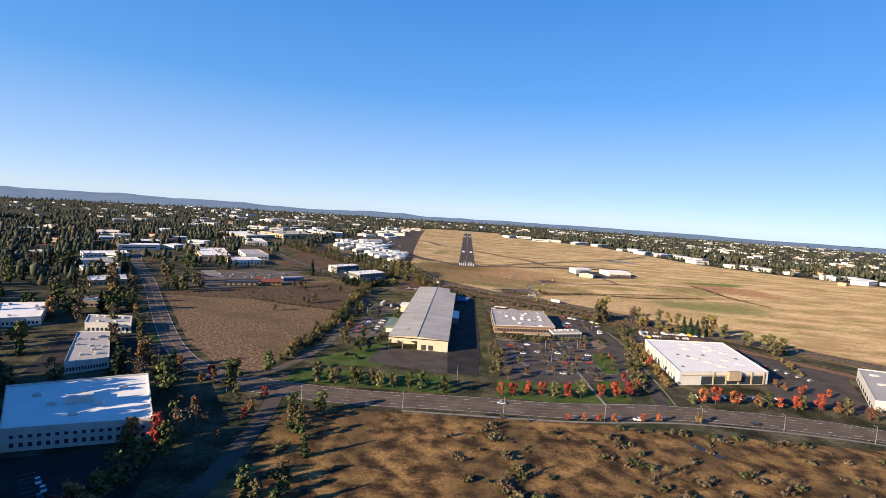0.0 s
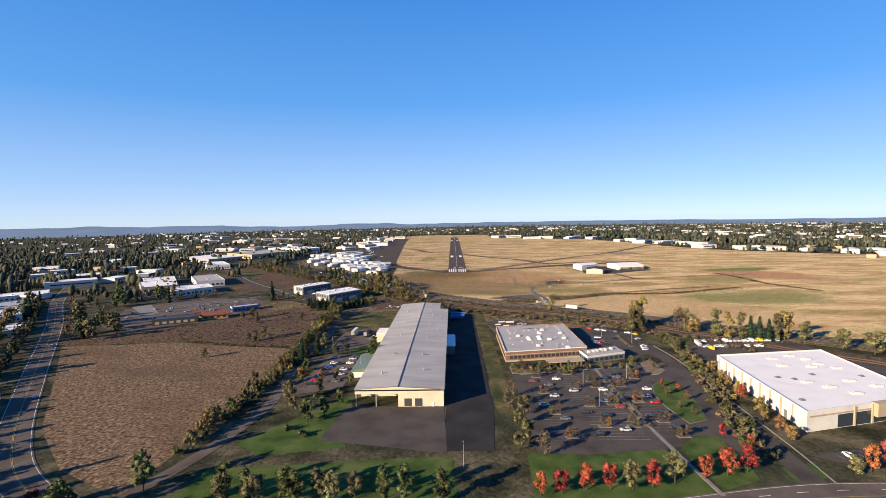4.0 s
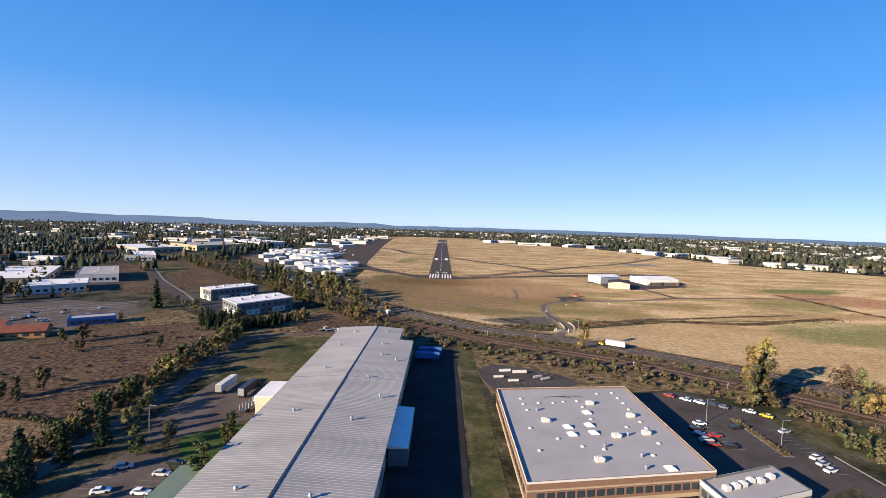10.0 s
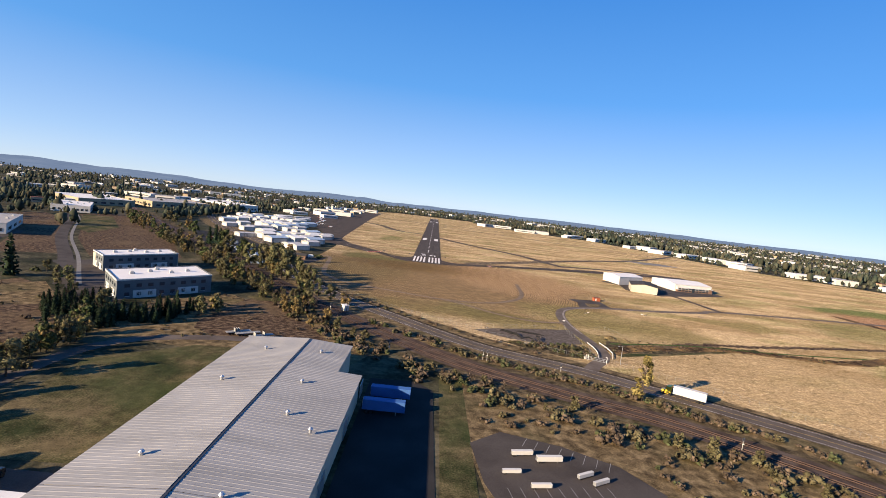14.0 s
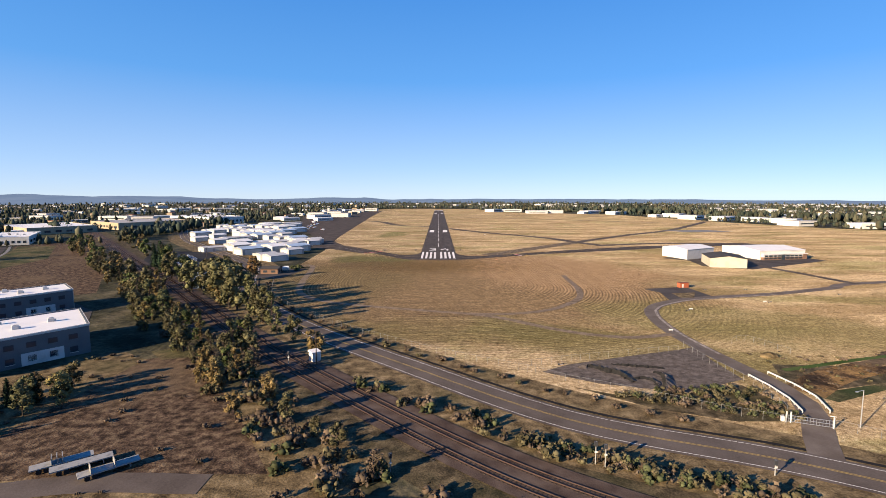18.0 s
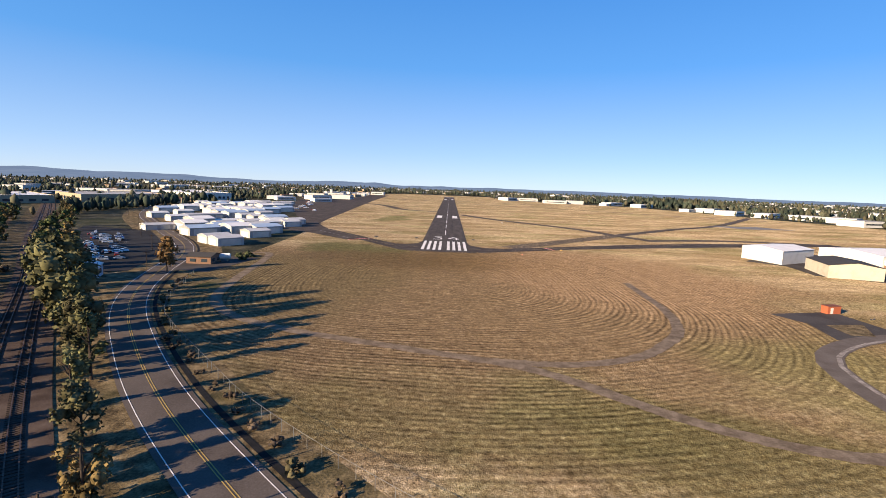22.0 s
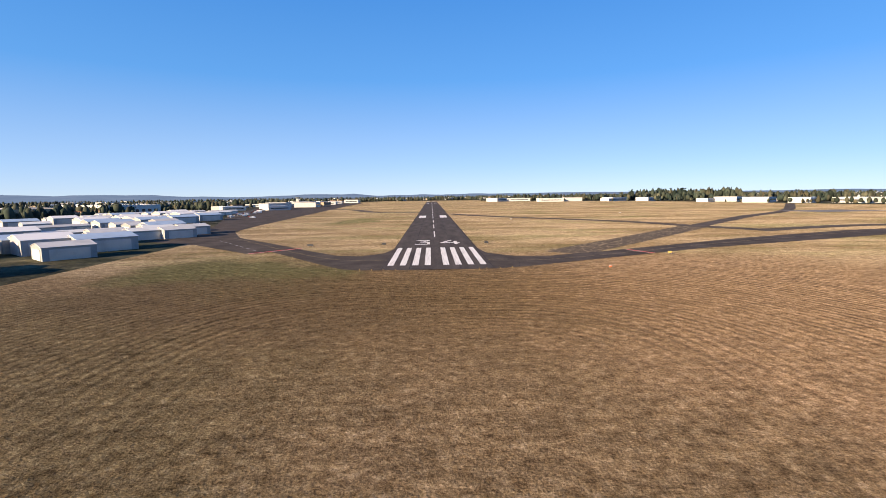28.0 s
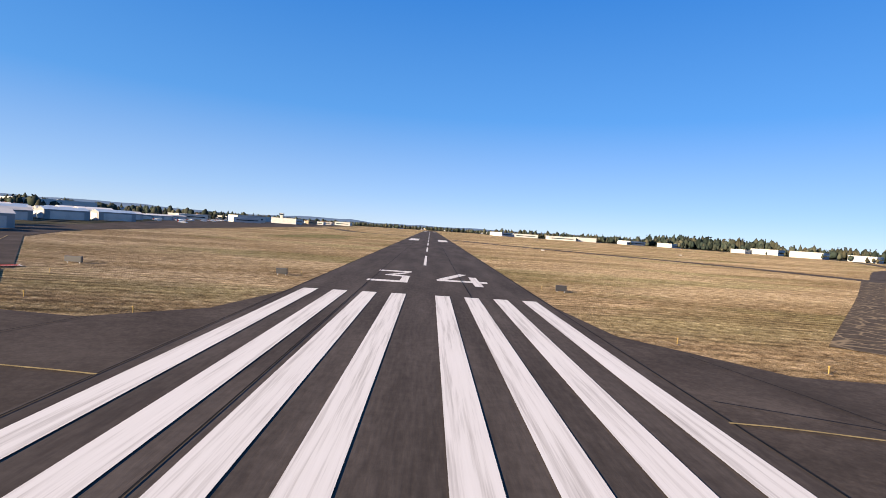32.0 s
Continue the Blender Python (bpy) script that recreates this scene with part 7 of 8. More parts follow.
# more tall trees out of view south-west of the avenue, added for their shade
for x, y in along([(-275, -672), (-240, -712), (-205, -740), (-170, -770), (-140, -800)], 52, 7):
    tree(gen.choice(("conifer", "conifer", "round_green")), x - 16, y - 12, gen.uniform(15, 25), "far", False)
# smaller trees along the side street
for x, y in along([(-116, -700), (-112, -745), (-116, -800)], 20, 5):
    tree(gen.choice(("round_orange", "round_brown", "round_green", "round_red")), x, y, gen.uniform(6, 10), "", False)
for x, y in along([(-70, -672), (-66, -720), (-70, -800)], 30, 9):
    tree(gen.choice(("round_olive", "bush_green", "round_green", "conifer")), x, y, gen.uniform(3, 8), "", False)


def join_plants():
    """All plants that nobody counts, joined into one mesh a material."""
    bins = {}
    for kind, v, x, y, sx, sz, a in JOINED:
        tm, cm, h0, lb = TREES[kind, v]
        for me in (tm, cm):
            bins.setdefault(me.materials[0].name, []).append((me, x, y, sx, sz, a))
    for mname, items in bins.items():
        co, loops, starts, nv, nl = [], [], [], 0, 0
        for me, x, y, sx, sz, a in items:
            c = np.empty(len(me.vertices) * 3, dtype=np.float32)
            me.vertices.foreach_get("co", c)
            c = c.reshape(-1, 3)
            ca, sa = math.cos(a), math.sin(a)
            co.append(np.stack([x + sx * (ca * c[:, 0] - sa * c[:, 1]), y + sx * (sa * c[:, 0] + ca * c[:, 1]), sz * c[:, 2]], 1))
            li = np.empty(len(me.loops), dtype=np.int32)
            me.loops.foreach_get("vertex_index", li)
            ls = np.empty(len(me.polygons), dtype=np.int32)
            me.polygons.foreach_get("loop_start", ls)
            loops.append(li + nv)
            starts.append(ls + nl)
            nv += len(c)
            nl += len(li)
        co, loops, starts = np.concatenate(co), np.concatenate(loops), np.concatenate(starts)
        me = bpy.data.meshes.new("shrubs")
        me.vertices.add(len(co))
        me.vertices.foreach_set("co", co.ravel())
        me.loops.add(len(loops))
        me.loops.foreach_set("vertex_index", loops)
        me.polygons.add(len(starts))
        me.polygons.foreach_set("loop_start", starts)
        me.update(calc_edges=True)
        me.validate()
        me.materials.append(bpy.data.materials[mname])
        nm = mname.replace("foliage_", "").replace("_leaf", "").replace("bark", "bare stems of")
        tagged(new("shrubbery", me), f"{nm} shrubs and small trees in hedges and scrub", "shrubs", kind="stuff")


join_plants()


# woods and far trees
def blob_into(wood, x, y, h, w, gen):
    """Notes a far tree: place, height, half width, and whether it is pointed."""
    wood.append((x, y, h, w, gen.random() < 0.4))


wood = []
grid = set((round(a / 40), round(b / 40)) for a, b in TOWN)
count = 0
while count < 19000:
    d = 260 + 4200 * gen.random() ** 1.15
    a = radians(gen.uniform(8, 172))
    x, y = math.cos(a) * d * 1.05, -300 + math.sin(a) * d
    if (-345 < x < 0 and -80 < y < 1300) or (x > -345 and x < 330 and y < 1500) or (round(x / 40), round(y / 40)) in grid:
        continue
    if x > 0 and y < 150 and x < 1150 or inside((x, y), AIRFIELD):
        continue
    if y < 330 and -640 < x < 0:
        if noise.noise(Vector((x * 0.012, y * 0.012, 3))) < 0.12 or y < -250 or x > -330:
            continue
    elif noise.noise(Vector((x * 0.004, y * 0.004, 0))) < -0.22 + (0.08 if x < 0 else -0.2):
        continue
    hh = gen.uniform(4.5, 10) if gen.random() < 0.8 else gen.uniform(11, 17)
    blob_into(wood, x, y, hh, hh * gen.uniform(0.26, 0.42), gen)
    count += 1
for x, y in along([(150, 1320), (330, 1240), (520, 1070), (650, 830), (740, 620), (840, 440), (970, 280), (1150, 150)], 620, 34):
    hh = gen.uniform(12, 22)
    blob_into(wood, x + 30, y + 26, hh, hh * gen.uniform(0.2, 0.34), gen)
for x, y in along([(-360, 700), (-430, 480), (-380, 900), (-340, 1200), (-200, 1560), (40, 1640), (180, 1560)], 300, 30):
    if x < -335 or y > 1500:
        hh = gen.uniform(8, 16)
        blob_into(wood, x - 20, y + 20, hh, hh * gen.uniform(0.3, 0.45), gen)
for x, y in along([(505, 1130), (545, 1050), (590, 960), (640, 880)], 120, 12):
    hh = gen.uniform(21, 31)
    blob_into(wood, x + 30, y + 26, hh, hh * gen.uniform(0.16, 0.26), gen)
for x, y in along([(-354, 150), (-372, 300), (-392, 450), (-405, 600)], 120, 9):
    hh = gen.uniform(9, 17)
    blob_into(wood, x, y, hh, hh * gen.uniform(0.2, 0.34), gen)
avenue = smooth(MAIN, 20)
count = 0
while count < 5200:
    x, y = gen.uniform(-1500, -400), gen.uniform(-660, 420)
    if x > -560 and y > -300 or (round(x / 40), round(y / 40)) in grid or noise.noise(Vector((x * 0.008, y * 0.008, 7))) < -0.32 or any(inside((x, y), s[1]) for s in SIDE) or any(inside((x, y), L[1]) for L in LOTS):
        continue
    if x > -700 and min((Vector((x, y)) - q).length for q in avenue) < 16 or inside((x, y), [(-450, 120), (-380, 40), (-290, -100), (-420, -230), (-520, -60)]):
        continue
    hh = gen.uniform(7, 18)
    blob_into(wood, x, y, hh, hh * gen.uniform(0.2, 0.32), gen)
    count += 1
rs = np.random.RandomState(4)
W = np.array(wood, dtype=float)
R = np.repeat(W, 5, 0)
u = rs.uniform(0.05, 1, len(R))
prof = np.where(R[:, 4] > 0, (1.05 - u) * 0.95, np.sqrt(np.maximum(0.05, 1 - (1.7 * u - 0.75) ** 2)))
a = rs.uniform(0, math.tau, len(R))
q = R[:, 3] * prof * rs.uniform(0.7, 1.1, len(R))
mid = np.stack([W[:, 0], W[:, 1], W[:, 2] * 0.5], 1)
half = np.stack([W[:, 3] * 0.95, W[:, 3] * 0.95, W[:, 2] * 0.47], 1)
me = sprays(np.stack([R[:, 0] + np.cos(a) * q, R[:, 1] + np.sin(a) * q, R[:, 2] * (0.06 + 0.9 * u)], 1), R[:, 2] * 0.1, rs, mid, half, np.where(W[:, 4] > 0, 0.95, 0.15))
me.name = "woodland"
me.materials.append(M["woods"])
tagged(new("woodland", me), "mixed dark green and brown woods round the town", "trees", kind="stuff")


# straw tufts on the approach to the threshold
STRAW = surf("dry_straw", [(0.065, 0.039, 0.018), (0.14, 0.092, 0.043), (0.23, 0.158, 0.080)], 0.5, 3, 0.97, 0, spec=0.03)


def tufts(n, box4, hmin, hmax, wide):
    verts, faces = [], []
    mx, my, sx, sy = box4
    while len(faces) < n * 2:
        x, y = gen.gauss(mx, sx), gen.gauss(my, sy)
        if y > -5 or abs(x) > 110 or (abs(x) < 16.5 and y > -9) or (y > -10 + abs(x) * 0.0 and -66 < x < -16 and y > -8) or (x > 15 and y > -9 + 0.3 * (x - 15)):
            continue
        for _ in range(2):
            a = gen.uniform(0, math.tau)
            w, h = gen.uniform(0.4, 1.0) * wide, gen.uniform(hmin, hmax)
            dx, dy = math.cos(a) * w, math.sin(a) * w
            lx, ly = gen.uniform(-0.3, 0.3), gen.uniform(-0.3, 0.3)
            b = len(verts)
            verts += [(x - dx, y - dy, 0.02), (x + dx, y + dy, 0.02), (x + lx, y + ly, h)]
            faces.append((b, b + 1, b + 2))
    m = bpy.data.meshes.new("straw")
    m.from_pydata(verts, [], faces)
    m.materials.append(STRAW)
    return tagged(new("dry_grass_tufts", m), "short dry straw tufts before the runway", "grass", kind="stuff")


tufts(75000, (0, -42, 36, 22), 0.05, 0.15, 0.11)

# ---- vehicles ----
PAINTS = {k: surf("car_paint_" + k, [tint(c, 0.9), c], 0.5, 6, 0.25, 0.0, 0.0, 0.5, spec=0.6) for k, c in dict(white=(0.75, 0.75, 0.75), silver=(0.42, 0.43, 0.44), black=(0.02, 0.02, 0.022), red=(0.35, 0.03, 0.02), blue=(0.03, 0.07, 0.22), grey=(0.12, 0.12, 0.13), yellow=(0.65, 0.42, 0.03)).items()}
M["tyre"] = paint("tyre_rubber", (0.02, 0.02, 0.02), 0.9)


def loft(sections):
    """A body from cross sections: x, half width at the sill, half width at the top, z low, z high."""
    bm = bmesh.new()
    rings = []
    for x, wb, wt, z0, z1 in sections:
        rings.append([bm.verts.new(p) for p in ((x, -wb, z0), (x, wb, z0), (x, wt, z1), (x, -wt, z1))])
    for a, b in zip(rings, rings[1:]):
        for i in range(4):
            j = (i + 1) % 4
            bm.faces.new((a[i], a[j], b[j], b[i]))
    bm.faces.new(rings[0][::-1])
    bm.faces.new(rings[-1])
    bmesh.ops.recalc_face_normals(bm, faces=bm.faces[:])
    return bm


def wheel_mesh(r, w):
    bm = bmesh.new()
    bmesh.ops.create_cone(bm, cap_ends=True, segments=12, radius1=r, radius2=r, depth=w, matrix=pose(0, 0, 0, 90))
    return bm


def car(kind, colour, label):
    root = empty("van" if kind == "van" else "car")
    if kind == "van":
        part("body", loft([(-2.6, 0.95, 0.9, 0.35, 2.1), (1.2, 0.95, 0.9, 0.35, 2.1), (1.9, 0.95, 0.85, 0.35, 1.35), (2.6, 0.9, 0.8, 0.4, 1.05)]), colour, root)
        part("windscreen", loft([(1.25, 0.86, 0.8, 1.3, 2.0), (1.86, 0.86, 0.8, 1.25, 1.4)]), M["glass"], root)
    else:
        up = 0.25 if kind == "suv" else 0.0
        part("body", loft([(-2.2, 0.82, 0.78, 0.35, 0.85 + up), (-1.9, 0.9, 0.85, 0.28, 0.95 + up), (1.2, 0.9, 0.86, 0.28, 0.92 + up), (2.1, 0.86, 0.8, 0.32, 0.75 + up), (2.25, 0.78, 0.7, 0.38, 0.65 + up)]), colour, root)
        part("cabin", loft([(-1.9 if kind == "suv" else -1.6, 0.84, 0.7, 0.9 + up, 1.02 + up), (-1.2, 0.85, 0.68, 0.9 + up, 1.4 + up), (0.2, 0.85, 0.68, 0.9 + up, 1.42 + up), (1.1, 0.84, 0.72, 0.88 + up, 0.98 + up)]), M["glass"], root)
        part("roof_panel", loft([(-1.25, 0.66, 0.64, 1.38 + up, 1.44 + up), (0.22, 0.66, 0.64, 1.4 + up, 1.46 + up)]), colour, root)
    for x in (-1.4, 1.4):
        for y in (-0.84, 0.84):
            w = part("wheel", wheel_mesh(0.34, 0.24), M["tyre"], root)
            w.matrix_basis = pose(x * (1.15 if kind == "van" else 1), y, 0.34)
    for s in (-1, 1):
        part("headlight", box(2.18 if kind != "van" else 2.58, s * 0.6, 0.68 + (0.2 if kind != "car" else 0), 0.12, 0.3, 0.16), M["white_line"], root)
    return tagged(root, label, "van" if kind == "van" else "car")


CARS = [car("car", PAINTS[c], f"{c} saloon car parked on asphalt") for c in ("white", "silver", "black", "red", "blue", "grey")] + [car("suv", PAINTS[c], f"{c} estate car parked on asphalt") for c in ("white", "black", "silver")] + [car("van", PAINTS["white"], "white van parked in the van lot"), car("car", PAINTS["yellow"], "yellow car parked on asphalt"), car("van", PAINTS["yellow"], "yellow van parked in the van lot")]
vr = random.Random(3)
homes = [False] * len(CARS)


def park(k, x, y, rot):
    m = pose(x, y, 0.09, 0, 0, rot)
    if not homes[k]:
        CARS[k].matrix_world = m
        homes[k] = True
    else:
        copy_thing(CARS[k], m)


ANY = (0, 1, 2, 3, 4, 5, 6, 7, 8, 0, 1)
for x, y, r in ((98, -405, 130), (103, -409, 130), (107, -412, 130), (111, -414, 130), (114, -416, 130), (122, -420, 130), (107, -436, 10), (123, -438, 20), (119.6, -457, 20), (118.6, -461, 20), (117.7, -465, 20), (96, -433, 0), (92, -438, 0), (91, -442, 0), (91, -447, 0), (96, -443, 0), (91.5, -450, 0), (96.5, -451, 0)):
    park(vr.choice(ANY), x, y, r)
for x, y in ((74, -521), (82, -514), (81, -519), (68, -538), (78, -538), (53, -539), (69, -544), (58, -550), (79, -549), (90, -537), (86, -548), (64, -553), (87, -555), (69, -560), (48, -521), (92, -508), (42, -530), (42, -545), (41, -572), (60, -570), (63, -584), (86, -566), (84, -583), (79, -571), (52, -566), (35, -556), (35, -524), (51, -588)):
    park(vr.choice((0, 2, 2, 5, 1, 4, 7, 5, 2, 3)), x, y + vr.uniform(-0.5, 0.5), vr.choice((2, 182)))
for i in range(19):
    if vr.random() < 0.75:
        park(11 if i in (2, 14) else vr.choice((0, 1, 6, 8, 0, 9)), 161.5 + i * 2.9, -446.6, 90)
    if i < 16 and vr.random() < 0.6:
        park(vr.choice((0, 1, 6, 0, 8)), 151.5 + i * 2.9, -459.6, 90)
for x, y, r in ((-83, -475, 20), (-81, -487, 20), (-71, -487, 0), (-71, -478, 0), (-70.6, -472, 0), (-82, -494, 10), (-72, -500, 0), (-84, -505, 10), (-72, -508, 5), (-84, -512, 8), (-84, -518, 8), (-72, -520, 5), (-85, -524, 8)):
    park(vr.choice(ANY), x, y, r)
for i in range(10):
    park(vr.choice(ANY), -222 + i * 2.4 + vr.uniform(-1, 1), -612 - i * 3.1, 40)
    park(vr.choice(ANY), -140 + i * 4 + vr.uniform(-1, 1), -742 - i * 4.0, -42)
for i in range(8):
    park(vr.choice(ANY), 210 + i * 3.4, -512 - i * 6.4, 30)
    park(vr.choice(ANY), 136 + i * 8 + vr.uniform(-2, 2), -607 + i * 1.1, 90)
for i in range(60):
    u, v = vr.random(), vr.random()
    park(vr.choice(ANY), -136 - u * 26 - v * 70, -84 + u * 8 + v * 100, vr.choice((35, 125)))
for i in range(22):
    u, v = vr.random(), vr.random()
    park(vr.choice(ANY), -330 + u * 100, -290 + u * 40 - v * 60, vr.choice((40, 130)))
for i in range(12):
    park(vr.choice(ANY), -186 + i * 3.6, -192 - i * 3.0 - 4, 130)
park(10, 126, -424, 130)
park(11, 160, -465, 90)
for x, y, r in ((-300, -436, 127), (-222, -540, 127), (20, -641, 2), (150, -641, 4), (88, -648, 184)):
    park(vr.choice(ANY), x, y, r)


def trailer(label, body, l=13.5, cab=None):
    root = empty("semi_trailer" if cab is None else "lorry")
    bm = box(0, 0, 2.6, l, 2.5, 2.9)
    bmesh.ops.bevel(bm, geom=bm.edges[:], offset=0.06, segments=1, affect="EDGES")
    part("body", bm, body, root)
    part("chassis", box(0, 0, 0.95, l * 0.95, 1.0, 0.3), M["dark"], root)
    part("rear_door", box(-l / 2 - 0.02, 0, 2.6, 0.08, 2.3, 2.7), M["steel"], root)
    for x in (-l / 2 + 1.2, -l / 2 + 2.5):
        for y in (-1, 1):
            w = part("wheel", wheel_mesh(0.5, 0.5), M["tyre"], root)
            w.matrix_basis = pose(x, y, 0.5)
    if cab:
        part("cab", loft([(l / 2 + 0.5, 1.2, 1.15, 0.6, 3.6), (l / 2 + 2.2, 1.2, 1.1, 0.6, 3.2), (l / 2 + 2.6, 1.2, 1.1, 0.6, 1.9), (l / 2 + 4.0, 1.1, 0.95, 0.6, 1.6)]), cab, root)
        part("windscreen", loft([(l / 2 + 2.25, 1.05, 1.0, 2.0, 3.1), (l / 2 + 2.62, 1.05, 1.0, 1.95, 2.0)]), M["glass"], root)
        for x in (l / 2 + 1.0, l / 2 + 3.2):
            for y in (-1, 1):
                w = part("wheel", wheel_mesh(0.5, 0.4), M["tyre"], root)
                w.matrix_basis = pose(x, y, 0.5)
    else:
        for y in (-0.7, 0.7):
            part("landing_leg", box(l / 2 - 2.5, y, 0.5, 0.15, 0.15, 1.0), M["steel"], root)
    return tagged(root, label, "trailer" if cab is None else "lorry")


t0 = trailer("white box semi-trailer parked in a yard", M["white_wall"])
t0.matrix_world = pose(-83, -412, 0.08, 0, 0, 88)
for x, y, r, s in ((33, -378, 12, 0.42), (39.5, -380, 10, 0.5), (29, -387, 10, 0.34), (35, -392, 10, 0.36), (47, -385.5, 30, 0.36), (50, -388, 30, 0.36), (156, -456, 80, 0.8)):
    copy_thing(t0, pose(x, y, 0.08, 0, 0, r) @ Matrix.Diagonal((s, s * 0.9, s * 0.85, 1)))
t1 = trailer("dark parked lorry with black trailer", M["dark"], 12, PAINTS["black"])
t1.matrix_world = pose(-73, -416, 0.08, 0, 0, 88)
t2 = trailer("white lorry with yellow cab driving on the airport road", M["white_wall"], 11, PAINTS["yellow"])
t2.matrix_world = pose(104, -324.5, 0.1, 0, 0, 146)
t3 = trailer("blue container trailer in the hall's yard", M["blue"], 12)
t3.matrix_world = pose(-3, -352, 0.08, 0, 0, 0)
for x, y in ((-4, -362),):
    copy_thing(t3, pose(x, y, 0.08, 0, 0, 0))
flatbed = empty("flatbed_lorry", pose(-66, -431, 0.08, 0, 0, 80))
part("bed", box(-1, 0, 1.2, 9, 2.4, 0.3), M["dark"], flatbed)
for x in (-5, -3, -1, 1, 3):
    for y in (-1.1, 1.1):
        part("stake", box(x, y, 2.2, 0.15, 0.15, 1.8), M["steel"], flatbed)
part("cab", loft([(4.0, 1.2, 1.1, 0.6, 2.9), (5.6, 1.2, 1.1, 0.6, 2.6), (6.0, 1.2, 1.1, 0.6, 1.7), (7.2, 1.1, 0.9, 0.6, 1.5)]), PAINTS["white"], flatbed)
for x in (-4, -2.8, 4.6, 6.4):
    for y in (-1, 1):
        w = part("wheel", wheel_mesh(0.5, 0.4), M["tyre"], flatbed)
        w.matrix_basis = pose(x, y, 0.5)
tagged(flatbed, "white flatbed lorry with upright steel stakes", "lorry")

def flat_trailer(x, y, rot, racks):
    r = empty("flatbed_trailer", pose(x, y, 0.05, 0, 0, rot))
    part("deck", box(0, 0, 1.0, 9.5, 2.3, 0.22), M["worn_steel"], r, "pale worn deck")
    part("chassis", box(0, 0, 0.75, 9.0, 0.9, 0.26), M["dark"], r)
    for u in racks:
        part("rack", box(u, 0, 1.75, 0.12, 2.2, 1.3), M["worn_steel"], r)
    for u in (-3.4, -2.3):
        for v in (-0.95, 0.95):
            w = part("wheel", wheel_mesh(0.45, 0.4), M["tyre"], r)
            w.matrix_basis = pose(u, v, 0.45)
    part("landing_leg", box(3.2, 0, 0.4, 0.15, 1.4, 0.8), M["steel"], r)
    return tagged(r, "pale flatbed trailer with steel racks on bare ground", "trailer", "flatbed trailers behind the hall")


flat_trailer(-69, -303, 38, (-1.5, -0.7, 0.1))
flat_trailer(-65, -303.5, 38, ())
flat_trailer(-59, -305, 42, (-2.8, 0.8))

# ---- fences, poles, airfield furniture ----
fence_mat = paint("weathered_fence_wire", (0.20, 0.20, 0.19), 0.6, 0.5)


def fence(pts, label, h=2.1, gap=3.2):
    root = tagged(empty("fence"), label, "fence", "airfield fences")
    line = smooth(pts, gap)
    me = bpy.data.meshes.new("post")
    b = bmesh.new()
    bmesh.ops.create_cone(b, cap_ends=True, segments=6, radius1=0.045, radius2=0.045, depth=h, matrix=pose(0, 0, h / 2))
    b.to_mesh(me)
    b.free()
    me.materials.append(fence_mat)
    for p in line:
        o = new("post", me)
        o.parent = root
        o.matrix_basis = pose(p.x, p.y, 0)
    for z in (h - 0.05,):
        part("rail", strip(pts, 0.04, z, 0, gap, 0.04), fence_mat, root)
    # woven wire: two families of slanting strands
    bm = bmesh.new()
    for p, q in zip(line, line[1:]):
        for k in range(7):
            for s in (0, 1):
                a, c = p.lerp(q, k / 7), p.lerp(q, (k + 1) / 7)
                z0, z1 = (0.1, h - 0.1) if s else (h - 0.1, 0.1)
                bm.faces.new([bm.verts.new(v) for v in ((a.x, a.y, z0), (a.x, a.y, z0 + 0.014), (c.x, c.y, z1 + 0.014), (c.x, c.y, z1))])
    part("wire_mesh", bm, fence_mat, root)["kind"] = "stuff"
    return root


fence([(-97, -104), (-87, -136), (-79, -154), (-70, -168), (-44, -198), (-27, -216), (0, -238), (28, -256), (35, -262), (45, -268), (56, -275), (66, -281.5), (77, -287)], "galvanised chain-link fence beside the airport road")
fence([(28, -250), (41, -246), (57, -241.6), (78, -236.6)], "chain-link fence between grass and gravel yard")
fence([(82, -232), (81.5, -245), (83, -258), (83.5, -270), (81, -282)], "chain-link fence beside the perimeter road")
fence([(100, -229), (107, -225), (112, -240)], "chain-link fence beside the spoil heaps")
fence([(86, -289.5), (92, -294), (98, -298)], "chain-link fence east of the gate")
fence([(98, -298), (118, -312), (150, -341), (200, -386), (262, -438)], "long chain-link fence beside the airport road")
fence([(142, -424), (160, -432), (200, -448), (226, -456)], "chain-link fence behind the van lot")
gate = tagged(empty("gate", Matrix.Translation((81.8, -288, 0)) @ Matrix.Rotation(math.radians(-22), 4, "Z")), "white sliding security gate across the perimeter road", "gate")
for x in (-4.4, -3.6, 4.2):
    part("gate_post", box(x, 0, 1.3, 0.22, 0.22, 2.6), M["white_wall"], gate)
for z in (0.35, 1.05, 1.75):
    part("gate_bar", box(0, 0, z, 8.4, 0.07, 0.09), M["steel"], gate)
for i in range(15):
    part("gate_picket", box(-4.0 + i * 0.57, 0, 1.05, 0.05, 0.05, 1.5), M["steel"], gate)
part("gate_motor", box(-5.0, 0.5, 0.6, 0.7, 0.6, 1.2), M["white_wall"], gate)
part("arm", box(4.1, 0.2, 2.7, 1.1, 0.12, 0.12), M["white_wall"], gate)
for pts in ([(86.6, -259), (87.2, -267), (86.6, -275), (84.6, -282)], [(93.4, -257), (94.4, -266), (94, -274), (91, -282)]):
    rail = tagged(empty("guard_rail"), "white guard rail on posts beside the perimeter road", "guard rail", "guard rails at the gate")
    part("beam", strip(pts, 0.12, 0.95, thick=0.4), M["white_wall"], rail)
    for p in smooth(pts, 2.4):
        part("post", box(p.x, p.y, 0.4, 0.15, 0.15, 0.8), M["white_wall"], rail)
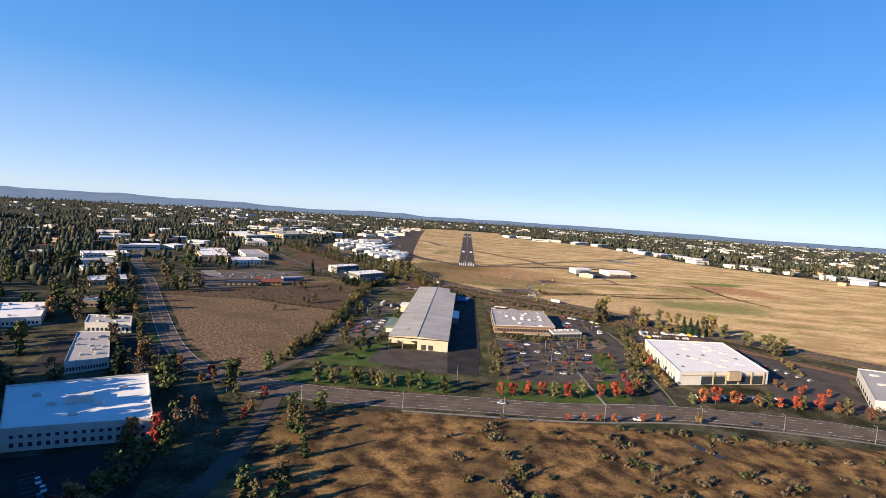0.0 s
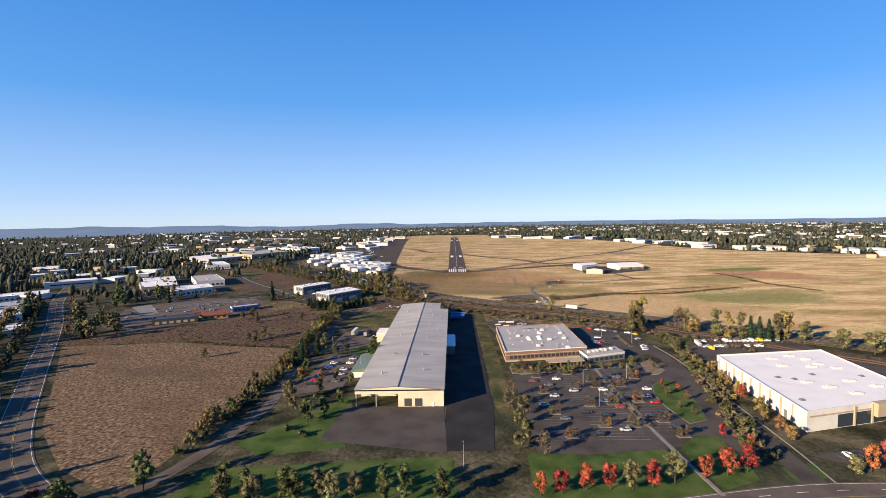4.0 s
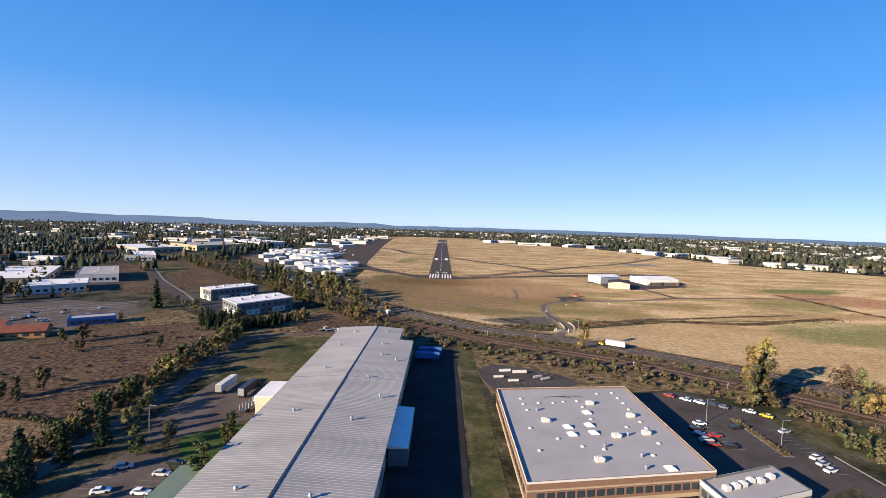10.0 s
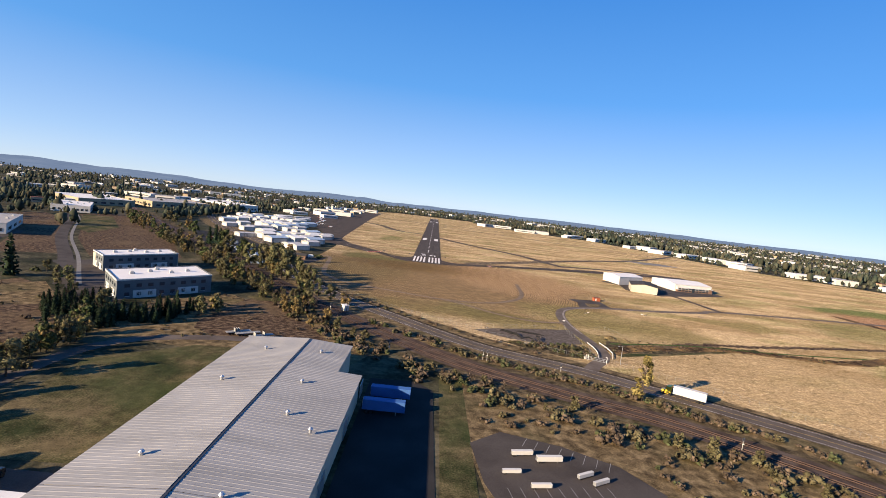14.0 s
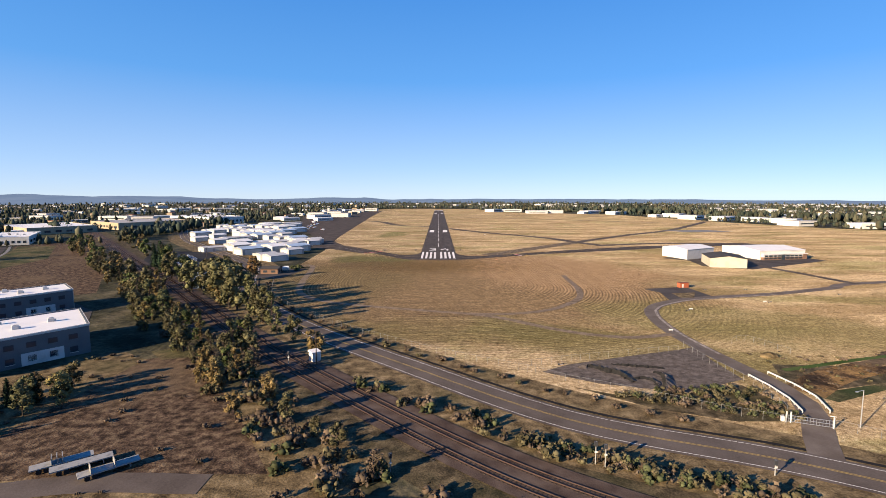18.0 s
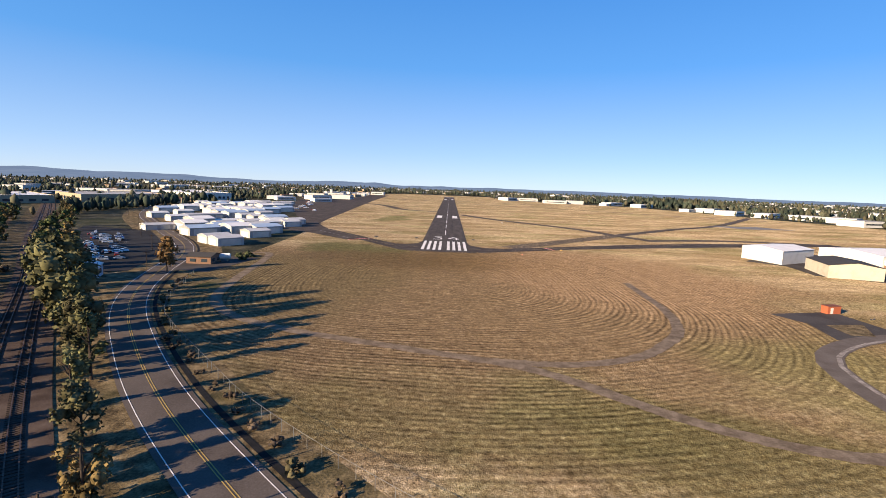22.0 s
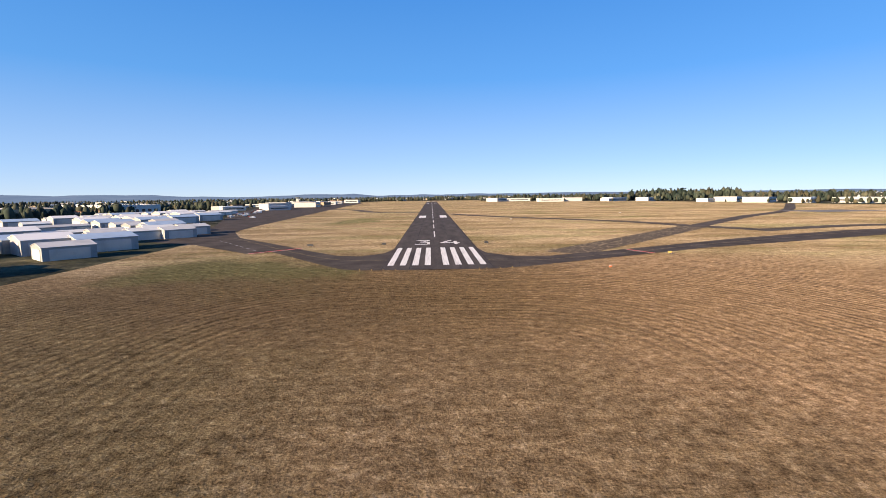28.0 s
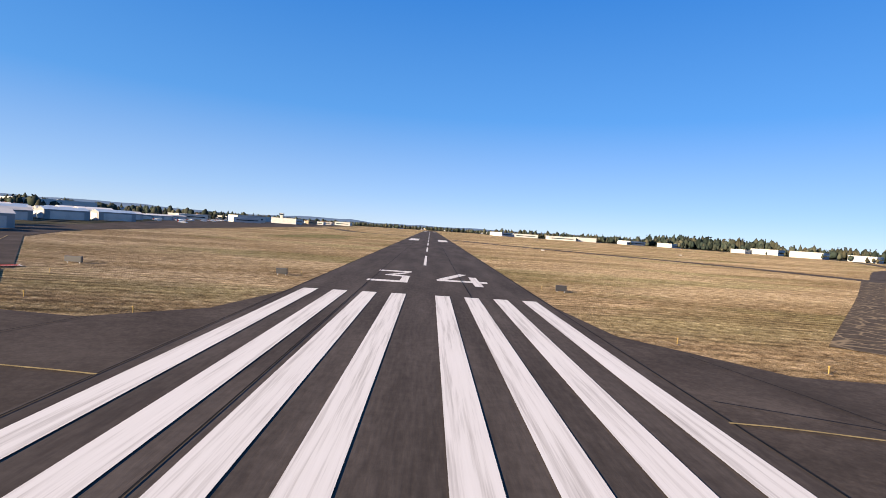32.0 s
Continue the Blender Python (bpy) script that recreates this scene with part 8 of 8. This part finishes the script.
# spoil ridges on the gravel yard: a broken dark face, a long gravel back
dig = random.Random(21)
for line, top, wide in (([(41.4, -251), (45, -251), (48, -255), (51.4, -257.8), (53.1, -263)], 1.4, 3.5), ([(61.7, -255.6), (63, -257.5), (61, -264), (58, -270)], 1.4, 3.0), ([(52, -249), (57.4, -250.8), (66.2, -252.4)], 0.8, 2.0), ([(51.5, -260.2), (58, -261.2), (58, -265.9), (58, -270)], 0.8, 2.0)):
    mound = tagged(empty("gravel_mound"), "low ridge of dug gravel with a dark broken face", "mound", "gravel mounds")
    path = smooth(line, 0.6)
    face, back = bmesh.new(), bmesh.new()
    prof = []
    for i, p in enumerate(path):
        d = (path[min(i + 1, len(path) - 1)] - path[max(i - 1, 0)]).normalized()
        side = Vector((d.y, -d.x))
        if side.x > 0:
            side = -side
        end = math.sin(math.pi * (i + 0.5) / len(path))
        jag = dig.uniform(-0.5, 0.5)
        z = top * (0.35 + 0.65 * end) * dig.uniform(0.7, 1.15)
        foot, brow = p + side * (0.25 + jag * 0.9), p - side * (0.3 - jag * 0.5)
        rear = p - side * wide * (0.4 + 0.6 * end)
        prof.append(((*foot, 0.06), (*brow, z), (*((brow + rear) / 2), z * dig.uniform(0.4, 0.6)), (*rear, 0.05)))
    for bmx, ks in ((face, (0, 1)), (back, (1, 2, 3))):
        vs = [[bmx.verts.new(q[k]) for k in ks] for q in prof]
        for a, b in zip(vs, vs[1:]):
            for k in range(len(ks) - 1):
                bmx.faces.new((a[k], a[k + 1], b[k + 1], b[k]))
        bmesh.ops.recalc_face_normals(bmx, faces=bmx.faces[:])
    part("dug_face", face, M["tar"], mound, "dark damp dug face")
    part("gravel_back", back, bpy.data.materials["dark_gravel"], mound)

cab = empty("signal_cabinet", pose(-37, -245, 0, 0, 0, 40))
part("body", box(0, 0, 1.5, 2.6, 2.6, 2.8), M["white_wall"], cab)
part("roof", prism([(-1.5, -1.5), (1.5, -1.5), (1.5, 1.5), (-1.5, 1.5)], 2.9, [3.1, 3.1, 3.4, 3.4]), M["white_roof"], cab)
part("plinth", box(0, 0, 0.1, 2.9, 2.9, 0.2), M["gravel"], cab)
part("door", box(0, -1.33, 1.3, 1.0, 0.06, 2.1), M["steel"], cab)
tagged(cab, "white railway signal cabinet beside the track", "cabinet")
box_red = empty("equipment_shelter", pose(135, -125.5, 0.1, 0, 0, 10))
part("body", box(0, 0, 1.3, 5.2, 2.6, 2.6), paint("orange_red_paint", (0.30, 0.085, 0.04), 0.7), box_red)
part("roof", box(0, 0, 2.68, 5.5, 2.9, 0.16), M["red_roof"], box_red)
part("door", box(-1, -1.33, 1.1, 1.0, 0.06, 2.0), M["white_wall"], box_red)
tagged(box_red, "orange red equipment shelter on the asphalt pad", "shelter")
tank = empty("fuel_tank", pose(-102, -68, 0, 0, 0, 20))
bm = bmesh.new()
bmesh.ops.create_cone(bm, cap_ends=True, segments=20, radius1=1.4, radius2=1.4, depth=6.5, matrix=pose(0, 0, 2.4, 0, 90))
bmesh.ops.bevel(bm, geom=[e for e in bm.edges if len(e.link_faces) == 2 and e.calc_face_angle(0) > 1], offset=0.4, segments=3, affect="EDGES")
part("vessel", bm, M["white_roof"], tank)
for x in (-2, 2):
    part("saddle", box(x, 0, 0.6, 0.4, 2.2, 1.2), M["tan_wall"], tank)
tagged(tank, "white horizontal fuel tank on concrete saddles", "tank")


def pole(x, y, h, label, arm=True):
    r = empty("utility_pole", Matrix.Translation((x, y, 0)))
    bm = bmesh.new()
    bmesh.ops.create_cone(bm, cap_ends=True, segments=8, radius1=0.18, radius2=0.11, depth=h, matrix=pose(0, 0, h / 2))
    part("shaft", bm, M["bark"], r)
    if arm:
        part("crossarm", box(0, 0, h - 0.7, 2.4, 0.14, 0.16, 35), M["bark"], r)
    tagged(r, label, "pole")


for x, y in ((-37.5, -241), (-35.5, -249), (-118, -100), (-150, -44), (-190, 10), (-236, 80), (-290, 150)):
    pole(x, y, 8.5, "brown wooden utility pole beside the road")


def street_lamp(x, y, rot):
    r = empty("street_lamp", pose(x, y, 0, 0, 0, rot))
    bm = bmesh.new()
    bmesh.ops.create_cone(bm, cap_ends=True, segments=8, radius1=0.14, radius2=0.08, depth=8.5, matrix=pose(0, 0, 4.25))
    part("pole", bm, M["steel"], r)
    part("arm", box(1.0, 0, 8.45, 2.2, 0.1, 0.1), M["steel"], r)
    part("head", box(2.2, 0, 8.4, 0.7, 0.3, 0.14), M["steel"], r)
    tagged(r, "grey steel street lamp with a single arm", "street lamp", "street lamps")


for x, y, r in ((-120, -656, 90), (-80, -660, 90), (-30, -657, 90), (20, -655, 90), (70, -653, 90), (120, -646, 90), (160, -647, 90), (200, -652, 90), (-180, -618, 45), (-240, -540, 40), (60, -530, 0), (60, -558, 0), (86, -520, 0), (100, -430, 0), (115, -448, 0), (-90, -452, 0), (-62, -500, 180)):
    street_lamp(x, y, r)


def edge_light(x, y, colour="yellow_line"):
    r = empty("edge_light", Matrix.Translation((x, y, 0)))
    bm = bmesh.new()
    bmesh.ops.create_cone(bm, cap_ends=True, segments=8, radius1=0.04, radius2=0.03, depth=0.5, matrix=pose(0, 0, 0.25))
    part("stem", bm, M[colour], r)
    bm = bmesh.new()
    bmesh.ops.create_uvsphere(bm, u_segments=8, v_segments=6, radius=0.075, matrix=pose(0, 0, 0.56))
    part("lens", bm, M["yellow_line"], r)
    bm = bmesh.new()
    bmesh.ops.create_cone(bm, cap_ends=True, segments=10, radius1=0.28, radius2=0.28, depth=0.06, matrix=pose(0, 0, 0.05))
    part("base", bm, M["dirt"], r)
    return tagged(r, "small runway edge light on a yellow stem", "light", "airfield edge lights")


for x, y in ((-27, -6.5), (-20.5, -8.5), (-17.3, -9), (-14.2, -9.3), (-11, -9.6), (11, -9.6), (13, -9.4), (16.6, -8.6), (20, -8), (32.4, -3.5), (42.7, 1.8), (57.8, 10), (21.4, 26.2), (28.5, 19.5), (37.5, 19.5), (60, 31), (-22.3, 26), (-34, 30), (-44, 46), (-34, 2), (-46, 20)):
    edge_light(x, y)
for k in range(1, 14):
    for s in (-1, 1):
        edge_light(s * 18, k * 60)


def airfield_sign(x, y, rot, face, label, w=2.4):
    r = empty("airfield_sign", pose(x, y, 0, 0, 0, rot))
    part("case", box(0, 0, 0.65, w, 0.3, 0.8), M["dark"], r)
    part("face", box(0, -0.17, 0.65, w * 0.94, 0.05, 0.68), face, r)
    for s in (-1, 1):
        part("leg", box(s * w * 0.35, 0, 0.12, 0.1, 0.1, 0.28), M["steel"], r)
    tagged(r, label, "sign", "airfield signs")


airfield_sign(-20.5, 58.5, 0, M["dark"], "black airfield sign beside the runway", 1.6)
airfield_sign(20.5, 58.5, 0, M["dark"], "black airfield sign beside the runway", 1.6)
airfield_sign(-49.5, 57.5, 0, M["dark"], "black airfield sign beside the taxiway")
airfield_sign(74.5, 17, -20, M["yellow_line"], "yellow airfield sign beside the taxiway", 1.3)
crate = empty("marker_box", pose(46, -8.5, 0, 0, 0, 20))
part("body", box(0, 0, 0.25, 0.5, 0.5, 0.5), paint("orange_marker", (0.62, 0.16, 0.05), 0.6), crate)
part("lid", box(0, 0, 0.53, 0.55, 0.55, 0.06), M["white_wall"], crate)
tagged(crate, "small orange marker box on the grass", "marker")
for x, y in ((111.9, -179), (154.7, -164), (86.9, -213), (60, 240), (180, 330)):
    m = empty("marker_board", Matrix.Translation((x, y, 0)))
    part("board", box(0, 0, 0.6, 1.6, 0.1, 0.5), M["white_wall"], m)
    for s in (-1, 1):
        part("leg", box(s * 0.6, 0, 0.25, 0.08, 0.08, 0.5), M["steel"], m)
    tagged(m, "low white marker board on two legs", "marker", "marker boards")


# low twin markers beside the perimeter road
for x, y in ((110, -180), (165, -133), (157, -164), (205, -146), (143, -133), (37, -249)):
    m = empty("edge_marker", pose(x, y, 0, 0, 0, 20))
    for s in (-0.8, 0.8):
        part("lamp", box(s, 0, 0.3, 0.5, 0.35, 0.45), M["dark"], m)
    part("bracket", box(0, 0, 0.12, 1.9, 0.12, 0.1), M["steel"], m)
    tagged(m, "low twin black marker lights on a bracket", "marker", "twin markers")
# sand heap by the culvert
bm = bmesh.new()
bmesh.ops.create_icosphere(bm, subdivisions=3, radius=1)
for v in bm.verts:
    f = 1 + 0.25 * noise.noise(v.co * 2.2)
    v.co = Vector((v.co.x * 3.0 * f, v.co.y * 2.0 * f, max(-0.1, v.co.z) * 1.3 * f))
tagged(link("sand_heap", bm, M["verge"]), "small tan heap of sand beside the fence", "heap").matrix_basis = pose(104, -242, 0.04, 0, 0, 15)


def signal_post(x, y, h):
    r = empty("signal_post", Matrix.Translation((x, y, 0)))
    bm = bmesh.new()
    bmesh.ops.create_cone(bm, cap_ends=True, segments=8, radius1=0.12, radius2=0.09, depth=h, matrix=pose(0, 0, h / 2))
    part("shaft", bm, M["worn_steel"], r)
    part("signal_box", box(0, 0, h - 0.5, 0.6, 0.4, 0.9), M["dark"], r)
    part("sign_plate", box(0, -0.16, h * 0.55, 0.5, 0.05, 0.35), M["white_wall"], r)
    tagged(r, "grey steel signal post beside the railway", "post", "railway posts")


for x, y, h in ((30, -303, 4.5), (31.5, -304, 4.5), (-44, -248, 4.0), (61, -307, 3.0), (100, -362, 4.0), (-8, -306, 4.0), (130, -392, 4.0)):
    signal_post(x, y, h)
street_lamp(92, -289, 200)
street_lamp(-4, -612, 90)


# parked light aircraft on the apron
def aircraft(label):
    r = empty("light_aircraft")
    part("fuselage", loft([(-3.6, 0.12, 0.1, 1.1, 1.4), (-1.5, 0.4, 0.35, 0.9, 1.7), (0.3, 0.55, 0.45, 0.7, 2.1), (1.4, 0.55, 0.45, 0.7, 1.6), (2.6, 0.35, 0.3, 0.85, 1.45)]), PAINTS["white"], r)
    part("wing", loft([(-0.6, 5.2, 5.2, 2.05, 2.15), (0.9, 5.2, 5.2, 2.08, 2.2)]), PAINTS["white"], r)
    part("tailplane", loft([(-3.7, 1.6, 1.6, 1.2, 1.26), (-3.0, 1.6, 1.6, 1.2, 1.28)]), PAINTS["white"], r)
    part("fin", box(-3.5, 0, 1.9, 0.9, 0.1, 1.2), PAINTS["red"], r)
    for x, y in ((1.9, 0), (-0.2, 1.1), (-0.2, -1.1)):
        w = part("wheel", wheel_mesh(0.2, 0.15), M["tyre"], r)
        w.matrix_basis = pose(x, y, 0.2)
        part("strut", box(x, y * 0.8, 0.6, 0.1, 0.1, 0.7), PAINTS["white"], r)
    return tagged(r, label, "aircraft", "parked light aircraft")


a0 = aircraft("white high-wing light aircraft parked on the apron")
a0.matrix_world = pose(-170, 330, 0.07, 0, 0, 30)
for i in range(16):
    copy_thing(a0, pose(-190 - i * 5 - vr.uniform(0, 14), 350 + i * 26, 0.07, 0, 0, vr.uniform(0, 90)))
